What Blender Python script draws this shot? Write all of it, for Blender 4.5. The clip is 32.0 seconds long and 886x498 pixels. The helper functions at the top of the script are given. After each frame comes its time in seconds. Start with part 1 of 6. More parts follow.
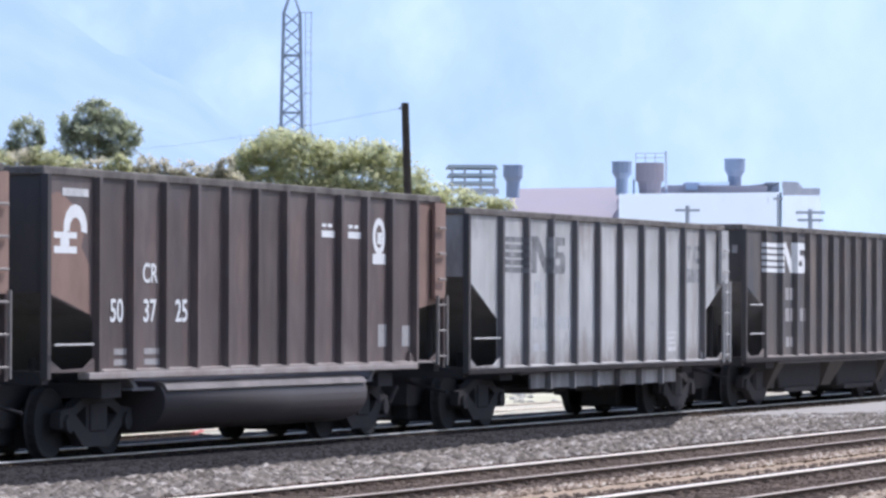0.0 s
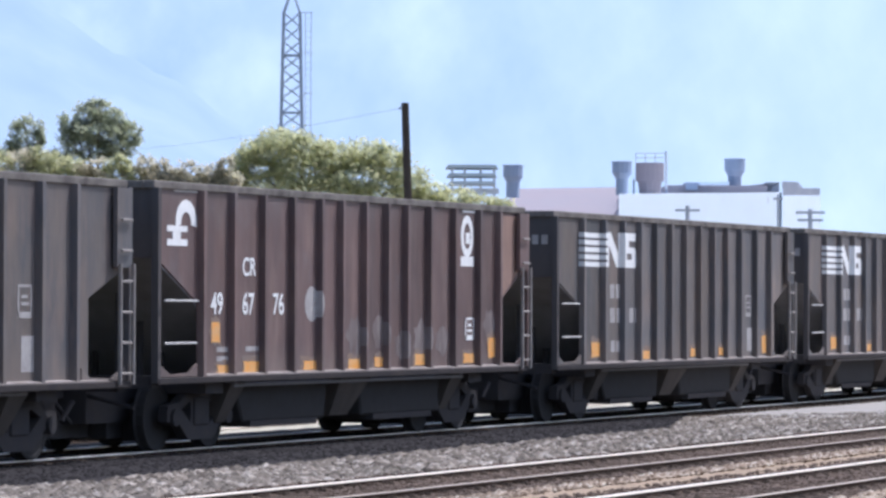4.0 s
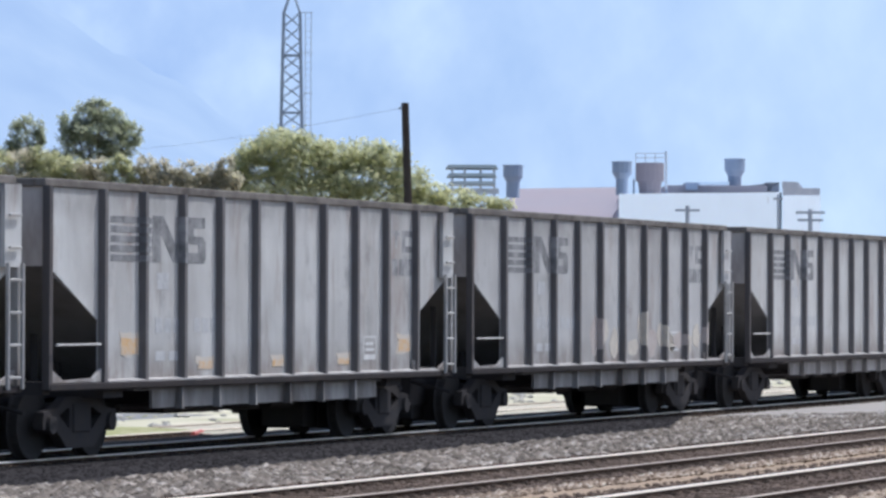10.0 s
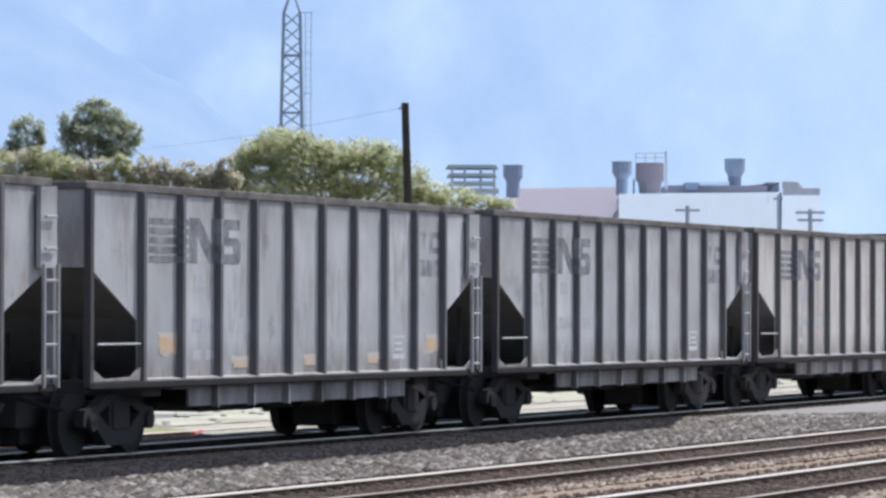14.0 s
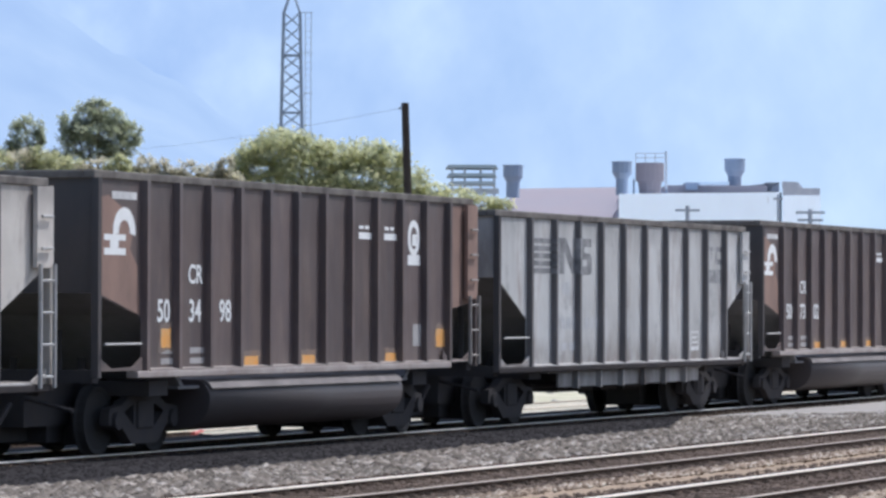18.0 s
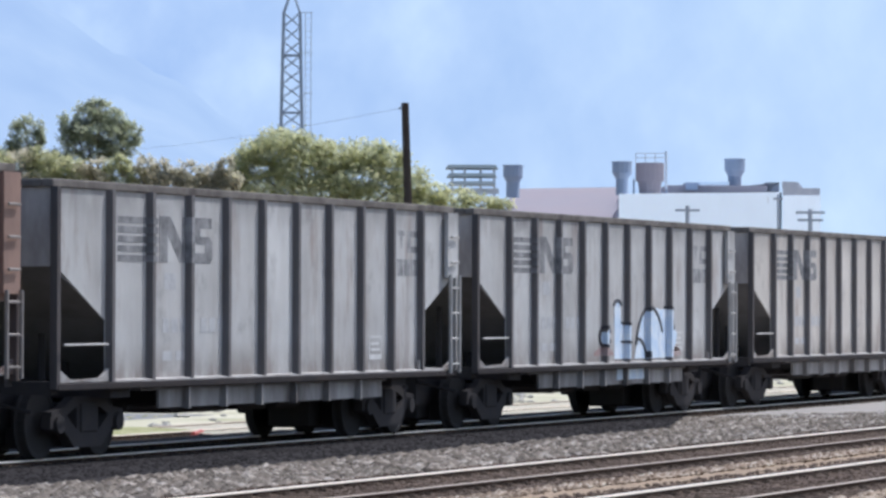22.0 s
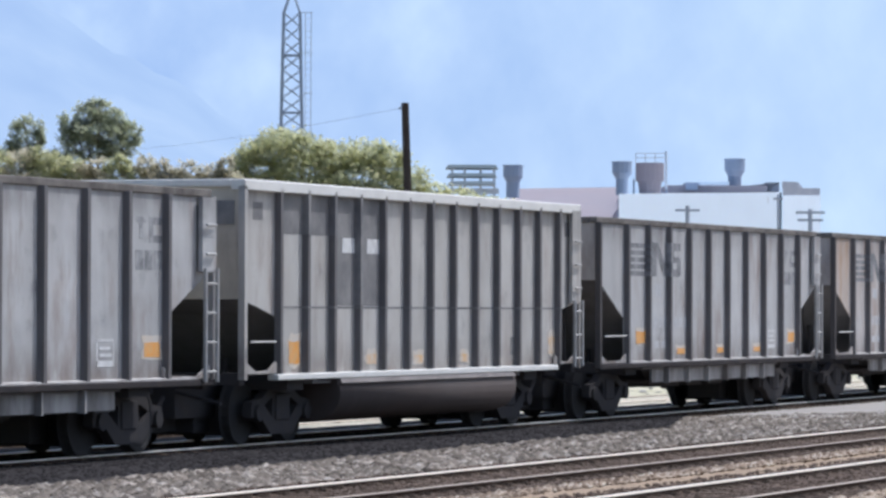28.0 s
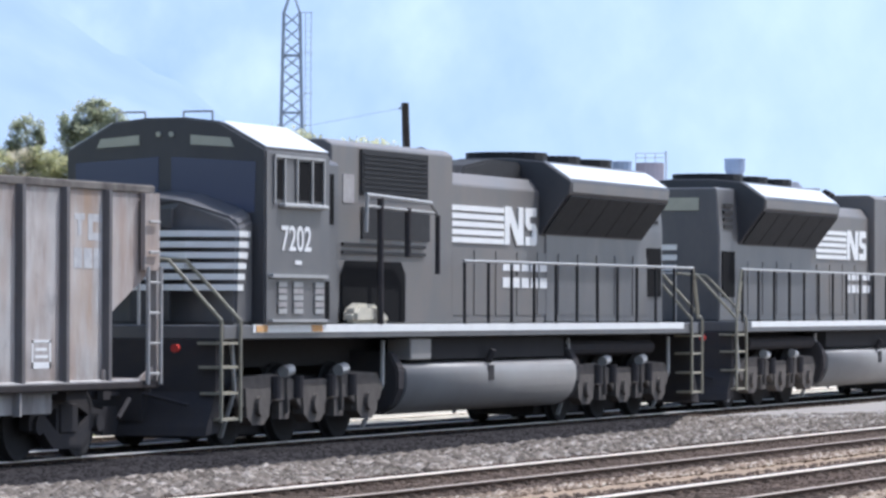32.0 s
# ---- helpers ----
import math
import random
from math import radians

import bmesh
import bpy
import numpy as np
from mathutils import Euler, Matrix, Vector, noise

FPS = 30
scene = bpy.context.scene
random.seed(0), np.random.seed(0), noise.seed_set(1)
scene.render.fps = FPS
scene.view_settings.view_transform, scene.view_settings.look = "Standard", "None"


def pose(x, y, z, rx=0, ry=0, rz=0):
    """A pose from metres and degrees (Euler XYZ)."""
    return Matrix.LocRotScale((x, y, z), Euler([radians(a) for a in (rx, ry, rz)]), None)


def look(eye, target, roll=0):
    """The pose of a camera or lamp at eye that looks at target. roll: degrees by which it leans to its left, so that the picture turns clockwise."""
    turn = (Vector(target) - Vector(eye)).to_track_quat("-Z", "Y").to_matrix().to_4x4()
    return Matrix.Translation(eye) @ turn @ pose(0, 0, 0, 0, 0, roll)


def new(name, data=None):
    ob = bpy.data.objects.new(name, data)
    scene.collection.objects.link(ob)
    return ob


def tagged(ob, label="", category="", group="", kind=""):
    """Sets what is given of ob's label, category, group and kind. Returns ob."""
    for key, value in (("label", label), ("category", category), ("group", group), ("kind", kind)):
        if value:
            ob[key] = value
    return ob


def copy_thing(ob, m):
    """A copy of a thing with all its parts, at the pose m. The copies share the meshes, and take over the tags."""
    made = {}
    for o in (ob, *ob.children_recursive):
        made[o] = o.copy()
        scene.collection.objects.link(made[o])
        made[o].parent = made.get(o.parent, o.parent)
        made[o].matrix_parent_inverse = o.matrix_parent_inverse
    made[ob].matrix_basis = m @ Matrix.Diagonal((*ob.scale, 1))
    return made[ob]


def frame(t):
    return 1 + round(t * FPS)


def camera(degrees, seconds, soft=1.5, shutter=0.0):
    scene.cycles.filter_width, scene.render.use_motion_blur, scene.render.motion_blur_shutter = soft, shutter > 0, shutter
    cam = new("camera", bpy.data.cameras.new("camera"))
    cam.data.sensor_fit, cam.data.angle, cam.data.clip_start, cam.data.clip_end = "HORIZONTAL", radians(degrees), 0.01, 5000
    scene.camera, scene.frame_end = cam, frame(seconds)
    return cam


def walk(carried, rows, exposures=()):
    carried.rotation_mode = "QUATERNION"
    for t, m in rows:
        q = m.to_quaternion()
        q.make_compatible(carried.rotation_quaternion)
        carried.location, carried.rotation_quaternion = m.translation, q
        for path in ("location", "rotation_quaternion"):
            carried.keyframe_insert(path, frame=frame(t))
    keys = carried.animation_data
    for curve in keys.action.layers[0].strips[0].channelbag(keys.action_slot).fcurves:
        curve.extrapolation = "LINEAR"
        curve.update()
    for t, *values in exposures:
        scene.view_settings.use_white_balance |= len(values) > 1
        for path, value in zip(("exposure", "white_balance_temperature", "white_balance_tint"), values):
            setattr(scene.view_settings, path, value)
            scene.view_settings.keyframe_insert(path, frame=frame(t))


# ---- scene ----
cam = camera(12.26, 32.0, soft=2.8)
EYE = (0.0, 0.0, 1.86)
YAW, TILT = 20.517, 0.984
AHEAD = Vector((math.cos(radians(YAW)) * math.cos(radians(TILT)), math.sin(radians(YAW)) * math.cos(radians(TILT)), math.sin(radians(TILT))))
CAM_POSE = look(EYE, Vector(EYE) + AHEAD * 50, 0.2)
STOPS = [(0.0, 0.27), (1.0, 0.08), (2.0, 0.12), (3.0, 0.2), (4.5, 0.29), (6.0, 0.31), (7.0, 0.29), (8.0, 0.28), (8.5, 0.14), (9.0, 0.03), (13.0, 0.0), (16.0, 0.02), (18.0, 0.02), (20.0, 0.08), (21.0, 0.15), (22.0, 0.0), (23.0, 0.0), (25.0, 0.0), (28.0, 0.0), (30.0, 0.03), (31.0, 0.19), (32.0, 0.28)]
walk(cam, [(0.0, CAM_POSE), (32.0, CAM_POSE)], [(t, e, 5800 - (400 if t < 9 else 200) * e, 10 + (14 if t < 9 else 4) * e) for t, e in STOPS])

# ---- light ----
SUN_AZ = Vector((0.82, -0.57, 0)).normalized()
SUN_EL = radians(58)
world = bpy.data.worlds.new("world")
scene.world = world
world.use_nodes = True
wn = world.node_tree.nodes
sky = wn.new("ShaderNodeTexSky")
sky.sky_type = "NISHITA"
sky.sun_disc = False
sky.sun_elevation = SUN_EL
sky.sun_rotation = math.atan2(SUN_AZ.x, SUN_AZ.y)
sky.dust_density = 3.0
sky.air_density = 1.2
wn["Background"].inputs[1].default_value = 0.15
world.node_tree.links.new(sky.outputs[0], wn["Background"].inputs[0])
sun_data = bpy.data.lights.new("sun", "SUN")
sun_data.energy = 3.35
sun_data.angle = radians(1.2)
sun_data.color = (1.0, 0.96, 0.91)
sun = new("sun", sun_data)
sun_way = Vector((SUN_AZ.x * math.cos(SUN_EL), SUN_AZ.y * math.cos(SUN_EL), math.sin(SUN_EL)))
sun.matrix_world = look(sun_way * 200, (0, 0, 0))

# ---- the lie of the land ----
TRACK_Y = 24.2
SAG = 2.1e-5


def rise(s):
    """Height of the rail head along the line: level, then a gentle climb."""
    if s < 0:
        return 0.0
    if s < 110:
        return SAG * s * s
    return SAG * 110 * 110 + 2 * SAG * 110 * (min(s, 190) - 110)


def on_line(s, y=TRACK_Y, z=0.0):
    slope = (rise(s + 9) - rise(s - 9)) / 18
    return Matrix.Translation((s, y, rise(s) + z)) @ Matrix.Rotation(-math.atan(slope), 4, "Y")


# ---- materials ----
def material(name, color, rough=0.7, metal=0.0, second=None, amount=0.35, scale=3.0, bump=0.15, fine=30.0, streak=0.0, glow=0.0, spread=0.0, dent=0.0, rust=0.0):
    """Paint, steel, stone: two tones mixed by large and fine noise, with fine relief. streak: runs down the sides. spread: object to object."""
    m = bpy.data.materials.new(name)
    m.use_nodes = True
    n, l = m.node_tree.nodes, m.node_tree.links
    b = n["Principled BSDF"]
    b.inputs["Roughness"].default_value = rough
    b.inputs["Metallic"].default_value = metal
    b.inputs["Specular IOR Level"].default_value = 0.02 if rough >= 0.8 else 0.3 if rough >= 0.6 else 0.5
    second = second or tuple(c * 0.6 for c in color)
    co = n.new("ShaderNodeTexCoord")
    where = co.outputs["Object"]
    if rust:
        # no two cars weather alike
        oi = n.new("ShaderNodeObjectInfo")
        sc = n.new("ShaderNodeMath")
        sc.operation = "MULTIPLY"
        sc.inputs[1].default_value = 60.0
        l.new(oi.outputs["Random"], sc.inputs[0])
        ad = n.new("ShaderNodeVectorMath")
        ad.operation = "ADD"
        l.new(co.outputs["Object"], ad.inputs[0])
        l.new(sc.outputs[0], ad.inputs[1])
        where = ad.outputs[0]
    big = n.new("ShaderNodeTexNoise")
    big.inputs["Scale"].default_value = scale
    big.inputs["Detail"].default_value = 5
    big.inputs["Roughness"].default_value = 0.65
    small = n.new("ShaderNodeTexNoise")
    small.inputs["Scale"].default_value = fine
    small.inputs["Detail"].default_value = 3
    l.new(co.outputs["Object"], small.inputs["Vector"])
    if streak:
        mp = n.new("ShaderNodeMapping")
        mp.inputs["Scale"].default_value = (1, 1, 1 - 0.88 * streak)
        l.new(where, mp.inputs["Vector"])
        l.new(mp.outputs["Vector"], big.inputs["Vector"])
    else:
        l.new(co.outputs["Object"], big.inputs["Vector"])
    ramp = n.new("ShaderNodeValToRGB")
    ramp.color_ramp.elements[0].position = 0.38
    ramp.color_ramp.elements[1].position = 0.68
    l.new(big.outputs["Fac"], ramp.inputs["Fac"])
    fac = n.new("ShaderNodeMath")
    fac.operation = "MULTIPLY"
    fac.inputs[1].default_value = amount
    l.new(ramp.outputs["Color"], fac.inputs[0])
    mix = n.new("ShaderNodeMix")
    mix.data_type = "RGBA"
    mix.inputs["A"].default_value = (*color, 1)
    mix.inputs["B"].default_value = (*second, 1)
    l.new(fac.outputs[0], mix.inputs["Factor"])
    tone = n.new("ShaderNodeMix")
    tone.data_type = "RGBA"
    tone.blend_type = "MULTIPLY"
    tone.inputs["Factor"].default_value = 0.35
    l.new(mix.outputs["Result"], tone.inputs["A"])
    l.new(small.outputs["Color"], tone.inputs["B"])
    bright = n.new("ShaderNodeHueSaturation")
    bright.inputs["Value"].default_value = 1.2
    l.new(tone.outputs["Result"], bright.inputs["Color"])
    gray = n.new("ShaderNodeMix")
    gray.data_type = "RGBA"
    gray.inputs["Factor"].default_value = 0.85
    l.new(bright.outputs["Color"], gray.inputs["A"])
    l.new(mix.outputs["Result"], gray.inputs["B"])
    last = gray.outputs["Result"]
    if rust:
        # rust and coal runs, in thin upright streaks and blotches
        for sx, sz, lo, hi, amt, col in ((1.1, 0.28, 0.53, 0.72, rust, (0.25, 0.18, 0.15)), (0.8, 0.7, 0.57, 0.75, rust * 0.8, (0.15, 0.14, 0.145)), (1.7, 0.16, 0.55, 0.78, rust * 0.5, (0.24, 0.21, 0.20))):
            m2 = n.new("ShaderNodeMapping")
            m2.inputs["Scale"].default_value = (sx, 1, sz)
            m2.inputs["Location"].default_value = (sx * 7, 0, sz * 3)
            n2 = n.new("ShaderNodeTexNoise")
            n2.inputs["Scale"].default_value = 1.6
            n2.inputs["Detail"].default_value = 6
            n2.inputs["Roughness"].default_value = 0.7
            l.new(where, m2.inputs["Vector"])
            l.new(m2.outputs["Vector"], n2.inputs["Vector"])
            mr = n.new("ShaderNodeMapRange")
            mr.inputs["From Min"].default_value, mr.inputs["From Max"].default_value = lo, hi
            mr.inputs["To Max"].default_value = amt
            l.new(n2.outputs["Fac"], mr.inputs["Value"])
            m3 = n.new("ShaderNodeMix")
            m3.data_type = "RGBA"
            m3.inputs["B"].default_value = (*col, 1)
            l.new(mr.outputs["Result"], m3.inputs["Factor"])
            l.new(last, m3.inputs["A"])
            last = m3.outputs["Result"]
        # splashed mud along the foot, coal drips below the top
        sz = n.new("ShaderNodeSeparateXYZ")
        l.new(co.outputs["Object"], sz.inputs[0])
        for z0, z1, amt, col in ((1.5, 0.98, 0.95, (0.19, 0.155, 0.135)), (3.05, 3.6, 0.7, (0.12, 0.11, 0.11))):
            zr = n.new("ShaderNodeMapRange")
            zr.inputs["From Min"].default_value, zr.inputs["From Max"].default_value = z0, z1
            zr.inputs["To Max"].default_value = 1.0
            l.new(sz.outputs["Z"], zr.inputs["Value"])
            n3 = n.new("ShaderNodeTexNoise")
            n3.inputs["Scale"].default_value = 2.2
            n3.inputs["Detail"].default_value = 6
            n3.inputs["Roughness"].default_value = 0.7
            m4 = n.new("ShaderNodeMapping")
            m4.inputs["Scale"].default_value = (1, 1, 0.5)
            l.new(where, m4.inputs["Vector"])
            l.new(m4.outputs["Vector"], n3.inputs["Vector"])
            nr = n.new("ShaderNodeMapRange")
            nr.inputs["From Min"].default_value, nr.inputs["From Max"].default_value = 0.30, 0.58
            nr.inputs["To Max"].default_value = amt * min(1.0, rust + 0.2)
            l.new(n3.outputs["Fac"], nr.inputs["Value"])
            mu = n.new("ShaderNodeMath")
            mu.operation = "MULTIPLY"
            l.new(zr.outputs["Result"], mu.inputs[0])
            l.new(nr.outputs["Result"], mu.inputs[1])
            m5 = n.new("ShaderNodeMix")
            m5.data_type = "RGBA"
            m5.inputs["B"].default_value = (*col, 1)
            l.new(mu.outputs[0], m5.inputs["Factor"])
            l.new(last, m5.inputs["A"])
            last = m5.outputs["Result"]
    if spread:
        info = n.new("ShaderNodeObjectInfo")
        rng = n.new("ShaderNodeMapRange")
        rng.inputs["To Min"].default_value = 1 - spread
        rng.inputs["To Max"].default_value = 1 + spread
        l.new(info.outputs["Random"], rng.inputs["Value"])
        hs = n.new("ShaderNodeHueSaturation")
        l.new(rng.outputs["Result"], hs.inputs["Value"])
        l.new(last, hs.inputs["Color"])
        last = hs.outputs["Color"]
    l.new(last, b.inputs["Base Color"])
    if bump:
        bp = n.new("ShaderNodeBump")
        bp.inputs["Strength"].default_value = bump
        bp.inputs["Distance"].default_value = 0.02
        l.new(small.outputs["Fac"], bp.inputs["Height"])
        l.new(bp.outputs["Normal"], b.inputs["Normal"])
        if dent:
            wide = n.new("ShaderNodeTexNoise")
            wide.inputs["Scale"].default_value = 1.3
            wide.inputs["Detail"].default_value = 1.5
            l.new(co.outputs["Object"], wide.inputs["Vector"])
            bd = n.new("ShaderNodeBump")
            bd.inputs["Strength"].default_value = dent
            bd.inputs["Distance"].default_value = 0.12
            l.new(wide.outputs["Fac"], bd.inputs["Height"])
            l.new(bd.outputs["Normal"], bp.inputs["Normal"])
    if glow:
        l.new(last, b.inputs["Emission Color"])
        b.inputs["Emission Strength"].default_value = glow
    return m


M = {}
M["white"] = material("aged_white_paint", (0.55, 0.545, 0.535), 0.6, 0, (0.33, 0.312, 0.298), 0.6, 0.9, 0.1, 25, 0.8, dent=0.5, rust=0.75, spread=0.07)
M["cream"] = material("aged_cream_paint", (0.60, 0.56, 0.51), 0.6, 0, (0.48, 0.43, 0.39), 0.5, 0.9, 0.1, 25, 0.8, dent=0.5, rust=0.7, spread=0.07)
M["grey"] = material("aged_grey_paint", (0.485, 0.478, 0.473), 0.6, 0, (0.31, 0.29, 0.28), 0.5, 0.9, 0.1, 25, 0.8, dent=0.5, rust=0.8, spread=0.07)
M["rusty"] = material("rust_stained_grey_paint", (0.50, 0.48, 0.465), 0.7, 0, (0.36, 0.27, 0.22), 0.85, 2.2, 0.1, 25, 0.9, dent=0.5, rust=0.7, spread=0.07)
M["silver"] = material("dusty_aluminium_paint", (0.50, 0.48, 0.452), 0.55, 0.0, (0.39, 0.358, 0.325), 0.7, 1.4, 0.1, 25, 0.85, dent=0.4, rust=0.7, spread=0.07)
M["brown"] = material("oxide_brown_paint", (0.108, 0.083, 0.083), 0.6, 0, (0.158, 0.118, 0.106), 0.9, 2.4, 0.1, 25, 0.92, dent=0.4, rust=0.5, spread=0.2)
M["oldred"] = material("dull_oxide_red_paint", (0.115, 0.078, 0.075), 0.6, 0, (0.175, 0.112, 0.10), 0.9, 2.0, 0.1, 25, 0.92, dent=0.4, rust=0.5, spread=0.18)
M["brownlight"] = material("rubbed_oxide_brown_paint", (0.30, 0.195, 0.155), 0.7, 0, (0.18, 0.12, 0.10), 0.6, 2.0, 0.1, 25, 0.5)
M["dark"] = material("coal_black_paint", (0.096, 0.096, 0.103), 0.6, 0, (0.178, 0.143, 0.121), 1.0, 1.3, 0.1, 25, 0.85, dent=0.4, rust=0.65, spread=0.24)
M["under"] = material("grimy_black_steel", (0.06, 0.057, 0.06), 0.9, 0.0, (0.075, 0.066, 0.062), 0.6, 4, 0.2)
# dark end paint: coal dirt, and shade painted onto the car ends
M["enddark"] = material("coal_blackened_end_paint", (0.095, 0.09, 0.092), 0.85, 0, (0.13, 0.112, 0.105), 0.6, 1.6, 0.1, 25, 0.7)
M["endtan"] = material("dusty_tan_end_paint", (0.62, 0.57, 0.48), 0.7, 0, (0.30, 0.26, 0.22), 0.8, 1.1, 0.1, 25, 0.6)
M["endpale"] = material("soot_greyed_end_paint", (0.56, 0.53, 0.51), 0.75, 0, (0.27, 0.24, 0.225), 0.8, 1.4, 0.1, 25, 0.7)
M["inside"] = material("coal_dusted_steel", (0.22, 0.215, 0.222), 0.95, 0, (0.155, 0.148, 0.148), 0.5, 3, 0.2)
M["steel"] = material("grimy_wheel_steel", (0.054, 0.052, 0.053), 0.9, 0.0, (0.046, 0.043, 0.042), 0.5, 5, 0.1)
M["chute"] = material("dusty_chute_steel", (0.10, 0.088, 0.08), 0.85, 0, (0.06, 0.053, 0.05), 0.6, 2.5, 0.1, 25, 0.6)
M["letter_dark"] = material("faded_black_lettering", (0.14, 0.14, 0.146), 0.7, 0, (0.40, 0.395, 0.395), 0.8, 3, 0.05)
M["letter_faint"] = material("worn_grey_lettering", (0.42, 0.42, 0.43), 0.7, 0, (0.60, 0.60, 0.60), 0.8, 6, 0.05)
M["letter_worn"] = material("half_worn_black_lettering", (0.19, 0.19, 0.196), 0.7, 0, (0.52, 0.515, 0.51), 0.9, 3.2, 0.05)
M["letter_pale"] = material("greyed_white_lettering", (0.70, 0.69, 0.68), 0.65, 0, (0.40, 0.39, 0.38), 0.7, 4, 0.05)
M["letter_white"] = material("white_lettering", (0.84, 0.84, 0.83), 0.6, 0, (0.68, 0.67, 0.65), 0.5, 5, 0.05)
M["letter_dim"] = material("dirty_white_lettering", (0.42, 0.40, 0.39), 0.7, 0, (0.22, 0.19, 0.18), 0.5, 6, 0.05)
M["scrape"] = material("scraped_pale_smudge", (0.25, 0.215, 0.205), 0.75, 0, (0.125, 0.092, 0.087), 1.0, 3.5, 0.05, 25, 0.8)
M["orange"] = material("orange_reflector_sheet", (0.78, 0.34, 0.06), 0.5, 0, (0.62, 0.42, 0.22), 0.75, 7, 0.05)
M["oldorange"] = material("faded_orange_reflector_sheet", (0.66, 0.42, 0.20), 0.6, 0, (0.58, 0.55, 0.51), 1.0, 5, 0.05)
M["rustwash_w"] = material("rust_tinged_pale_paint", (0.60, 0.52, 0.43), 0.7, 0, (0.56, 0.53, 0.50), 1.0, 5, 0.05)
M["rustwash_d"] = material("rust_tinged_dark_paint", (0.26, 0.18, 0.13), 0.7, 0, (0.19, 0.165, 0.155), 1.0, 5, 0.05)
M["spraypale"] = material("faded_cream_spray_paint", (0.60, 0.55, 0.47), 0.7, 0, (0.44, 0.40, 0.37), 0.9, 5, 0.05)
M["sprayrose"] = material("faded_rose_spray_paint", (0.42, 0.36, 0.34), 0.7, 0, (0.50, 0.46, 0.43), 0.9, 5, 0.05)
M["rustpatch"] = material("rust_run_grey_paint", (0.50, 0.48, 0.465), 0.75, 0, (0.40, 0.27, 0.18), 1.0, 1.3, 0.1, 25, 0.85, dent=0.5, rust=0.5)
M["sprayred"] = material("dull_red_spray_paint", (0.30, 0.17, 0.16), 0.7, 0, (0.45, 0.40, 0.38), 0.8, 3, 0.05)
M["blue"] = material("pale_blue_spray_paint", (0.56, 0.69, 0.86), 0.6, 0, (0.82, 0.86, 0.90), 0.9, 4, 0.05)
M["black"] = material("black_spray_paint", (0.05, 0.05, 0.06), 0.6, 0, (0.12, 0.12, 0.13), 0.5, 4, 0.05)


# ---- mesh tools ----
def box(bm, x0, x1, y0, y1, z0, z1):
    v = [bm.verts.new((x, y, z)) for x in (x0, x1) for y in (y0, y1) for z in (z0, z1)]
    for f in ((0, 1, 3, 2), (4, 6, 7, 5), (0, 4, 5, 1), (2, 3, 7, 6), (0, 2, 6, 4), (1, 5, 7, 3)):
        bm.faces.new([v[i] for i in f])


def prism(bm, poly, a, b, axis="y"):
    """poly in the plane across axis, drawn out from a to b."""
    def at(p, h):
        return (p[0], h, p[1]) if axis == "y" else (h, p[0], p[1]) if axis == "x" else (p[0], p[1], h)
    lo = [bm.verts.new(at(p, a)) for p in poly]
    hi = [bm.verts.new(at(p, b)) for p in poly]
    k = len(poly)
    f = [bm.faces.new(lo), bm.faces.new(hi[::-1])]
    for i in range(k):
        f.append(bm.faces.new((lo[i], hi[i], hi[(i + 1) % k], lo[(i + 1) % k])))
    return f


def rod(bm, p, q, r, seg=6, r2=None):
    p, q = Vector(p), Vector(q)
    d = (q - p).normalized()
    a = d.orthogonal().normalized()
    b = d.cross(a)
    r2 = r if r2 is None else r2
    lo = [bm.verts.new(p + (a * math.cos(2 * math.pi * i / seg) + b * math.sin(2 * math.pi * i / seg)) * r) for i in range(seg)]
    hi = [bm.verts.new(q + (a * math.cos(2 * math.pi * i / seg) + b * math.sin(2 * math.pi * i / seg)) * r2) for i in range(seg)]
    bm.faces.new(lo[::-1])
    bm.faces.new(hi)
    for i in range(seg):
        bm.faces.new((lo[i], lo[(i + 1) % seg], hi[(i + 1) % seg], hi[i]))


def lathe(bm, profile, seg=20):
    """profile: (y, radius) along the y axis."""
    rings = []
    for y, r in profile:
        rings.append([bm.verts.new((r * math.cos(2 * math.pi * i / seg), y, r * math.sin(2 * math.pi * i / seg))) for i in range(seg)])
    for a, b in zip(rings, rings[1:]):
        for i in range(seg):
            bm.faces.new((a[i], a[(i + 1) % seg], b[(i + 1) % seg], b[i]))
    bm.faces.new(rings[0])
    bm.faces.new(rings[-1][::-1])


def soften(bm, w=0.012, seg=1):
    bmesh.ops.recalc_face_normals(bm, faces=bm.faces[:])
    es = [e for e in bm.edges if len(e.link_faces) == 2 and e.calc_face_angle(0) > 0.5]
    if es:
        bmesh.ops.bevel(bm, geom=es, offset=w, segments=seg, affect="EDGES", clamp_overlap=True)


def mesh_of(name, bm, mats):
    bmesh.ops.recalc_face_normals(bm, faces=bm.faces[:])
    me = bpy.data.meshes.new(name)
    bm.to_mesh(me)
    bm.free()
    for m in (mats if isinstance(mats, (list, tuple)) else [mats]):
        me.materials.append(m)
    return me


def part(name, bm, mat, parent, label="", at=None):
    ob = new(name, bm if isinstance(bm, bpy.types.Mesh) else mesh_of(name, bm, mat))
    ob.parent = parent
    if at is not None:
        ob.matrix_basis = at
    if label:
        ob["label"] = label
    return ob


def thing(name, label, category, group="", kind=""):
    return tagged(new(name), label, category, group, kind)


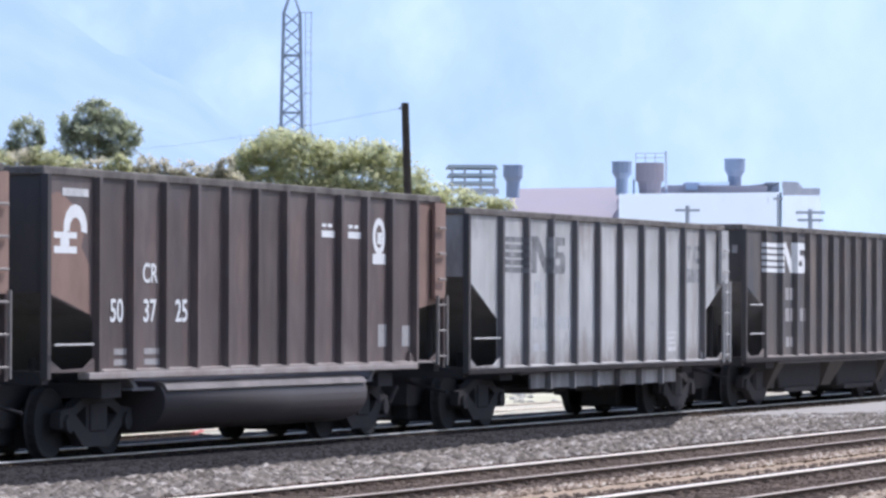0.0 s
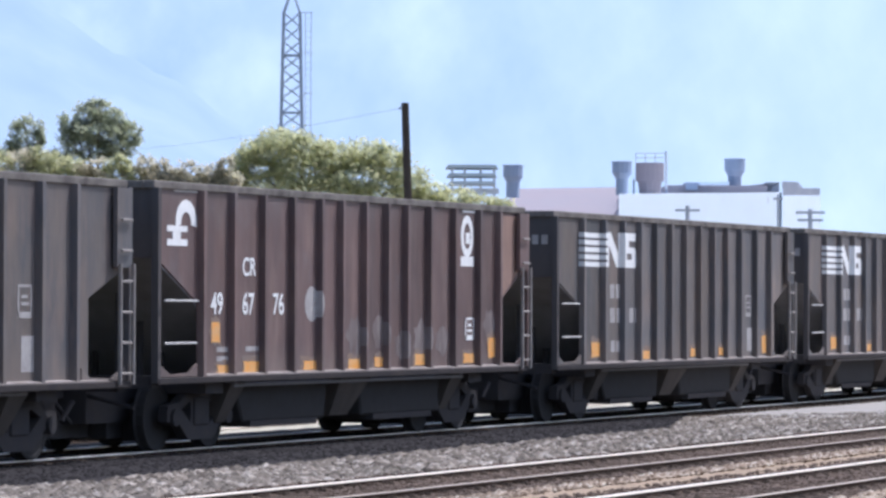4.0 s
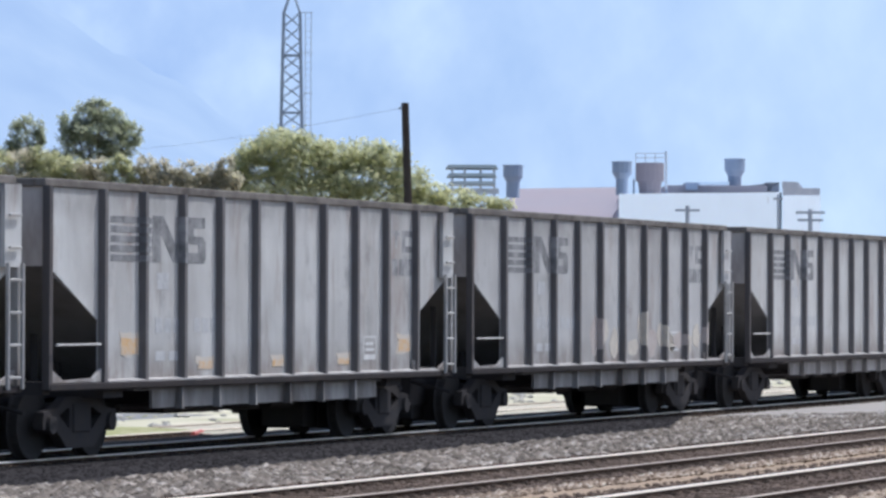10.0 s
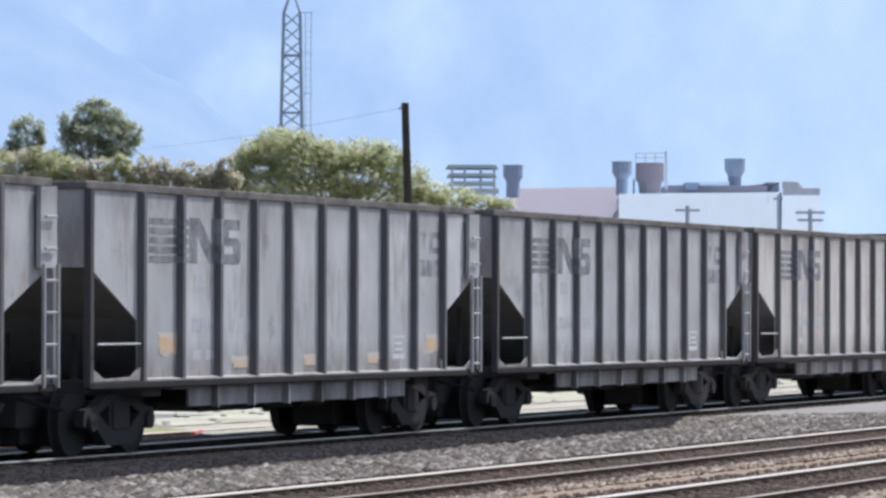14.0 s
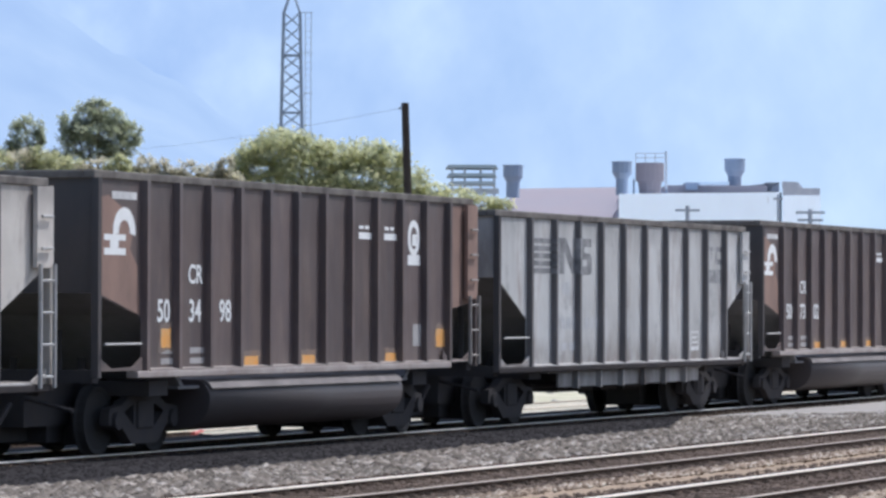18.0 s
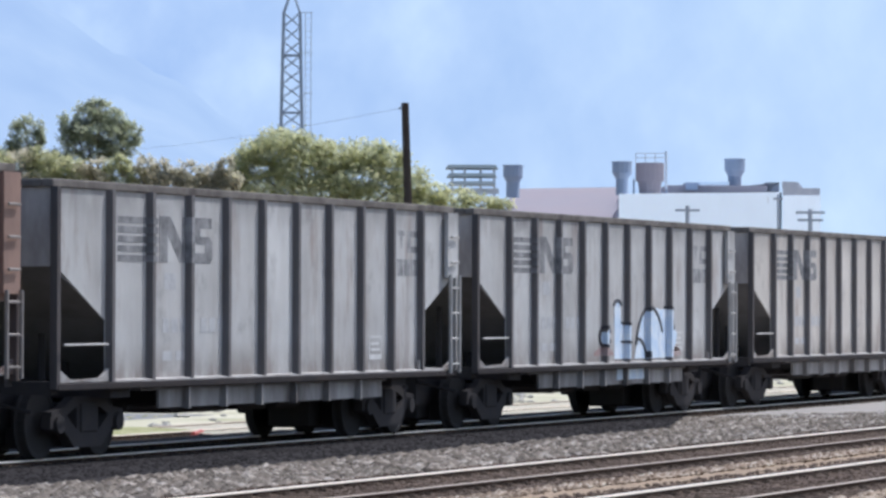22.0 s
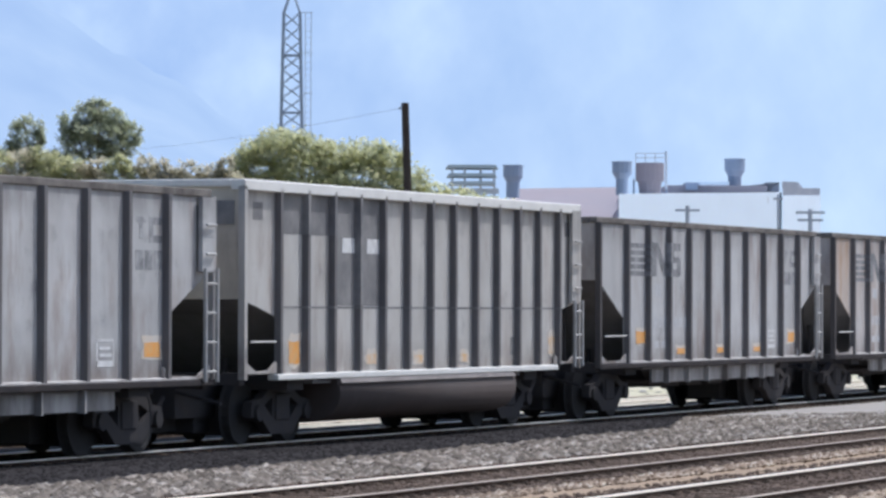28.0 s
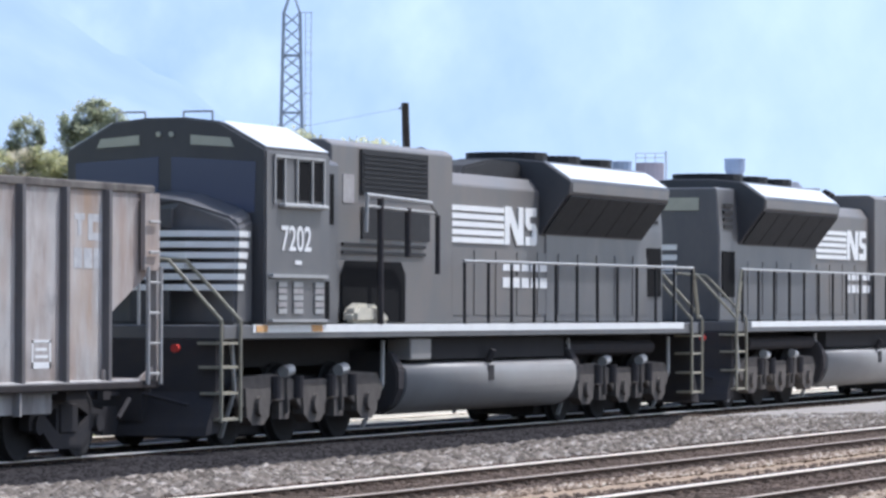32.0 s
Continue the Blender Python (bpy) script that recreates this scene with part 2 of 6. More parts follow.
def writing(text, size, mat, name="lettering", squeeze=1.0):
    cu = bpy.data.curves.new(name, "FONT")
    cu.body = text
    cu.size = size
    cu.extrude = 0.002
    cu.align_x = "CENTER"
    cu.align_y = "CENTER"
    cu.offset = size * 0.016
    tmp = bpy.data.objects.new(name, cu)
    me = bpy.data.meshes.new_from_object(tmp)
    bpy.data.objects.remove(tmp)
    me.transform(Matrix.Diagonal((squeeze, 1, 1, 1)))
    me.materials.clear()
    me.materials.append(mat)
    return me


# ---- the coal cars ----
HALF = 1.5
SHEET = HALF - 0.096


def clip_x(poly, a, b):
    for lim, keep in ((a, 1), (b, -1)):
        out = []
        for i, p in enumerate(poly):
            q = poly[(i + 1) % len(poly)]
            dp, dq = (p[0] - lim) * keep, (q[0] - lim) * keep
            if dp >= 0:
                out.append(p)
            if dp * dq < 0:
                t = dp / (dp - dq)
                out.append((lim, p[1] + (q[1] - p[1]) * t))
        poly = out
        if len(poly) < 3:
            return []
    return poly


RIB = 0.06  # half the breadth of a rib
SET = 0.30  # lettering sits to the right on each panel, clear of the rib before it


def paint(parent, name, polys, mat, ribs, label="", lift=0.0, one=False):
    """Paint on the side that faces the road: on the panels, and on the fronts of the ribs."""
    if not one and len(polys) > 1:
        for poly in polys:
            paint(parent, name, [poly], mat, ribs, label, lift)
        return None
    bm = bmesh.new()
    edges = [-1.0] + list(ribs) + [30.0]
    single = name in ("car_number", "marking", "data_panel", "reporting_mark", "reflector")
    for poly in polys:
        poly = [(x + SET, z) for x, z in poly]
        if single:
            # small marks keep to the one panel that holds most of them
            bits = [clip_x(poly, edges[i] + RIB, edges[i + 1] - RIB) for i in range(len(edges) - 1)]
            bits = sorted((c for c in bits if c), key=lambda c: max(p[0] for p in c) - min(p[0] for p in c))
            if bits:
                prism(bm, bits[-1], -SHEET - 0.0035 - lift, -SHEET - 0.001)
            continue
        for i in range(len(edges) - 1):
            c = clip_x(poly, edges[i] + RIB, edges[i + 1] - RIB)
            if c:
                prism(bm, c, -SHEET - 0.0035 - lift, -SHEET - 0.001)
        for r in ribs:
            c = clip_x(poly, r - RIB + 0.015, r + RIB - 0.015)
            if c:
                prism(bm, c, -HALF - 0.005 - lift, -HALF - 0.001)
            c = clip_x(poly, r - RIB, r - RIB + 0.015)
            if c:
                # over the flank of the rib too
                z0, z1 = min(p[1] for p in c), max(p[1] for p in c)
                k = 0.004 + lift
                prism(bm, [(r - RIB - k, -SHEET - 0.004), (r - RIB + 0.015 - k, -HALF - 0.005 - lift), (r - RIB + 0.014, -HALF - 0.001), (r - RIB - 0.001, -SHEET - 0.004)], z0, z1, "z")
    if not bm.faces:
        bm.free()
        return None
    if one:
        bmesh.ops.remove_doubles(bm, verts=bm.verts, dist=0.0005)
    return part(name, bm, mat, parent, label)


def rect(x0, x1, z0, z1):
    return [(x0, z0), (x1, z0), (x1, z1), (x0, z1)]


def rib_mesh(z0, z1, mat):
    bm = bmesh.new()
    prism(bm, [(-RIB, -SHEET), (-RIB + 0.015, -HALF), (RIB - 0.015, -HALF), (RIB, -SHEET)], z0, z1, "z")
    return mesh_of("rib", bm, mat)


def wheelset_mesh(r, half_gauge=0.72):
    bm = bmesh.new()
    lathe(bm, [(-1.02, 0.07), (-1.0, 0.10), (-0.84, 0.10), (-0.80, 0.16), (-0.795, r * 0.62), (-0.79, r * 0.86), (-0.80, r * 0.90), (-0.80, r), (-0.69, r),
               (-0.66, r + 0.028), (-0.645, r + 0.02), (-0.66, r * 0.88), (-0.70, r * 0.6), (-0.66, 0.15), (-0.6, 0.09), (0.6, 0.09), (0.66, 0.15), (0.70, r * 0.6),
               (0.66, r * 0.88), (0.645, r + 0.02), (0.66, r + 0.028), (0.69, r), (0.80, r), (0.80, r * 0.90), (0.79, r * 0.86), (0.795, r * 0.62), (0.80, 0.16), (0.84, 0.10), (1.0, 0.10), (1.02, 0.07)], 22)
    for i in range(3):
        a = 2 * math.pi * i / 3
        for y in (-1.035, 1.015):
            box(bm, 0.05 * math.cos(a) - 0.014, 0.05 * math.cos(a) + 0.014, y, y + 0.02, 0.05 * math.sin(a) - 0.014, 0.05 * math.sin(a) + 0.014)
    return mesh_of("wheelset", bm, M["steel"])


WHEEL = wheelset_mesh(0.457)


def side_frame_mesh():
    bm = bmesh.new()
    # cast frame: arched top member, sagging lower member, columns, pedestal jaws
    prism(bm, [(-1.08, 0.62), (-0.72, 0.66), (-0.40, 0.80), (0.40, 0.80), (0.72, 0.66), (1.08, 0.62), (1.08, 0.50), (0.74, 0.52), (0.38, 0.66), (-0.38, 0.66), (-0.74, 0.52), (-1.08, 0.50)], -0.07, 0.07)
    prism(bm, [(-0.92, 0.52), (-0.40, 0.14), (0.40, 0.14), (0.92, 0.52), (0.66, 0.58), (0.30, 0.36), (-0.30, 0.36), (-0.66, 0.58)], -0.075, 0.075)
    for s in (-1, 1):
        box(bm, s * 0.27 - 0.05, s * 0.27 + 0.05, -0.068, 0.068, 0.30, 0.70)
        box(bm, s * 1.05 - 0.05, s * 1.05 + 0.05, -0.068, 0.068, 0.40, 0.56)
        rod(bm, (s * 0.89, -0.12, 0.457), (s * 0.89, 0.1, 0.457), 0.12, 12)
    for x in (-0.13, 0.0, 0.13):
        rod(bm, (x, 0, 0.33), (x, 0, 0.58), 0.062, 8)
    return mesh_of("side_frame", bm, M["under"])


SIDE_FRAME = side_frame_mesh()


def bolster_mesh():
    bm = bmesh.new()
    box(bm, -0.24, 0.24, -1.08, 1.08, 0.34, 0.72)
    # brake beams and rigging between the wheels
    box(bm, -0.98, 0.98, -0.60, 0.60, 0.13, 0.66)
    box(bm, -1.5, 1.5, -0.34, 0.34, 0.17, 0.60)
    rod(bm, (0, 0, 0.68), (0, 0, 0.76), 0.2, 12)
    for s in (-1, 1):
        rod(bm, (s * 0.45, -0.75, 0.42), (s * 0.45, 0.75, 0.42), 0.05, 6)
        for y in (-0.73, 0.73):
            box(bm, s * 0.42 - 0.03, s * 0.42 + 0.05, y - 0.06, y + 0.06, 0.34, 0.58)
    soften(bm, 0.015)
    return mesh_of("bolster", bm, M["under"])


BOLSTER = bolster_mesh()


def add_truck(car, x):
    base = part("truck", BOLSTER, None, car, "grimy black cast steel truck", pose(x, 0, 0))
    for y in (-0.98, 0.98):
        part("side_frame", SIDE_FRAME, None, base, "", pose(0, y, 0))
    for dx in (-0.89, 0.89):
        part("wheelset", WHEEL, None, base, "worn steel wheels on an axle", pose(dx, 0, 0.457))
    return base


def coupler_mesh():
    bm = bmesh.new()
    box(bm, -0.42, 0.3, -0.09, 0.09, 0.74, 0.96)
    prism(bm, [(-0.62, -0.16), (-0.42, -0.17), (-0.38, 0.0), (-0.42, 0.17), (-0.56, 0.16), (-0.58, 0.04), (-0.5, -0.03), (-0.6, -0.06)], 0.70, 1.0, "z")
    rod(bm, (-0.1, 0.25, 0.82), (-0.6, 0.33, 0.42), 0.03, 6)
    box(bm, 0.05, 1.5, -0.42, 0.42, 0.40, 0.98)
    box(bm, -0.42, 0.9, -0.06, 0.06, 0.2, 0.6)
    rod(bm, (0.1, -1.1, 0.62), (0.1, -0.4, 0.78), 0.03, 6)
    rod(bm, (-0.2, -0.35, 0.7), (-0.62, -0.38, 0.45), 0.035, 6)
    return mesh_of("coupler", bm, M["under"])


COUPLER = coupler_mesh()


def coal_car(name, label, L, top, sill, ribs, tri, mat, sort, group):
    """tri: (height at the corner post, distance and height of the foot of the end cut). sort: 'plain', 'tub' or 'chutes'."""
    car = thing(name, label, "coal car", group)
    tz, tx, tb = tri
    for side in (-1, 1):
        y = side * SHEET
        near = tx + (0.0 if sort == "plain" else 0.12)
        t0, t1 = (near, tx - 0.3) if side < 0 else (tx - 0.3, near)
        outline = [(0.04, top - 0.1), (L - 0.04, top - 0.1), (L - 0.04, tz), (L - t1, tb + 0.1), (L - t1, sill + 0.02), (t0, sill + 0.02), (t0, tb), (0.2, tz), (0.04, tz)]
        if side > 0:
            bm = bmesh.new()
            prism(bm, outline, y - 0.02, y)
            part("side_sheet", bm, mat, car)
            continue
        # one sheet to each bay between the ribs
        cuts = [0.0] + list(ribs) + [L]
        for x0, x1 in zip(cuts, cuts[1:]):
            poly = clip_x(outline, x0, x1)
            if len(poly) > 2:
                bm = bmesh.new()
                prism(bm, poly, y, y + 0.02)
                part("side_panel", bm, mat, car)
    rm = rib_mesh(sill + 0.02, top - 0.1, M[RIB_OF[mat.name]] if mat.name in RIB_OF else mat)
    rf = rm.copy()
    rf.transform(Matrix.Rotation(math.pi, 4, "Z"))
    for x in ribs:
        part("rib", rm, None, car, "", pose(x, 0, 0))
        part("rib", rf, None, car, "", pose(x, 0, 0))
    # top chord round the open top
    bm = bmesh.new()
    for side in (-1, 1):
        box(bm, 0, L, side * (HALF - (0.0 if sort == "silver" else 0.065)), side * (HALF - 0.22), top - (0.16 if sort == "silver" else 0.11), top)
    for x in (0.0, L - 0.13):
        box(bm, x, x + 0.13, -HALF + 0.22, HALF - 0.22, top - 0.11, top)
    soften(bm, 0.015)
    chord = M["chord"] if sort != "silver" else M["chordlight"]
    part("top_chord", bm, chord, car)
    for side in (-1, 1):
        bm = bmesh.new()
        box(bm, 0.02 if sort in ("plain", "chutes") else 1.2, L - (0.02 if sort in ("plain", "chutes") else 1.2), side * (HALF + 0.012), side * (HALF - 0.16), sill - 0.07, sill + 0.02)
        soften(bm, 0.012)
        part("side_sill", bm, M["chordlight"] if sort == "silver" else M["tubsill"] if sort == "tub" else M["sill"], car)
    # the foot of the side folds out to a pale ledge on the sill
    if sort != "silver":
        for side in (-1, 1):
            bm = bmesh.new()
            prism(bm, [(side * (SHEET - 0.01), sill + 0.06), (side * (SHEET + 0.005), sill + 0.06), (side * (HALF + 0.004), sill + 0.04), (side * (HALF + 0.004), sill + 0.022), (side * (SHEET - 0.01), sill + 0.022)][::side], ribs[0] + 0.08, ribs[-1] + 0.9, "x")
            part("foot_ledge", bm, M["ledge_" + ("w" if mat.name.startswith(("aged", "rust")) else "d")], car)
    # end sheets: upright above, sloping in below
    for end in (0, 1):
        def ex(v):
            return v if end == 0 else L - v
        bm = bmesh.new()
        prism(bm, [(ex(0.05), top - 0.1), (ex(0.08), top - 0.1), (ex(0.08), tz + 0.02), (ex(0.05), tz + 0.02)], -SHEET + 0.02, SHEET - 0.02)
        part("end_sheet", bm, M["endtan"] if sort == "silver" else M["endpale"] if mat.name.startswith(("aged", "rust")) else M["enddark"], car)
        bm = bmesh.new()
        prism(bm, [(ex(0.055), tz + 0.07), (ex(0.12), tz + 0.07), (ex(tx), tb + 0.09), (ex(2.95), 0.92), (ex(2.88), 0.88), (ex(tx), tb + 0.03), (ex(0.055), tz + 0.02)], -SHEET + 0.025, SHEET - 0.025)
        part("slope_sheet", bm, M["inside"], car, "coal-black sloping end sheet")
        for side in (-1, 1):
            bm = bmesh.new()
            ys = side * (HALF - 0.10)
            box(bm, ex(0.0), ex(0.10), min(ys, side * HALF), max(ys, side * HALF), sill - 0.05, top - 0.1)
            # the left-hand post takes the dark paint for its shaded flank
            part("corner_post", bm, M["enddark"] if end == 0 and sort != "silver" else mat, car)
            bm = bmesh.new()
            prism(bm, [(ex(0.1), sill + 0.03), (ex(tx), sill + 0.03), (ex(tx), sill + 0.2), (ex(tx - 0.25), sill + 0.08), (ex(0.5), sill + 0.06), (ex(0.1), sill + 0.22)], side * (HALF - 0.04), side * (HALF - 0.08))
            part("gusset", bm, mat, car)
        bm = bmesh.new()
        box(bm, min(ex(0.02), ex(0.22)), max(ex(0.02), ex(0.22)), -HALF + 0.1, HALF - 0.1, sill - 0.12, sill + 0.05)
        box(bm, min(ex(0.1), ex(3.0)), max(ex(0.1), ex(3.0)), -0.35, 0.35, 0.72, 1.0)
        for k in range(3):
            xx = ex(0.9 + 0.7 * k)
            rod(bm, (xx, -0.5, 0.95), (xx, -0.5, tz - 0.55 - 0.38 * k + 0.1), 0.05, 6)
            rod(bm, (xx, 0.5, 0.95), (xx, 0.5, tz - 0.55 - 0.38 * k + 0.1), 0.05, 6)
        box(bm, min(ex(1.9), ex(2.5)), max(ex(1.9), ex(2.5)), -1.35, 1.35, 0.78, 0.98)
        part("end_frame", bm, M["under"], car, "black end platform and bolster")
        c = part("coupler", COUPLER, None, car, "black knuckle coupler", pose(0, 0, 0) if end == 0 else pose(L, 0, 0, 0, 0, 180))
        # ladder by the right-hand corner of each side, grab irons by the left-hand one
        for side in (-1, 1):
            right = (end == 1) == (side == -1)
            y0 = side * (HALF + 0.045)
            if right:
                pb = bmesh.new()
                box(pb, min(ex(0.0), ex(0.46)), max(ex(0.0), ex(0.46)), min(side * (HALF - 0.06), side * (HALF + 0.004)), max(side * (HALF - 0.06), side * (HALF + 0.004)), tz, top - 0.11)
                part("end_post", pb, M["brownlight"] if mat.name.startswith("oxide") else mat, car)
                ld = bmesh.new()
                lx = (0.05, 0.45)
                for v in lx:
                    rod(ld, (ex(v), y0, sill - 0.02), (ex(v), y0, tz + 0.05), 0.03, 6)
                lad = part("ladder", ld, M["lad_" + ("w" if mat.name.startswith(("aged", "rust", "dusty")) else "d")], car)
                z = sill + 0.12
                while z < top - 0.3:
                    rb = bmesh.new()
                    rod(rb, (ex(lx[0]) - 0.04, y0, z), (ex(lx[1]) + 0.04, y0, z), 0.02, 5)
                    part("rung", rb, M["lad_" + ("w" if mat.name.startswith(("aged", "rust", "dusty")) else "d")], lad)
                    z += 0.40
            else:
                for z in (1.48,) if sort == "plain" else (1.48, 2.05):
                    if z < tz - 0.1:
                        gb = bmesh.new()
                        reach = tx - 0.05 if z < 1.6 else 0.25 + (tz - z) / max(tz - tb, 0.01) * (tx - 0.2)
                        rod(gb, (ex(0.06), y0 + 0.02 * side, z), (ex(min(reach, tx)), y0 - 0.08 * side, z), 0.018, 5)
                        part("grab_iron", gb, M["lad_w"], car, "pale steel grab iron")
    # brake wheel and housing on one end
    bm = bmesh.new()
    for i in range(12):
        a, b = 2 * math.pi * i / 12, 2 * math.pi * (i + 1) / 12
        rod(bm, (L + 0.14, -0.6 + 0.26 * math.cos(a), 2.55 + 0.26 * math.sin(a)), (L + 0.14, -0.6 + 0.26 * math.cos(b), 2.55 + 0.26 * math.sin(b)), 0.02, 5)
    for i in range(3):
        a = 2 * math.pi * i / 3
        rod(bm, (L + 0.14, -0.6, 2.55), (L + 0.14, -0.6 + 0.26 * math.cos(a), 2.55 + 0.26 * math.sin(a)), 0.014, 5)
    rod(bm, (L - 0.02, -0.6, 2.55), (L + 0.14, -0.6, 2.55), 0.04, 8)
    part("brake_wheel", bm, M["under"], car)
    # floor and what hangs below
    bm = bmesh.new()
    box(bm, 2.8, L - 2.8, -SHEET + 0.03, SHEET - 0.03, 0.86, 0.9)
    part("floor_sheet", bm, M["inside"], car)
    bm = bmesh.new()
    box(bm, 0.3, L - 0.3, -0.16, 0.16, 0.66, 0.86)
    part("centre_sill", bm, M["under"], car)
    if sort == "plain":
        for side in (-1, 1):
            bm = bmesh.new()
            y = side * (HALF - 0.14)
            box(bm, 3.4, L - 2.95, min(y, y - 0.04 * side), max(y, y - 0.04 * side), 0.62, sill - 0.07)
            for x in ribs:
                if 3.45 < x < L - 3.0:
                    box(bm, x - 0.03, x + 0.03, min(y, y + 0.1 * side), max(y, y + 0.1 * side), 0.60, sill - 0.07)
            part("skirt", bm, M["skirt"], car, "pale riveted skirt below the side sill")
        bm = bmesh.new()
        prism(bm, [(4.6, 0.86), (5.2, 0.5), (7.0, 0.5), (7.3, 0.62), (7.6, 0.5), (9.4, 0.5), (10.0, 0.86)], -0.75, 0.75)
        part("gate_box", bm, M["under"], car)
        for side in (-1, 1):
            bm = bmesh.new()
            rod(bm, (3.4, side * 0.85, 0.62), (L - 3.4, side * 0.85, 0.62), 0.05, 6)
            rod(bm, (L - 6.0, side * 0.8, 0.66), (L - 5.1, side * 0.8, 0.66), 0.16, 10)
            part("brake_pipe", bm, M["under"], car)
    elif sort in ("tub", "silver"):
        tm = M["tubbrown"] if sort == "tub" else M["tubgrey"]
        for side in (-1, 1):
            bm = bmesh.new()
            prof = [(0.28, 0.98), (1.30, 0.98), (1.40, 0.95), (1.47, 0.89), (1.515, 0.81), (1.53, 0.72), (1.52, 0.62), (1.48, 0.52), (1.40, 0.42), (1.28, 0.345), (1.12, 0.295), (0.95, 0.27), (0.28, 0.27)]
            prism(bm, [(side * a, b) for a, b in prof], 3.5, L - 3.4, "x")
            for f in bm.faces:
                f.smooth = len(f.verts) == 4 and f.calc_area() < 5 and f.calc_center_median().y * side > 1.0
            part("tub", bm, tm, car, "rounded steel tub slung below the sill")
            # a paler ledge paints the highlight along the tub's top
            bm = bmesh.new()
            prism(bm, [(side * 1.28, 0.985), (side * 1.40, 0.985), (side * 1.50, 0.93), (side * 1.545, 0.86), (side * 1.525, 0.85), (side * 1.46, 0.91), (side * 1.36, 0.96)][::side], 3.55, L - 3.45, "x")
            part("tub_ledge", bm, M["tubglint"], car, "folded top of the tub, paled as a painted highlight")
    else:
        # deep dark bays, a dusty ridge between them and at either end
        for side in (-1, 1):
            m = L / 2
            for a, b in ((3.3, m - 0.62), (m + 0.62, L - 3.3)):
                bm = bmesh.new()
                prism(bm, [(a, sill - 0.08), (b, sill - 0.08), (b - 0.12, 0.34), (a + 0.35 if a < m else a + 0.12, 0.34)], side * 0.3, side * (HALF - 0.34))
                soften(bm, 0.03)
                part("hopper_bay", bm, M["steel"], car)
                bm = bmesh.new()
                box(bm, a + 0.5, b - 0.5, min(side * 0.4, side * (HALF - 0.30)), max(side * 0.4, side * (HALF - 0.30)), 0.27, 0.36)
                part("bay_gate", bm, M["under"], car)
            for a, b in ((2.75, 3.28), (m - 0.6, m + 0.6), (L - 3.28, L - 2.75)):
                bm = bmesh.new()
                c = (a + b) / 2
                k = (b - a) * 0.3
                lo = [(c - k, side * (HALF - 0.42), 0.36), (c + k, side * (HALF - 0.42), 0.36), (c + k, side * 0.3, 0.36), (c - k, side * 0.3, 0.36)]
                hi = [(a, side * (HALF - 0.13), sill - 0.08), (b, side * (HALF - 0.13), sill - 0.08), (b, side * 0.3, sill - 0.08), (a, side * 0.3, sill - 0.08)]
                vl, vh = [bm.verts.new(p) for p in lo], [bm.verts.new(p) for p in hi]
                bm.faces.new(vl)
                bm.faces.new(vh[::-1])
                for i in range(4):
                    bm.faces.new((vl[i], vl[(i + 1) % 4], vh[(i + 1) % 4], vh[i]))
                part("chute", bm, M["chute"], car)
    inset = 1.85 if sort == "plain" else 2.4
    for x in (inset, L - inset):
        add_truck(car, x)
    return car


# darker copy of the pale paint: the ribs' shaded flanks painted in, with rust
M["ribshade"] = material("rust_worn_rib_paint", (0.175, 0.169, 0.173), 0.65, 0, (0.098, 0.083, 0.076), 0.75, 1.6, 0.1, 25, 0.85)
RIB_OF = {"aged_white_paint": "ribshade", "aged_cream_paint": "ribshade", "aged_grey_paint": "ribshade", "rust_stained_grey_paint": "ribshade", "dusty_aluminium_paint": "ribshade"}
M["chord"] = material("coal_stained_top_chord", (0.21, 0.192, 0.175), 0.8, 0, (0.07, 0.062, 0.06), 0.8, 2.2, 0.1)
M["sill"] = material("rust_stained_sill", (0.05, 0.046, 0.047), 0.85, 0, (0.075, 0.063, 0.058), 0.6, 3, 0.1)
M["chordlight"] = material("bare_white_chord", (0.74, 0.72, 0.68), 0.5, 0, (0.55, 0.53, 0.5), 0.5, 3, 0.1)
M["skirt"] = material("grimy_skirt_paint", (0.42, 0.402, 0.393), 0.8, 0, (0.125, 0.11, 0.103), 1.0, 1.1, 0.1, 25, 0.8)
M["ledge_w"] = material("scuffed_pale_ledge_paint", (0.46, 0.44, 0.425), 0.75, 0, (0.17, 0.145, 0.13), 0.7, 2.5, 0.1)
M["ledge_d"] = material("scuffed_dark_ledge_paint", (0.30, 0.26, 0.24), 0.6, 0, (0.18, 0.14, 0.12), 0.7, 2.5, 0.1)
M["lad_w"] = material("pale_ladder_paint", (0.46, 0.445, 0.43), 0.6, 0, (0.27, 0.245, 0.23), 0.5, 6, 0.05)
M["lad_d"] = material("dusty_ladder_steel", (0.30, 0.27, 0.25), 0.6, 0, (0.18, 0.15, 0.13), 0.5, 6, 0.05)
M["tubsill"] = material("dust_whitened_sill_paint", (0.40, 0.35, 0.325), 0.65, 0, (0.22, 0.17, 0.15), 0.7, 1.6, 0.08)
M["tubglint"] = material("dusty_tub_shoulder", (0.20, 0.175, 0.165), 0.7, 0, (0.10, 0.085, 0.08), 0.8, 1.2, 0.08)
# darker copy of the brown, painting the shade below the tub's highlight
M["tubbrown"] = material("dusty_brown_tub_paint", (0.066, 0.053, 0.052), 0.55, 0, (0.054, 0.044, 0.044), 0.6, 1.2, 0.06, 25, 0.3)
M["tubgrey"] = material("brown_grey_tub_paint", (0.088, 0.068, 0.061), 0.7, 0, (0.062, 0.048, 0.044), 0.5, 2, 0.1, 25, 0.4)

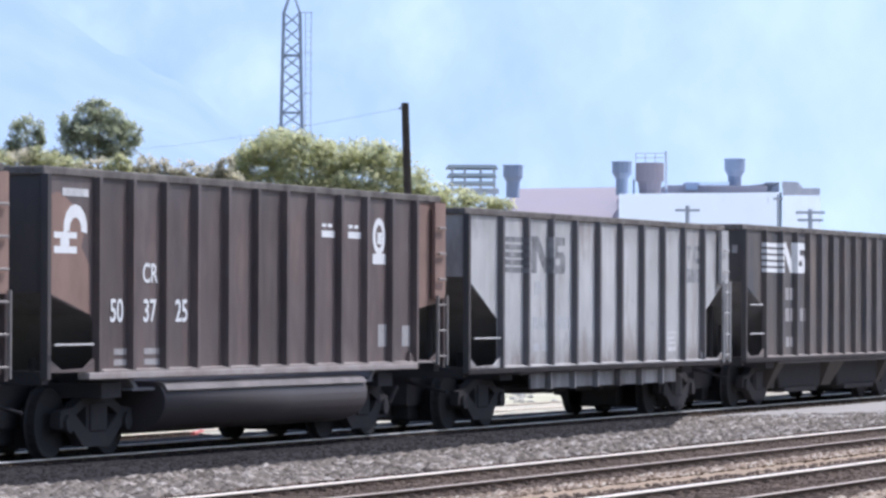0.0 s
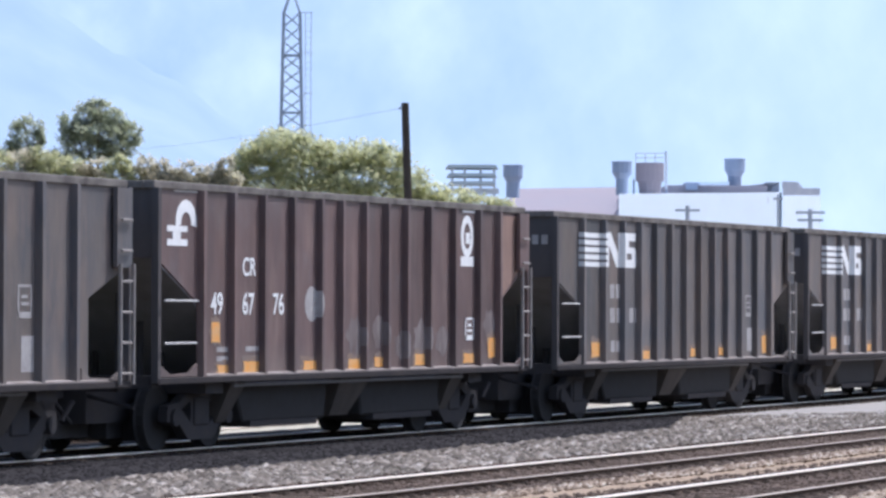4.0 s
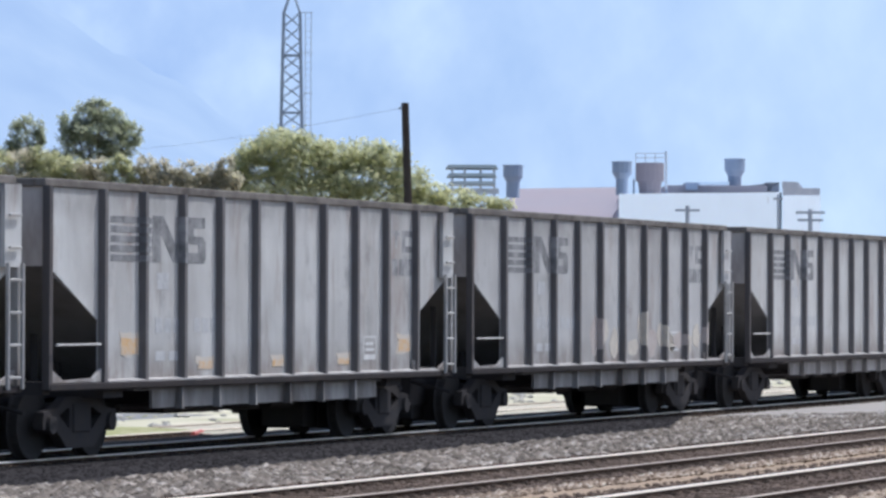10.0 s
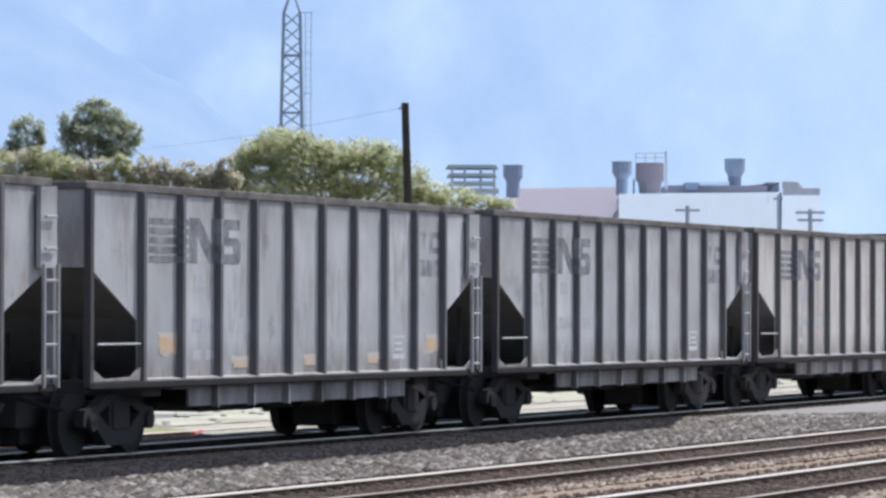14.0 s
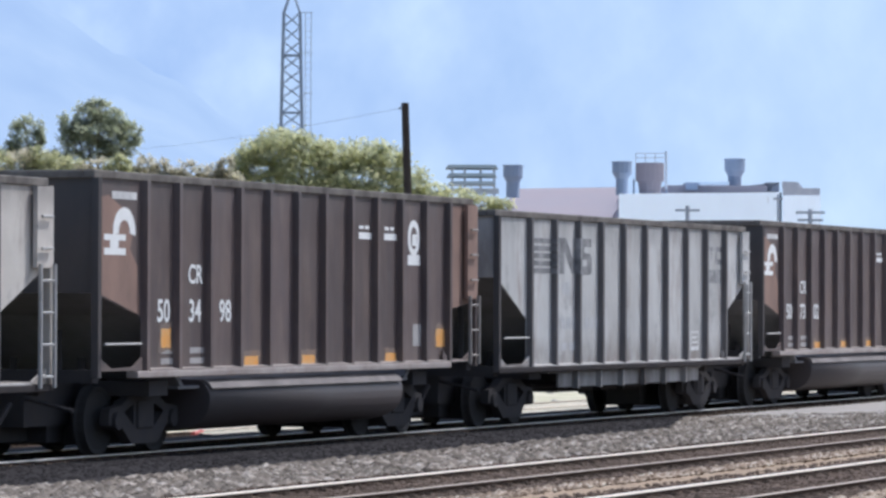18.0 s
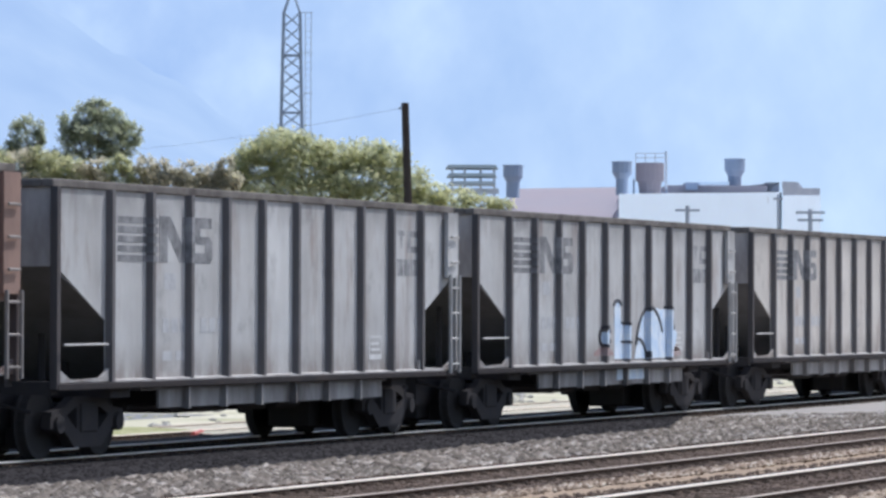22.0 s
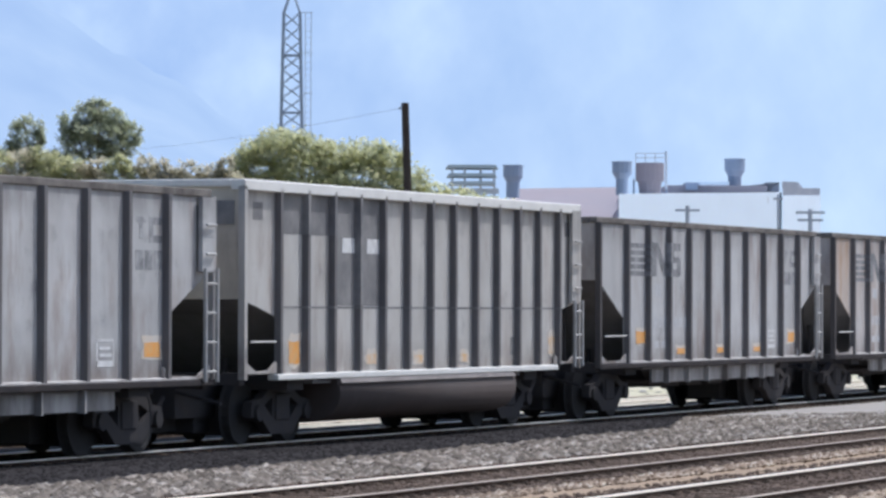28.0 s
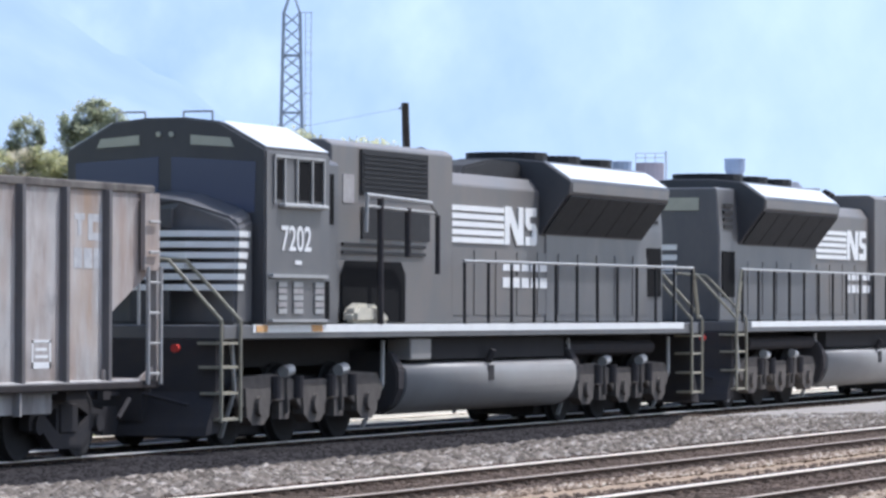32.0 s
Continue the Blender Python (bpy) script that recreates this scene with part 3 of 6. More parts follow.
W_RIBS = [1.68 + 1.257 * i for i in range(10)]
T_RIBS = [1.56 + 1.04 * i for i in range(12)]
S_RIBS = [1.35 + 1.02 * i for i in range(13)]
H_RIBS = [1.55, 2.6, 3.68, 4.76, 5.81, 6.63, 7.57, 8.48, 9.3, 10.3, 11.4, 12.55, 13.5]
D_RIBS = [1.5, 2.68, 3.77, 4.73, 5.66, 6.58, 7.49, 8.41, 9.31, 10.18, 11.12, 12.2, 13.2]


def emblem_shapes(x0, x1, z0, z1, split=0.42):
    """The road's mark: five bars running into two leaning blocks, as plain shapes. split: the share of the bars."""
    w, h = x1 - x0, z1 - z0
    bars = [rect(x0, x0 + split * w, z0 + h * 0.203 * i, z0 + h * (0.203 * i + 0.138)) for i in range(5)]
    # a leaning block with a wedge out of its head and one out of its foot
    a, b = x0 + (split + 0.01) * w, x0 + (split + 0.585 * (1 - split)) * w
    c = b - a
    blocks = [[(a, z0), (a + 0.26 * c, z0), (a + 0.26 * c, z0 + 0.55 * h), (a + 0.34 * c, z1), (a, z1)],
              [(a + 0.26 * c, z0 + 0.62 * h), (a + 0.66 * c, z0), (a + 0.74 * c, z0), (a + 0.74 * c, z0 + 0.4 * h), (a + 0.34 * c, z1)],
              [(a + 0.74 * c, z0), (b, z0), (b, z1), (a + 0.74 * c, z1)]]
    # a block with rounded corners, notched once at each side
    a, b = b + 0.025 * w, x1
    c = b - a
    blocks += [[(a, z0), (b - 0.12 * c, z0), (b, z0 + 0.1 * h), (b, z0 + 0.23 * h), (a, z0 + 0.23 * h)],
               [(a + 0.62 * c, z0 + 0.23 * h), (b, z0 + 0.23 * h), (b, z0 + 0.41 * h), (a + 0.62 * c, z0 + 0.41 * h)],
               [(a + 0.22 * c, z0 + 0.41 * h), (b, z0 + 0.41 * h), (b, z0 + 0.46 * h), (b - 0.16 * c, z0 + 0.59 * h), (a, z0 + 0.59 * h), (a, z0 + 0.54 * h)],
               [(a, z0 + 0.59 * h), (a + 0.38 * c, z0 + 0.59 * h), (a + 0.38 * c, z0 + 0.77 * h), (a, z0 + 0.77 * h)],
               [(a, z0 + 0.77 * h), (b - 0.04 * c, z0 + 0.77 * h), (b - 0.04 * c, z1), (a + 0.12 * c, z1), (a, z1 - 0.1 * h)]]
    return bars, blocks


def emblem(car, x0, x1, z0, z1, mat, ribs):
    bars, blocks = emblem_shapes(x0, x1, z0, z1)
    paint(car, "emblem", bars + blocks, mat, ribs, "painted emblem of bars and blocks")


def blocks_of(x0, x1, z0, z1, n, gap=0.25):
    w = (x1 - x0) / n
    return [rect(x0 + w * i, x0 + w * (i + 1 - gap), z0, z1) for i in range(n)]


def number(car, text, x, z, size, mat, y=-SHEET - 0.007, squeeze=1.0):
    part("number", writing(text, size, mat, "number", squeeze), None, car, "", pose(x + SET - 0.06, y, z, 90, 0, 0))


def data_box(car, x, z, mat, ribs, h=0.36, w=0.2):
    paint(car, "data_panel", [rect(x - w, x + w, z + h / 2 - 0.035, z + h / 2), rect(x - w, x + w, z - h / 2, z - h / 2 + 0.08), rect(x - w, x - w + 0.045, z - h / 2, z + h / 2), rect(x + w - 0.045, x + w, z - h / 2, z + h / 2), rect(x - w + 0.1, x + w - 0.08, z - 0.05, z - 0.01), rect(x - w + 0.1, x + w - 0.12, z + 0.04, z + 0.08)], mat, ribs)


def reflectors(car, spots, ribs, old=False):
    """Orange patches with worn edges, each in a rust-tinged stain."""
    rnd = random.Random(len(car.name) * 7 + len(spots))
    stain = M["rustwash_w" if ribs is W_RIBS or ribs is S_RIBS else "rustwash_d"]

    def patch(x, z, w, h, rag):
        out = []
        for i in range(16):
            a = 2 * math.pi * i / 16
            c, s = math.cos(a), math.sin(a)
            k = rnd.uniform(1 - rag, 1 + rag * 0.4) / max(abs(c), abs(s))
            out.append((x + 0.5 * w * c * k, z + 0.5 * h * s * k))
        return out
    for x, z, w, h in spots:
        paint(car, "reflector", [patch(x, z + 0.03, w * 1.5, h * 1.5 + 0.04, 0.3)], stain, ribs, "rust-tinged stain round a reflector", 0.001)
        paint(car, "reflector", [patch(x, z, w * 1.12, h * 1.1, 0.10)], M["oldorange"] if old else M["orange"], ribs, "faded orange reflector patch" if old else "bright orange reflector patch", 0.004)


def white_car(mat, label):
    car = coal_car("gondola_car", label, 14.5, 3.58, 0.97, W_RIBS, (2.45, 1.62, 1.78), M[mat], "plain", "coal cars of the train")
    emblem(car, 1.68, 4.74, 2.56, 3.18, M["letter_dark"], W_RIBS)
    for polys in ([rect(11.8, 12.1, 3.08, 3.16), rect(11.9, 12.0, 2.88, 3.08)], [rect(12.2, 12.34, 2.82, 3.16), rect(12.34, 12.62, 3.06, 3.16), rect(12.34, 12.62, 2.82, 2.92)], blocks_of(11.78, 12.66, 2.46, 2.72, 3, 0.16)):
        paint(car, "marking", polys, M["letter_faint" if mat == "rusty" else "letter_worn"], W_RIBS, "worn grey block lettering")
    paint(car, "car_number", blocks_of(3.15, 3.9, 2.2, 2.42, 1, 0.5) + blocks_of(3.1, 3.95, 1.62, 1.82, 3) + blocks_of(4.35, 5.2, 1.62, 1.82, 3) + blocks_of(3.1, 3.95, 1.25, 1.38, 2), M["letter_faint"], W_RIBS, "illegible worn number")
    data_box(car, 10.86, 1.37, M["letter_white" if mat == "rusty" else "letter_pale"], W_RIBS, 0.36, 0.27)
    return car


def dark_car():
    car = coal_car("bay_hopper_car", "coal-black ribbed open hopper car with white emblem on the rails", 14.8, 3.63, 0.98, D_RIBS, (2.48, 1.42, 1.98), M["dark"], "chutes", "coal cars of the train")
    emblem(car, 1.12, 4.36, 2.70, 3.32, M["letter_white"], D_RIBS)
    paint(car, "car_number", blocks_of(2.85, 3.5, 2.15, 2.4, 2) + blocks_of(2.85, 3.6, 1.72, 1.98, 2) + blocks_of(3.95, 4.6, 1.72, 1.98, 2) + blocks_of(2.9, 3.5, 1.2, 1.4, 2), M["letter_dim"], D_RIBS, "illegible worn number")
    data_box(car, 11.55, 2.03, M["letter_dim"], D_RIBS, 0.42)
    paint(car, "data_panel", [rect(11.45, 11.8, 1.15, 1.6)], M["letter_dim"], D_RIBS)
    for i in range(3):
        bm = bmesh.new()
        box(bm, 0.042, 0.0495, -1.31 + 0.17 * i, -1.20 + 0.17 * i, 3.06, 3.22)
        part("end_number", bm, M["letter_dim"], car, "illegible pale end number")
    return car


def arch_mark(car, x, z, ribs):
    """The old road's badge: a bent arch over level bars, as plain shapes."""
    polys = []
    for i in range(8):
        a, b = math.pi * (1.1 * i / 8 - 0.05), math.pi * (1.1 * (i + 1) / 8 - 0.05)
        polys.append([(x + 0.35 * math.cos(a), z + 0.32 * math.sin(a)), (x + 0.35 * math.cos(b), z + 0.32 * math.sin(b)), (x + 0.17 * math.cos(b), z + 0.15 * math.sin(b)), (x + 0.17 * math.cos(a), z + 0.15 * math.sin(a))])
    polys += [rect(x - 0.62, x + 0.04, z - 0.12, z - 0.04), rect(x - 0.62, x + 0.04, z - 0.31, z - 0.22), rect(x - 0.44, x - 0.18, z - 0.219, z - 0.121)]
    paint(car, "badge", polys, M["letter_white"], ribs, "white arched badge", 0.003, True)
    paint(car, "marking", [rect(x - 0.38, x + 0.38, z + 0.42, z + 0.52)], M["letter_pale"], ribs, "", 0.003)


def ring_mark(car, x, z, w, h, ribs):
    polys = []
    for i in range(16):
        a, b = 2 * math.pi * i / 16, 2 * math.pi * (i + 1) / 16
        polys.append([(x + w * math.cos(a), z + h * math.sin(a)), (x + w * math.cos(b), z + h * math.sin(b)), (x + 0.55 * w * math.cos(b), z + 0.62 * h * math.sin(b)), (x + 0.55 * w * math.cos(a), z + 0.62 * h * math.sin(a))])
    polys += [rect(x - w, x + w * 1.05, z - h - 0.14, z - h + 0.02), rect(x - 0.07, x + 0.12, z - 0.12, z + 0.06)]
    paint(car, "roundel", polys, M["letter_white"], ribs, "white ring-shaped mark", 0.0, True)


def tub_car(digits, label):
    car = coal_car("tub_gondola_car", label, 14.2, 3.73, 1.10, T_RIBS, (2.12, 1.45, 1.82), M["brown"], "tub", "coal cars of the train")
    arch_mark(car, 0.68, 2.95, T_RIBS)
    for i in range(3):
        number(car, digits[2 * i:2 * i + 2], 1.98 + 1.03 * i, 1.90, 0.42, M["letter_white"])
    number(car, "CR", 3.02, 2.40, 0.36, M["letter_white"])
    ring_mark(car, 11.28, 3.05, 0.26, 0.28, T_RIBS)
    paint(car, "marking", blocks_of(9.28 - SET, 9.80 - SET, 3.0, 3.10, 1, 0) + blocks_of(10.32 - SET, 10.84 - SET, 3.0, 3.10, 1, 0) + blocks_of(9.3 - SET, 9.75 - SET, 3.15, 3.20, 2) + blocks_of(10.34 - SET, 10.79 - SET, 3.15, 3.20, 2), M["letter_white"], T_RIBS)
    paint(car, "data_panel", [rect(11.25, 11.65, 1.38, 1.72), rect(12.25, 12.6, 1.38, 1.7), rect(1.85, 2.35, 1.2, 1.28), rect(1.85, 2.35, 1.34, 1.42), rect(2.8, 3.4, 1.2, 1.28), rect(2.8, 3.4, 1.34, 1.42)], M["letter_dim"], T_RIBS)
    # the rubbed end panels
    paint(car, "rubbed_panel", [[(-0.18, 2.13), (0.0, 2.12), (1.15, 1.86), (1.1, 2.5), (0.86, 2.72), (0.95, 2.95), (0.7, 3.22), (0.52, 3.3), (0.2, 3.42), (-0.18, 3.36)], [(12.85, 1.95), (13.75, 2.05), (13.75, 3.6), (12.85, 3.6)]], M["brownlight"], T_RIBS, "rust-rubbed end panel")
    return car


def old_hopper():
    car = coal_car("hopper_car", "oxide-brown ribbed hopper car with white numbers on the rails", 14.85, 3.65, 1.0, H_RIBS, (2.6, 1.38, 2.02), M["oldred"], "chutes", "coal cars of the train")
    arch_mark(car, 0.80, 3.1, H_RIBS)
    for i, d in enumerate(("49", "67", "76")):
        number(car, d, 1.9 + 1.09 * i, 2.0, 0.42, M["letter_white"])
    number(car, "CR", 3.02, 2.52, 0.36, M["letter_white"])
    ring_mark(car, 11.82, 3.12, 0.29, 0.34, H_RIBS)
    paint(car, "marking", [rect(11.6, 12.2, 3.5, 3.54)], M["letter_white"], H_RIBS)
    data_box(car, 11.95, 1.64, M["letter_white"], H_RIBS)
    oval = [(5.28 + 0.26 * math.cos(2 * math.pi * i / 14), 2.02 + 0.26 * math.sin(2 * math.pi * i / 14)) for i in range(14)]
    paint(car, "scraped_patch", [oval], M["letter_dim"], H_RIBS, "pale scraped oval patch")
    paint(car, "data_panel", [rect(1.85, 2.4, 1.35, 1.42), rect(2.85, 3.4, 1.35, 1.42), rect(1.85, 2.4, 1.22, 1.29), rect(2.85, 3.4, 1.22, 1.29), ], M["letter_dim"], H_RIBS)
    for x, z, w, h in ((6.95, 1.55, 0.3, 0.28), (7.95, 1.6, 0.26, 0.26), (9.75, 1.5, 0.32, 0.26), (12.85, 1.7, 0.26, 0.24), (8.9, 1.4, 0.3, 0.2), (10.7, 1.45, 0.3, 0.22)):
        paint(car, "scraped_patch", [[(x + w * math.cos(0.52 * i) * (1 + 0.25 * math.sin(2.3 * i + x)), z + h * math.sin(0.52 * i) * (1 + 0.25 * math.cos(3.1 * i + x))) for i in range(12)]], M["scrape"], H_RIBS, "pale scraped smudge")
    reflectors(car, [(1.8, 1.62, 0.26, 0.26), (2.1, 1.1, 0.4, 0.12), (3.05, 1.13, 0.5, 0.15), (5.3, 1.13, 0.6, 0.12), (6.95, 1.13, 0.42, 0.14), (8.0, 1.15, 0.4, 0.14), (9.7, 1.17, 0.4, 0.16), (11.9, 1.17, 0.42, 0.14), (13.0, 1.33, 0.34, 0.3)], H_RIBS)
    paint(car, "rubbed_panel", [[(13.3, 2.05), (14.4, 2.65), (14.4, 3.5), (13.3, 3.5)]], M["brownlight"], H_RIBS, "rust-rubbed end panel")
    return car


def silver_car():
    car = coal_car("aluminium_tub_car", "dusty silver tub gondola with white top chord and dark blocks", 14.65, 3.76, 1.0, S_RIBS, (2.06, 1.25, 1.83), M["silver"], "silver", "coal cars of the train")
    paint(car, "dark_panel", [rect(1.25, 5.05, 3.02, 3.6), rect(3.2, 5.05, 2.0, 3.02), rect(0.2, 0.55, 3.2, 3.45), rect(13.75, 14.05, 3.2, 3.45)], M["panelgrey"], S_RIBS, "dark grey painted block")
    paint(car, "marking", [rect(3.55, 4.05, 2.78, 3.0), rect(4.55, 5.05, 2.78, 3.0)], M["letter_pale"], S_RIBS, "", 0.004)
    bm = bmesh.new()
    box(bm, 0.035, 0.048, -1.32, -0.75, 3.12, 3.46)
    part("end_block", bm, M["panelgrey"], car, "dark painted block on the end sheet")
    paint(car, "seam", [rect(1.05, 13.3, 1.955, 1.985)], M["panelgrey"], S_RIBS, "horizontal seam across the panels")
    paint(car, "data_panel", [rect(11.0, 11.3, 1.2, 1.5)], M["panelgrey"], S_RIBS)
    reflectors(car, [(1.72, 1.32, 0.36, 0.3)], S_RIBS)
    reflectors(car, [(4.75, 1.2, 0.36, 0.14), (6.75, 1.18, 0.36, 0.12), (8.8, 1.18, 0.3, 0.12), (10.3, 1.2, 0.36, 0.16), (13.1, 1.35, 0.34, 0.26)], S_RIBS, True)
    return car


M["panelgrey"] = material("dark_grey_block_paint", (0.16, 0.155, 0.158), 0.65, 0, (0.33, 0.315, 0.30), 0.7, 1.6, 0.05)

TRAIN = []  # (thing, distance along the line at the start, length)


def put(car, u):
    car.matrix_basis = on_line(u)
    TRAIN.append((car, u))
    return car


whites = {k: white_car(k, v) for k, v in (("white", "weathered white ribbed gondola car with faded black emblem"), ("grey", "dirty grey ribbed gondola car with faded black emblem"), ("cream", "cream-tinted ribbed gondola car with faded black emblem"), ("rusty", "rust-streaked grey gondola car coupled ahead of a locomotive"))}
used = set()


def white(kind, u, spots=()):
    if kind in used:
        car = copy_thing(whites[kind], on_line(u))
    else:
        used.add(kind)
        car = whites[kind]
    put(car, u)
    reflectors(car, spots, W_RIBS, u < 350)
    return car


LOW = [(2.3, 1.45, 0.5, 0.2), (4.75, 1.18, 0.42, 0.1), (7.3, 1.18, 0.4, 0.09), (9.8, 1.18, 0.4, 0.09), (12.3, 1.4, 0.45, 0.18)]
first = put(tub_car("503725", "oxide-brown tub gondola car with white numbers on the rails"), 46.57 - 15.3)
put(copy_thing(first, on_line(46.57)), 46.57)
white("white", 61.85)
dark1 = put(dark_car(), 77.57)
put(old_hopper(), 93.2)
DSPOTS = [(2.05, 1.25, 0.42, 0.24), (4.95, 1.13, 0.36, 0.14), (7.85, 1.15, 0.3, 0.14), (9.7, 1.15, 0.3, 0.14), (12.65, 1.27, 0.3, 0.32)]
dark2 = put(copy_thing(dark1, on_line(109.5)), 109.5)
dark3 = put(copy_thing(dark1, on_line(125.4)), 125.4)
for d in (dark2, dark3):
    reflectors(d, DSPOTS, D_RIBS)
white("white", 141.12)
white("white", 156.42, LOW)
w9 = white("grey", 171.8)
white("white", 187.62)
white("white", 203.12, LOW)
white("white", 218.5)
white("cream", 233.66)
brown2 = put(tub_car("503498", "oxide-brown tub gondola with white numbers and orange patches"), 249.48)
TSPOTS = [(2.0, 1.55, 0.3, 0.24), (4.9, 1.22, 0.45, 0.12), (7.0, 1.22, 0.45, 0.12), (10.3, 1.22, 0.4, 0.12), (12.45, 1.5, 0.36, 0.26)]
reflectors(brown2, TSPOTS, T_RIBS)
white("white", 264.72)
brown3 = put(tub_car("507302", "oxide-brown tub gondola with white numbers and yellow patches"), 280.2)
reflectors(brown3, [(4.1, 1.22, 0.45, 0.12), (6.2, 1.22, 0.42, 0.12), (8.3, 1.22, 0.42, 0.12), (10.3, 1.22, 0.36, 0.12)], T_RIBS)
white("white", 295.45)
w18 = white("white", 310.87)
white("cream", 326.65)
white("grey", 342.42, [LOW[0], LOW[4]])
white("grey", 358.27, [LOW[0], LOW[4]])
put(silver_car(), 373.77)
white("grey", 389.5, LOW)
white("rusty", 405.2)


# spray paint: rounded shapes with a dark outline
def spray(car):
    def ring(cx, cz, rx, rz, a0, a1, wide=0.05, n=10):
        out = []
        for i in range(n):
            a, b = radians(a0 + (a1 - a0) * i / n), radians(a0 + (a1 - a0) * (i + 1) / n)
            out.append([(cx + rx * math.cos(a), cz + rz * math.sin(a)), (cx + rx * math.cos(b), cz + rz * math.sin(b)), (cx + (rx - wide * 1.6) * math.cos(b), cz + (rz - wide) * math.sin(b)), (cx + (rx - wide * 1.6) * math.cos(a), cz + (rz - wide) * math.sin(a))])
        return out

    def dome(cx, z0, rx, rz, n=14):
        return [(cx + rx * math.cos(math.pi * i / n), z0 + rz * math.sin(math.pi * i / n)) for i in range(n + 1)]
    sh = -SET
    for poly, mat in (
            (dome(6.75 + sh, 1.14, 0.55, 0.16), "sprayred"), (dome(10.6 + sh, 1.1, 0.75, 0.22), "sprayred"),
            ([(x + sh, z) for x, z in ((7.33, 2.06), (7.66, 2.09), (7.70, 1.69), (8.13, 1.66), (8.2, 1.08), (7.33, 1.07))], "blue"),
            (dome(6.78 + sh, 1.33, 0.22, 0.27), "blue"),
            ([(8.5 + sh, 1.07), (10.3 + sh, 1.07), (10.35 + sh, 1.72), (10.2 + sh, 1.95), (9.6 + sh, 2.0), (9.05 + sh, 1.9), (8.75 + sh, 1.62)], "blue"), ([(x + sh, z) for x, z in ((9.95, 1.08), (10.6, 1.08), (10.95, 1.3), (11.05, 1.5), (10.85, 1.66), (10.8, 1.86), (10.55, 1.98), (10.2, 1.96), (9.95, 1.8))], "blue2")):
        paint(car, "spray_fill", [poly], M[mat[:8] if mat != "blue2" else "blue"], W_RIBS, "dull red sprayed haze" if mat == "sprayred" else "pale blue sprayed fill", {"sprayred": 0.0, "blue": 0.003, "blue2": 0.007}[mat])
    for polys in (ring(6.8 + sh, 1.48, 0.36, 0.21, 20, 340), ring(9.4 + sh, 1.08, 0.9, 0.95, 30, 165), ring(10.35 + sh, 1.5, 0.55, 0.52, 10, 100), ring(8.7 + sh, 1.05, 0.5, 0.4, 5, 100), ring(7.5 + sh, 2.0, 0.25, 0.14, 10, 170), [[(7.7 + sh, 1.36), (8.3 + sh, 1.34), (8.3 + sh, 1.39), (7.7 + sh, 1.40)], [(7.72 + sh, 1.7), (8.1 + sh, 1.66), (8.1 + sh, 1.71), (7.72 + sh, 1.74)]]):
        paint(car, "spray_outline", polys, M["black"], W_RIBS, "black sprayed outline", 0.016, True)
    bm = bmesh.new()
    box(bm, 7.6, 9.4, -HALF + 0.125, -HALF + 0.136, 0.70, 0.89)
    part("spray_fill", bm, M["blue"], car, "pale blue sprayed fill")


spray(w18)
rustcar = [c for c, u in TRAIN if u == 405.2][0]
panels = [p for p in rustcar.children if p.name.startswith("side_panel")]
for p in (panels[0], panels[6], panels[9]):
    p.data = p.data.copy()
    p.data.materials.clear()
    p.data.materials.append(M["rustpatch"])
    p["label"] = "panel with orange-brown rust runs"
# an older pale scrawl low on another car
scrawl = random.Random(5)
for k in range(13):
    x, z = 6.2 + 0.55 * k, 1.42 + scrawl.uniform(-0.16, 0.2)
    w, h = scrawl.uniform(0.16, 0.34), scrawl.uniform(0.16, 0.36)
    blob = [(x + w * math.cos(2 * math.pi * i / 12) * scrawl.uniform(0.75, 1.2), z + h * math.sin(2 * math.pi * i / 12) * scrawl.uniform(0.75, 1.2)) for i in range(12)]
    paint(w9, "spray_fill", [blob], M["spraypale" if k % 3 else "sprayrose"], W_RIBS, "faded sprayed scrawl", 0.001 * (k % 4))


# ---- helper locomotives ----
M["loco"] = material("black_locomotive_paint", (0.108, 0.108, 0.115), 0.36, 0, (0.175, 0.166, 0.158), 0.6, 1.2, 0.04, 25, 0.6)
M["locodust"] = material("dusty_black_locomotive_paint", (0.155, 0.149, 0.145), 0.45, 0, (0.21, 0.177, 0.153), 0.6, 1.5, 0.06, 25, 0.6)
M["grille"] = material("sooty_grille_steel", (0.030, 0.030, 0.032), 0.7, 0.2, (0.05, 0.05, 0.05), 0.5, 6, 0.3, 60)
M["stripe"] = material("white_locomotive_stripe", (0.86, 0.86, 0.84), 0.45, 0, (0.74, 0.73, 0.70), 0.5, 4, 0.03)
M["tank"] = material("dusty_fuel_tank_paint", (0.27, 0.258, 0.245), 0.5, 0, (0.20, 0.185, 0.175), 0.5, 0.9, 0.02, 12)
# flat black plates paint the darkness inside openings, windows and doors
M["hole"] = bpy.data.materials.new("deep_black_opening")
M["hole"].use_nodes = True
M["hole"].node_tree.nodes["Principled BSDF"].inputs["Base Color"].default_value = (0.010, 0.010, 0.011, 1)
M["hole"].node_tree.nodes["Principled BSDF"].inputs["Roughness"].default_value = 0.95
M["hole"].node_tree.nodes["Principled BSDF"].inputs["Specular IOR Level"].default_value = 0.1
M["hrail"] = material("grey_handrail_paint", (0.42, 0.42, 0.41), 0.45, 0, (0.25, 0.24, 0.23), 0.5, 6, 0.03)
M["step"] = material("dusty_yellow_step_edge", (0.36, 0.33, 0.25), 0.6, 0, (0.22, 0.20, 0.16), 0.5, 8, 0.05)
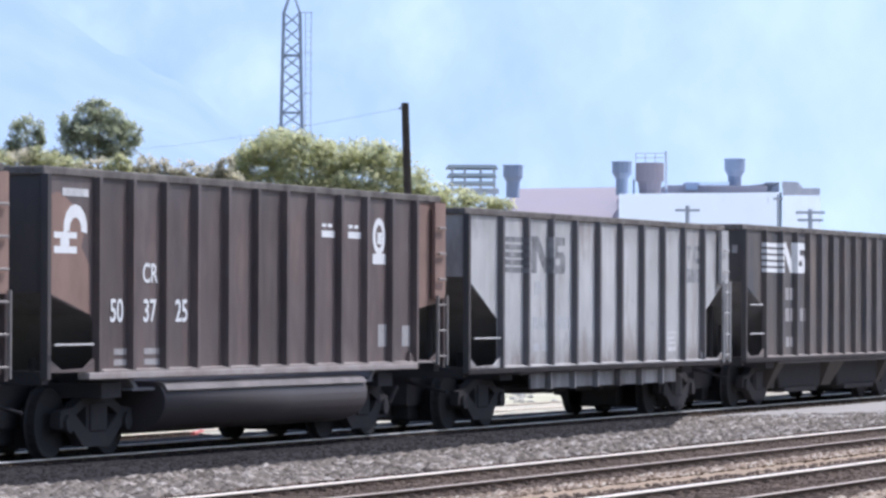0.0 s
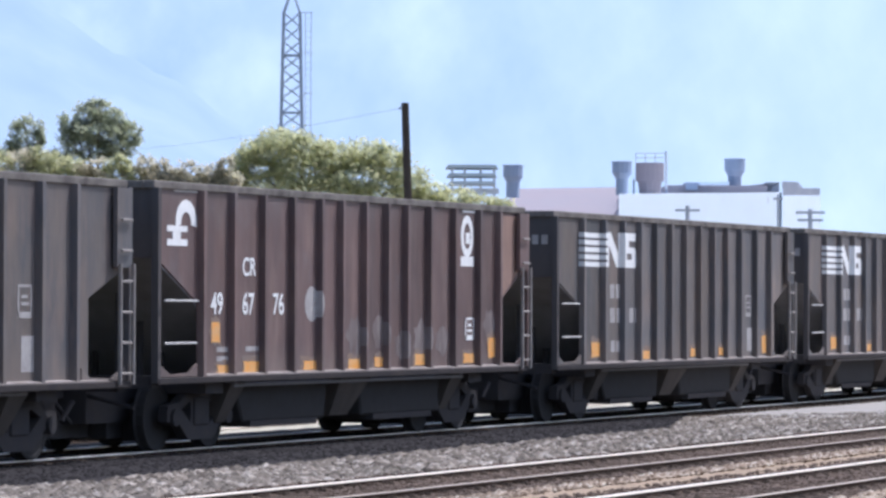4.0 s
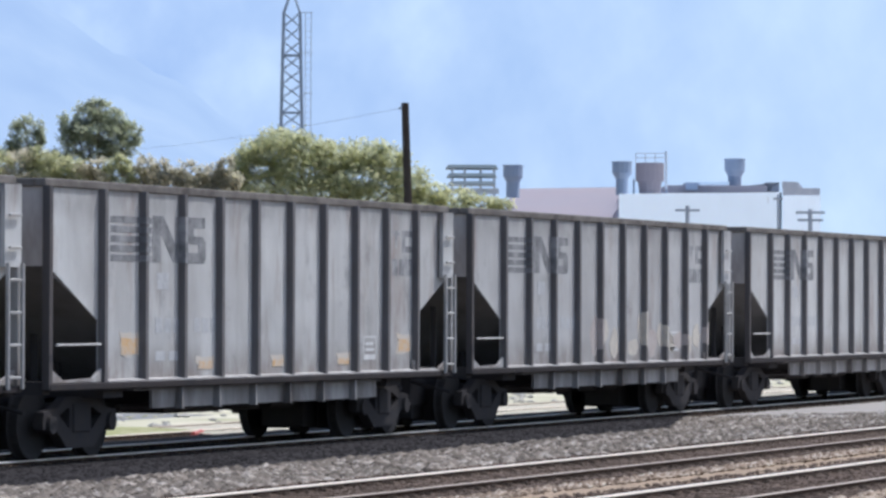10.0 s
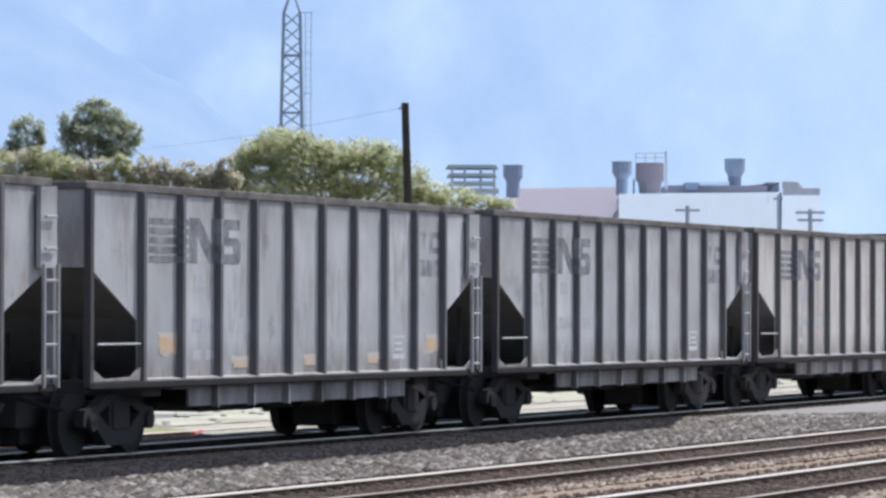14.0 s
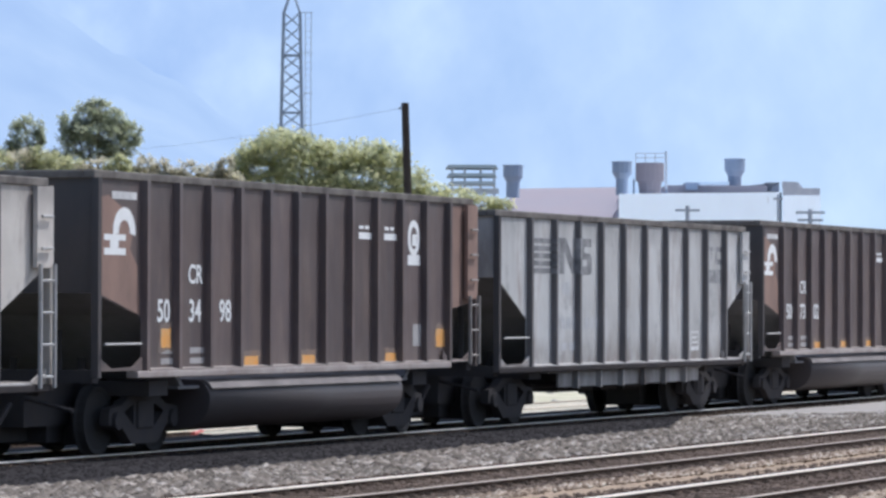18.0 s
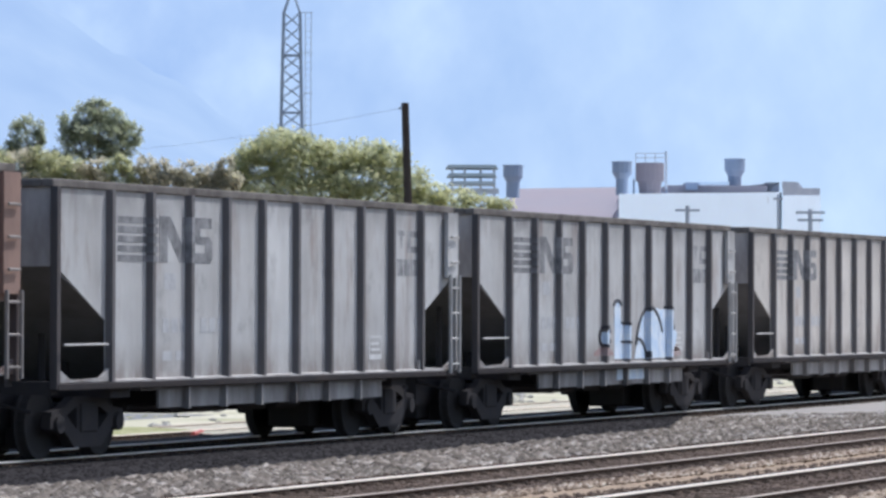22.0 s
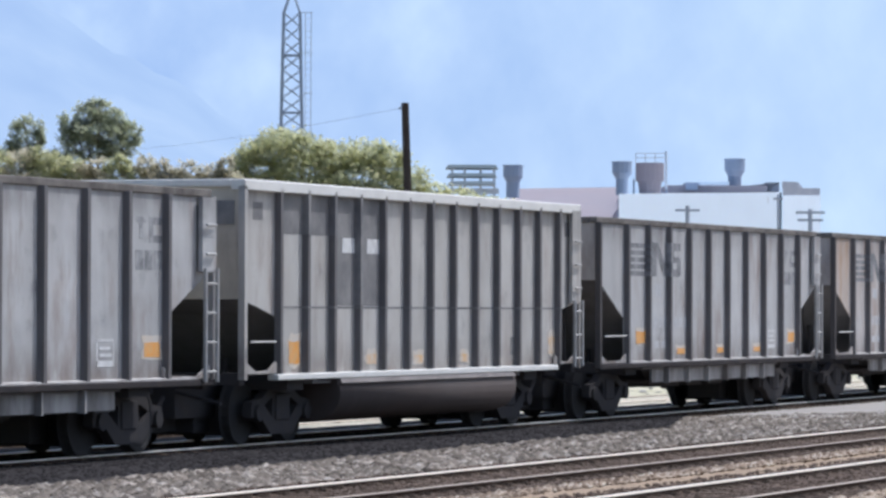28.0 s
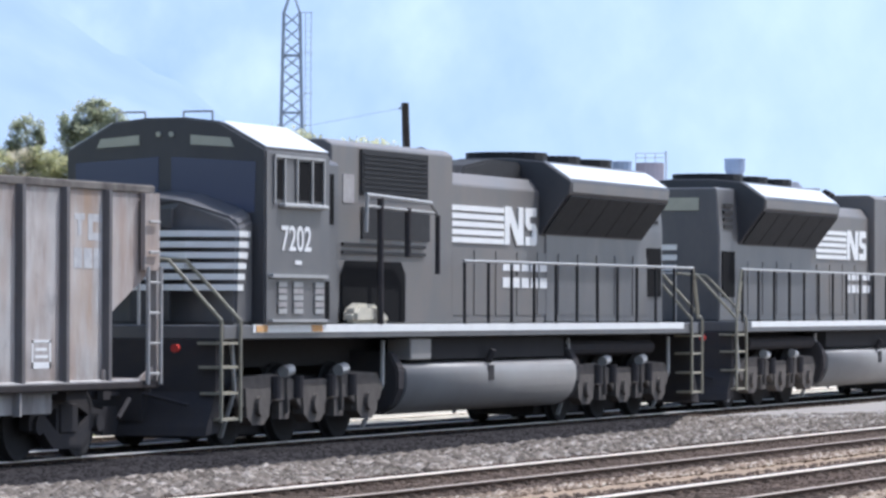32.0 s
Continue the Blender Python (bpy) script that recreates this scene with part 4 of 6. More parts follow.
M["lamp"] = material("dull_lamp_glass", (0.45, 0.45, 0.36), 0.3, 0, (0.35, 0.35, 0.28), 0.4, 8, 0.02)
M["redlens"] = material("dull_red_lens", (0.55, 0.06, 0.05), 0.25, 0, (0.45, 0.08, 0.07), 0.4, 8, 0.02)
# darker copy of the black paint, for faces that stand in shade
M["locofront"] = material("gloss_black_cab_front_paint", (0.05, 0.05, 0.056), 0.4, 0, (0.075, 0.073, 0.073), 0.6, 1.5, 0.04, 25, 0.6)
# blue base colour stands in for the sky reflected in the glass
M["glass"] = bpy.data.materials.new("tinted_cab_glass")
M["glass"].use_nodes = True
_b = M["glass"].node_tree.nodes["Principled BSDF"]
_b.inputs["Base Color"].default_value = (0.085, 0.10, 0.155, 1)
_b.inputs["Roughness"].default_value = 0.06
_b.inputs["IOR"].default_value = 1.5

BIGWHEEL = wheelset_mesh(0.571)


def loco_truck(lo, x):
    bm = bmesh.new()
    box(bm, -2.85, 2.85, -0.58, 0.58, 0.12, 0.95)
    for dx in (-1.05, 1.05):
        box(bm, dx - 0.3, dx + 0.3, -1.0, 1.0, 0.62, 0.92)
    soften(bm, 0.02)
    base = part("truck", bm, M["under"], lo, "grimy three-axle cast steel truck", pose(x, 0, 0))
    for s in (-1, 1):
        bm = bmesh.new()
        y0, y1 = (s * 1.10, s * 1.24)
        prism(bm, [(-2.85, 0.78), (-2.6, 0.98), (-1.5, 1.02), (-0.6, 0.92), (0.6, 0.92), (1.5, 1.02), (2.6, 0.98), (2.85, 0.78), (2.7, 0.56), (1.75, 0.50), (1.45, 0.62), (0.65, 0.62), (0.4, 0.48), (-0.4, 0.48), (-0.65, 0.62), (-1.45, 0.62), (-1.75, 0.50), (-2.7, 0.56)], min(y0, y1), max(y0, y1))
        soften(bm, 0.02)
        part("side_frame", bm, M["frame"], base, "dusty cast side frame")
        for dx in (-2.1, 0, 2.1):
            bm = bmesh.new()
            prism(bm, [(dx - 0.46, 0.82), (dx - 0.40, 0.42), (dx - 0.2, 0.30), (dx + 0.2, 0.30), (dx + 0.40, 0.42), (dx + 0.46, 0.82)], min(s * 1.08, s * 1.27), max(s * 1.08, s * 1.27))
            rod(bm, (dx, s * 1.2, 0.571), (dx, s * 1.34, 0.571), 0.15, 12)
            for k in (-0.33, 0.33):
                rod(bm, (dx + k, s * 1.17, 0.46), (dx + k, s * 1.17, 0.8), 0.09, 8)
            part("journal_box", bm, M["frame"], base)
        for dx in (-1.05, 1.05):
            bm = bmesh.new()
            rod(bm, (dx - 0.10, s * 1.26, 1.04), (dx + 0.16, s * 1.26, 1.07), 0.085, 10)
            part("brake_cylinder", bm, M["hrail"], base, "pale brake cylinder")
            bm = bmesh.new()
            rod(bm, (dx, s * 1.25, 1.0), (dx + 0.06, s * 1.25, 0.45), 0.04, 6)
            box(bm, dx - 0.16, dx + 0.2, min(s * 1.1, s * 1.22), max(s * 1.1, s * 1.22), 0.36, 0.66)
            part("brake_rigging", bm, M["frame"], base)
            for k in (-0.42, 0.42):
                bm = bmesh.new()
                rod(bm, (dx + k, s * 1.26, 0.66), (dx + k, s * 1.26, 0.98), 0.09, 10)
                part("coil_spring", bm, M["under"], base)
        for dx in (-2.9, 2.9):
            bm = bmesh.new()
            pts = [(dx, s * 1.2, 1.46), (dx * 0.98, s * 1.22, 0.8), (dx * 0.93, s * 0.95, 0.14)]
            for a, b in zip(pts, pts[1:]):
                rod(bm, a, b, 0.035, 6)
            part("sand_pipe", bm, M["hrail"], base, "pale bent sanding pipe")
    for dx in (-2.1, 0, 2.1):
        part("wheelset", BIGWHEEL, None, base, "worn steel wheels on an axle", pose(dx, 0, 0.571))


M["frame"] = material("dusty_truck_casting", (0.15, 0.134, 0.122), 0.85, 0.0, (0.085, 0.076, 0.07), 0.6, 4, 0.2)


def yz(bm, prof, x0, x1):
    prism(bm, prof, x0, x1, "x")


def mirrored(half):
    return half + [(-y, z) for y, z in reversed(half)]


def locomotive(digits, label):
    lo = thing("locomotive", label, "locomotive", "helper locomotives")
    bm = bmesh.new()
    box(bm, 0.15, 22.45, -1.5, 1.5, 1.52, 1.72)
    soften(bm, 0.015)
    part("deck", bm, M["loco"], lo)
    bm = bmesh.new()
    box(bm, 0.3, 22.3, -0.6, 0.6, 1.1, 1.515)
    part("underframe", bm, M["steel"], lo)
    for s in (-1, 1):
        bm = bmesh.new()
        box(bm, 1.15, 21.5, min(s * 1.502, s * 1.512), max(s * 1.502, s * 1.512), 1.61, 1.725)
        part("sill_stripe", bm, M["stripe"], lo, "white stripe along the deck edge")
        for x in (1.25, 3.3):
            bm = bmesh.new()
            box(bm, x, x + 0.4, min(s * 1.513, s * 1.518), max(s * 1.513, s * 1.518), 1.62, 1.715)
            part("reflector", bm, M["orange"], lo, "orange reflector on the deck edge")
    # pilots, couplers and steps at both ends
    for end in (0, 1):
        def ex(v):
            return v if end == 0 else 22.6 - v
        bm = bmesh.new()
        prism(bm, [(ex(0.1), 1.52), (ex(0.25), 1.52), (ex(0.25), 0.25), (ex(-0.25), 0.2), (ex(-0.2), 0.32), (ex(0.1), 0.8)], -1.4, 1.4)
        part("pilot", bm, M["under"], lo, "black pilot plate with snowplough lip")
        part("coupler", COUPLER, None, lo, "black knuckle coupler", pose(-0.25, 0, 0) if end == 0 else pose(22.85, 0, 0, 0, 0, 180))
        for s in (-1, 1):
            for k, z in enumerate((0.40, 0.76, 1.12, 1.45)):
                bm = bmesh.new()
                box(bm, min(ex(0.02), ex(0.62)), max(ex(0.02), ex(0.62)), min(s * 1.52, s * (1.22 - 0.02 * k)), max(s * 1.52, s * (1.22 - 0.02 * k)), z, z + 0.04)
                part("step", bm, M["step"], lo, "pale-edged boarding step")
            for v in (0.0, 0.66):
                bm = bmesh.new()
                pts = [(ex(v), s * 1.53, 0.38), (ex(v), s * 1.53, 1.78), (ex(v - 0.05 if v == 0 else 0.55), s * 0.75, 2.62), (ex(v - 0.05 if v == 0 else 0.55), s * 0.3, 2.66)]
                for a, b in zip(pts, pts[1:]):
                    rod(bm, a, b, 0.026, 6)
                part("grab_rail", bm, M["step"], lo, "pale bent boarding rail")
        bm = bmesh.new()
        for y in (-0.3, 0.3):
            rod(bm, (ex(-0.04), y, 1.72), (ex(-0.04), y, 2.66), 0.024, 6)
        rod(bm, (ex(-0.04), -0.3, 2.66), (ex(-0.04), 0.3, 2.66), 0.024, 6)
        part("end_rail", bm, M["hrail"], lo)
        for s in (-1, 1):
            bm = bmesh.new()
            rod(bm, (ex(0.02), s * 0.85, 1.40), (ex(-0.06), s * 0.85, 1.40), 0.06, 12)
            part("marker_light", bm, M["redlens"], lo, "small red marker light on the pilot")
    # nose: crowned top, chamfered front corners
    crown = mirrored([(-1.36, 1.72), (-1.36, 3.22), (-1.27, 3.34), (-0.62, 3.56), (-0.2, 3.62)])

    def bow(y):
        return 0.5 + 0.42 * max(0.0, (abs(y) - 0.72) / 0.64) ** 1.2
    bm = bmesh.new()
    fr_v = [bm.verts.new((bow(y) + (z - 1.72) * 0.07, y * 0.985, z - (0.12 if z > 3 else 0.0))) for y, z in crown]
    bk_v = [bm.verts.new((1.5, y, z)) for y, z in crown]
    k = len(crown)
    bm.faces.new(fr_v)
    bm.faces.new(bk_v[::-1])
    for i in range(k):
        bm.faces.new((fr_v[i], bk_v[i], bk_v[(i + 1) % k], fr_v[(i + 1) % k]))
    soften(bm, 0.045, 2)
    nose = part("nose", bm, M["loco"], lo, "black crowned nose with chamfered corners")
    bm = bmesh.new()
    box(bm, 0.535, 0.60, -0.5, 0.1, 1.78, 2.2)
    part("nose_door", bm, M["locofront"], nose)
    bm = bmesh.new()
    box(bm, 0.55, 0.64, -0.52, 0.12, 3.08, 3.34)
    part("nose_hatch", bm, M["locofront"], nose)
    for k in range(6):
        z = 2.20 + 0.15 * k
        sh = 0.07 * (z - 1.72) - 0.014
        bm = bmesh.new()
        side_end = 1.12 + 0.05 * k
        ring = [(side_end, -1.372), (0.92 + sh, -1.362), (0.505 + sh, -0.725), (0.505 + sh, 0.725), (0.92 + sh, 1.362), (side_end, 1.372)]
        prism(bm, ring, z, z + 0.085, "z")
        part("nose_stripe", bm, M["stripe"], nose, "white stripe round the nose")
    # cab
    cabp = mirrored([(-1.55, 1.72), (-1.55, 4.2), (-0.82, 4.60), (-0.3, 4.66)])
    bm = bmesh.new()
    yz(bm, cabp, 1.5, 3.9)
    soften(bm, 0.03, 2)
    cab = part("cab", bm, M["loco"], lo)
    bm = bmesh.new()
    yz(bm, mirrored([(-1.52, 1.75), (-1.52, 4.18), (-0.81, 4.57), (-0.3, 4.63)]), 1.489, 1.4985)
    part("cab_front", bm, M["locofront"], cab, "cab front, painted darker for its shade")
    for s in (-1, 1):
        bm = bmesh.new()
        prism(bm, [(s * 0.10, 3.36), (s * 1.38, 3.30), (s * 1.40, 4.02), (s * 0.10, 4.10)], 1.478, 1.4888, "x")
        part("windscreen", bm, M["glass"], cab, "windscreen, its dark blue reflection painted in")
        bm = bmesh.new()
        prism(bm, [(s * 0.40, 4.27), (s * 1.06, 4.23), (s * 1.00, 4.36), (s * 0.40, 4.41)], 1.465, 1.4885, "x")
        part("number_board", bm, M["lamp"], cab, "cream number board")
        bm = bmesh.new()
        rod(bm, (1.46, s * 0.10, 4.42), (1.488, s * 0.10, 4.42), 0.038, 12)
        part("headlight", bm, M["lamp"], cab)
        y = s * 1.556
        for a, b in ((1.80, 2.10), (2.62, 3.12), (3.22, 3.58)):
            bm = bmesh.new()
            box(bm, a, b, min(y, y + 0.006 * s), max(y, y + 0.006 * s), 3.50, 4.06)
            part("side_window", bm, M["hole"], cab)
        bm = bmesh.new()
        for x in (1.76, 2.12, 2.58, 3.15, 3.60):
            box(bm, x, x + 0.04, min(y, y + 0.025 * s), max(y, y + 0.025 * s), 3.44, 4.12)
        box(bm, 1.76, 3.64, min(y, y + 0.03 * s), max(y, y + 0.03 * s), 4.09, 4.13)
        part("window_frame", bm, M["hrail"], cab)
        bm = bmesh.new()
        box(bm, 1.95, 3.62, min(y, y + 0.10 * s), max(y, y + 0.10 * s), 3.38, 3.45)
        soften(bm, 0.02)
        part("arm_rest", bm, M["hrail"], cab, "pale padded arm rest")
        part("number", writing(digits, 0.5, M["letter_white"], "number", 1.14), None, cab, "", pose(2.6, s * 1.558, 2.93, 90, 0, 0 if s < 0 else 180))
        bm = bmesh.new()
        box(bm, 2.55, 2.8, min(y, y + 0.004 * s), max(y, y + 0.004 * s), 2.58, 2.64)
        part("crest", bm, M["letter_white"], cab)
        # louvred boxes under the window
        bm = bmesh.new()
        box(bm, 1.62, 3.68, min(y, y + 0.06 * s), max(y, y + 0.06 * s), 2.39, 2.44)
        box(bm, 1.62, 3.68, min(y, y + 0.05 * s), max(y, y + 0.05 * s), 1.76, 1.80)
        part("cab_ledge", bm, M["hrail"], cab)
        for a, w in ((1.92, 0.30), (2.48, 0.34), (3.28, 0.34)):
            for k in range(5):
                bm = bmesh.new()
                box(bm, a, a + w, min(y, y + 0.02 * s), max(y, y + 0.02 * s), 1.88 + 0.095 * k, 1.95 + 0.095 * k)
                part("louvre", bm, M["letter_dim"] if k % 2 else M["hrail"], cab)
        bm = bmesh.new()
        box(bm, 3.70, 3.86, min(y, y + 0.004 * s), max(y, y + 0.004 * s), 1.8, 2.35)
        part("dark_slot", bm, M["hole"], cab)
    # white plates paint the glare on the black roof slopes
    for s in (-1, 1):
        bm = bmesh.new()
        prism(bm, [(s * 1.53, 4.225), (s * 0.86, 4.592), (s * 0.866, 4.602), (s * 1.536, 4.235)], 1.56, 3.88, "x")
        part("roof_panel", bm, M["roofpanel"], cab, "cab roof slope, its sheen painted white")
    # aerials and roof rail on the cab
    bm = bmesh.new()
    for x0, y0 in ((1.9, -0.55), (1.9, 0.5)):
        rod(bm, (x0, y0, 4.60), (x0, y0, 4.76), 0.015, 5)
        rod(bm, (x0, y0 + 0.45, 4.60), (x0, y0 + 0.45, 4.76), 0.015, 5)
        rod(bm, (x0, y0, 4.76), (x0, y0 + 0.45, 4.76), 0.015, 5)
    part("roof_aerial", bm, M["hrail"], cab)
    # corridor, equipment box, hoods
    bm = bmesh.new()
    yz(bm, mirrored([(-1.2, 1.72), (-1.2, 4.1), (-0.85, 4.3)]), 3.9, 5.1)
    soften(bm, 0.02)
    part("corridor", bm, M["loco"], lo)
    for s in (-1, 1):
        bm = bmesh.new()
        box(bm, 4.1, 4.5, min(s * 1.2, s * 1.206), max(s * 1.2, s * 1.206), 3.2, 4.0)
        box(bm, 4.65, 4.9, min(s * 1.2, s * 1.206), max(s * 1.2, s * 1.206), 3.2, 3.95)
        part("door_window", bm, M["hole"], lo)
        bm = bmesh.new()
        box(bm, 5.55, 6.0, min(s * 1.08, s * 1.09), max(s * 1.08, s * 1.09), 3.55, 3.98)
        part("door_label", bm, M["letter_dim"], lo)
    bm = bmesh.new()
    yz(bm, mirrored([(-1.08, 1.72), (-1.08, 4.42), (-0.95, 4.5)]), 5.1, 10.3)
    soften(bm, 0.02)
    part("equipment_box", bm, M["locodust"], lo)
    for s in (-1, 1):
        y = s * 1.085
        bm = bmesh.new()
        box(bm, 6.25, 9.1, min(y, y + 0.03 * s), max(y, y + 0.03 * s), 3.68, 4.38)
        for k in range(9):
            box(bm, 6.3, 9.05, min(y, y + 0.045 * s), max(y, y + 0.045 * s), 3.72 + 0.072 * k, 3.75 + 0.072 * k)
        part("intake_grille", bm, M["grille"], lo, "dark intake grille")
        bm = bmesh.new()
        box(bm, 6.3, 9.2, min(y, y + 0.02 * s), max(y, y + 0.02 * s), 3.02, 3.5)
        part("intake_grille", bm, M["grille"], lo, "dark intake grille")
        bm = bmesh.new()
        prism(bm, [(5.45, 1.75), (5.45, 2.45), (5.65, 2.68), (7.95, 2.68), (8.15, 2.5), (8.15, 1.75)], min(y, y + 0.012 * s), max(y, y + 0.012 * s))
        part("side_opening", bm, M["hole"], lo, "round-topped side opening, its shade painted flat black")
        for z in (2.78, 2.90):
            bm = bmesh.new()
            box(bm, 5.5, 9.0, min(y, y + 0.03 * s), max(y, y + 0.03 * s), z, z + 0.05)
            part("ledge", bm, M["grille"], lo)
        # guard of bent pipe: pale rails on dark posts
        yy = s * 1.5
        bm = bmesh.new()
        pts = [(5.45, yy, 3.66), (8.2, yy, 3.60), (8.5, yy, 3.42)]
        for a, b in zip(pts, pts[1:]):
            rod(bm, a, b, 0.034, 6)
        guard = part("pipe_guard", bm, M["hrail"], lo, "bent grey pipe guard")
        for a, b, r, m in (((5.5, yy, 3.49), (8.35, yy, 3.45), 0.024, "hrail"), ((6.05, yy, 1.72), (6.05, yy, 3.63), 0.05, "under"), ((7.2, yy, 3.5), (7.2, yy, 2.75), 0.05, "under"), ((8.5, yy, 3.42), (8.5, yy, 2.5), 0.04, "under"), ((5.5, yy, 3.66), (5.45, yy, 3.1), 0.03, "hrail")):
            bm = bmesh.new()
            rod(bm, a, b, r, 6)
            part("guard_bar", bm, M[m], guard)
        bm = bmesh.new()
        prism(bm, [(5.2, 1.73), (5.23, 1.92), (5.4, 2.04), (6.1, 2.02), (6.5, 1.9), (6.7, 1.73)], min(s * 1.21, s * 1.44), max(s * 1.21, s * 1.44))
        soften(bm, 0.06, 2)
        part("sand_hatch", bm, M["cream_cap"], lo, "cream rounded hatch on the deck")
    bm = bmesh.new()
    yz(bm, mirrored([(-0.95, 1.72), (-0.95, 3.98), (-0.80, 4.18)]), 10.3, 15.2)
    soften(bm, 0.02)
    part("hood", bm, M["locodust"], lo)
    bm = bmesh.new()
    yz(bm, mirrored([(-0.97, 1.72), (-0.97, 3.4), (-0.9, 4.35)]), 15.2, 21.9)
    soften(bm, 0.03)
    rear = part("rear_hood", bm, M["loco"], lo)
    # seams of the hood doors
    for s in (-1, 1):
        for i in range(10):
            bm = bmesh.new()
            x = 10.6 + 1.05 * i
            y = s * (0.952 if x < 15.2 else 0.972)
            box(bm, x, x + 0.94, min(y, y + 0.012 * s), max(y, y + 0.012 * s), 1.86, 2.92)
            part("hood_door", bm, M["locodust"] if i < 4 else M["loco"], lo)
    bm = bmesh.new()
    prism(bm, [(11.9, 4.14), (12.2, 4.34), (13.4, 4.48), (15.4, 4.48), (15.9, 4.2)], -0.62, 0.62)
    soften(bm, 0.04, 2)
    part("exhaust_hatch", bm, M["grille"], lo, "sooty black exhaust hatch")
    bm = bmesh.new()
    for y in (-0.2, 0.0, 0.2):
        rod(bm, (10.6, y, 4.42 + abs(y) * 0.4), (11.2, y, 4.42 + abs(y) * 0.4), 0.05, 8, 0.11)
    rod(bm, (10.8, 0, 4.12), (10.8, 0, 4.42), 0.04, 6)
    part("horn", bm, M["under"], lo)
    # flared radiator housing
    bm = bmesh.new()
    yz(bm, mirrored([(-0.96, 3.22), (-1.5, 3.94), (-1.52, 4.16), (-1.02, 4.50), (-0.4, 4.56)]), 14.9, 20.6)
    soften(bm, 0.02)
    rad = part("radiator_housing", bm, M["locofront"], lo)
    for s in (-1, 1):
        for i in range(5):
            bm = bmesh.new()
            x = 14.98 + 1.11 * i
            prism(bm, [(s * 1.005, 3.27), (s * 1.485, 3.905), (s * 1.50, 3.89), (s * 1.02, 3.255)], x, x + 1.07, "x")
            part("radiator_grille", bm, M["grille"], rad)
        # lighter hood paint marks the sunlit strip above the dark housing
        bm = bmesh.new()
        box(bm, 15.02, 20.5, min(s * 1.512, s * 1.522), max(s * 1.512, s * 1.522), 3.97, 4.13)
        part("radiator_fascia", bm, M["locodust"], rad, "lighter grey strip above the grilles, its light painted in")
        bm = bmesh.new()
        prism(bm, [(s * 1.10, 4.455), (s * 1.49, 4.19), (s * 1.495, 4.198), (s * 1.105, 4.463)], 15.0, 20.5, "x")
        part("roof_panel", bm, M["roofpanel"], rad, "radiator roof slope, its sheen painted white")
    for i in range(3):
        bm = bmesh.new()
        rod(bm, (15.9 + 1.8 * i, 0, 4.5), (15.9 + 1.8 * i, 0, 4.68), 0.72, 20)
        part("fan_housing", bm, M["grille"], rad)
    # rear end
    bm = bmesh.new()
    box(bm, 21.905, 21.93, -0.55, 0.55, 3.9, 4.15)
    part("number_board", bm, M["lamp"], rear)
    for k in range(3):
        bm = bmesh.new()
        box(bm, 21.905, 21.915, -0.85, 0.1, 2.72 + 0.2 * k, 2.83 + 0.2 * k)
        part("end_stripe", bm, M["stripe"], rear, "white stripe on the hood end")
    for s in (-1, 1):
        for k in range(4):
            bm = bmesh.new()
            box(bm, 21.0, 21.6, min(s * 0.95, s * 0.98), max(s * 0.95, s * 0.98), 3.55 + 0.14 * k, 3.62 + 0.14 * k)
            part("louvre", bm, M["grille"], rear)
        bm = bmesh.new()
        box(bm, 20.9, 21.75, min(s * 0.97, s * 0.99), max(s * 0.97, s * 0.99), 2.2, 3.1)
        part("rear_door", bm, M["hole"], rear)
    # emblem and road lettering, as plain shapes, on both sides
    for s in (-1, 1):
        y = s * 0.955
        def flat(poly, base=0.0):
            bm2 = bmesh.new()
            prism(bm2, [((x if s < 0 else 25.35 - x), z) for x, z in poly], min(y, y + 0.022 * s), max(y, y + 0.022 * s))
            return bm2
        bars, blocks = emblem_shapes(10.55, 14.72, 3.04, 3.68, 0.6)
        for poly in bars:
            part("emblem_bar", flat(poly), M["stripe"], lo)
        for poly in blocks:
            part("emblem_block", flat(poly), M["stripe"], lo, "white leaning emblem block")
        for z in (2.32, 2.60):
            for i in range(5):
                x = 13.0 + 0.47 * i
                part("road_lettering", flat(rect(x, x + 0.36, z, z + 0.17)), M["letter_white"], lo)
    # handrails along the deck
    for s in (-1, 1):
        bm = bmesh.new()
        rod(bm, (9.7, s * 1.49, 2.72), (22.15, s * 1.49, 2.74), 0.027, 6)
        rail = part("handrail", bm, M["hrail"], lo, "pale grey deck handrail")
        for i in range(12):
            bm = bmesh.new()
            x = 9.75 + 1.12 * i
            rod(bm, (x, s * 1.49, 1.7), (x, s * 1.49, 2.72), 0.026, 6)
            part("stanchion", bm, M["grille"], rail)
        bm = bmesh.new()
        for a, b in (((22.15, s * 1.49, 2.74), (22.5, s * 1.49, 1.9)), ((22.15, s * 1.49, 2.5), (22.45, s * 1.49, 1.8))):
            rod(bm, a, b, 0.026, 6)
        part("rail_bend", bm, M["step"], rail)
    # fuel tank and gear under the deck
    bm = bmesh.new()
    round_side = [(-1.10, 1.12), (-1.26, 1.115), (-1.36, 1.08), (-1.41, 1.02), (-1.43, 0.92), (-1.43, 0.80), (-1.41, 0.68), (-1.36, 0.56), (-1.28, 0.45), (-1.17, 0.37), (-1.04, 0.32)]
    yz(bm, mirrored(round_side), 7.35, 15.5)
    for f in bm.faces:
        f.smooth = len(f.verts) == 4
    tank = part("fuel_tank", bm, M["tank"], lo)
    # black plates paint the shade on the tank's sooty end faces
    for x0, x1 in ((7.05, 7.36), (15.49, 15.8)):
        bm = bmesh.new()
        yz(bm, mirrored([(-1.25, 1.3), (-1.40, 1.03), (-1.40, 0.73), (-1.28, 0.46), (-1.04, 0.33)]), x0, x1)
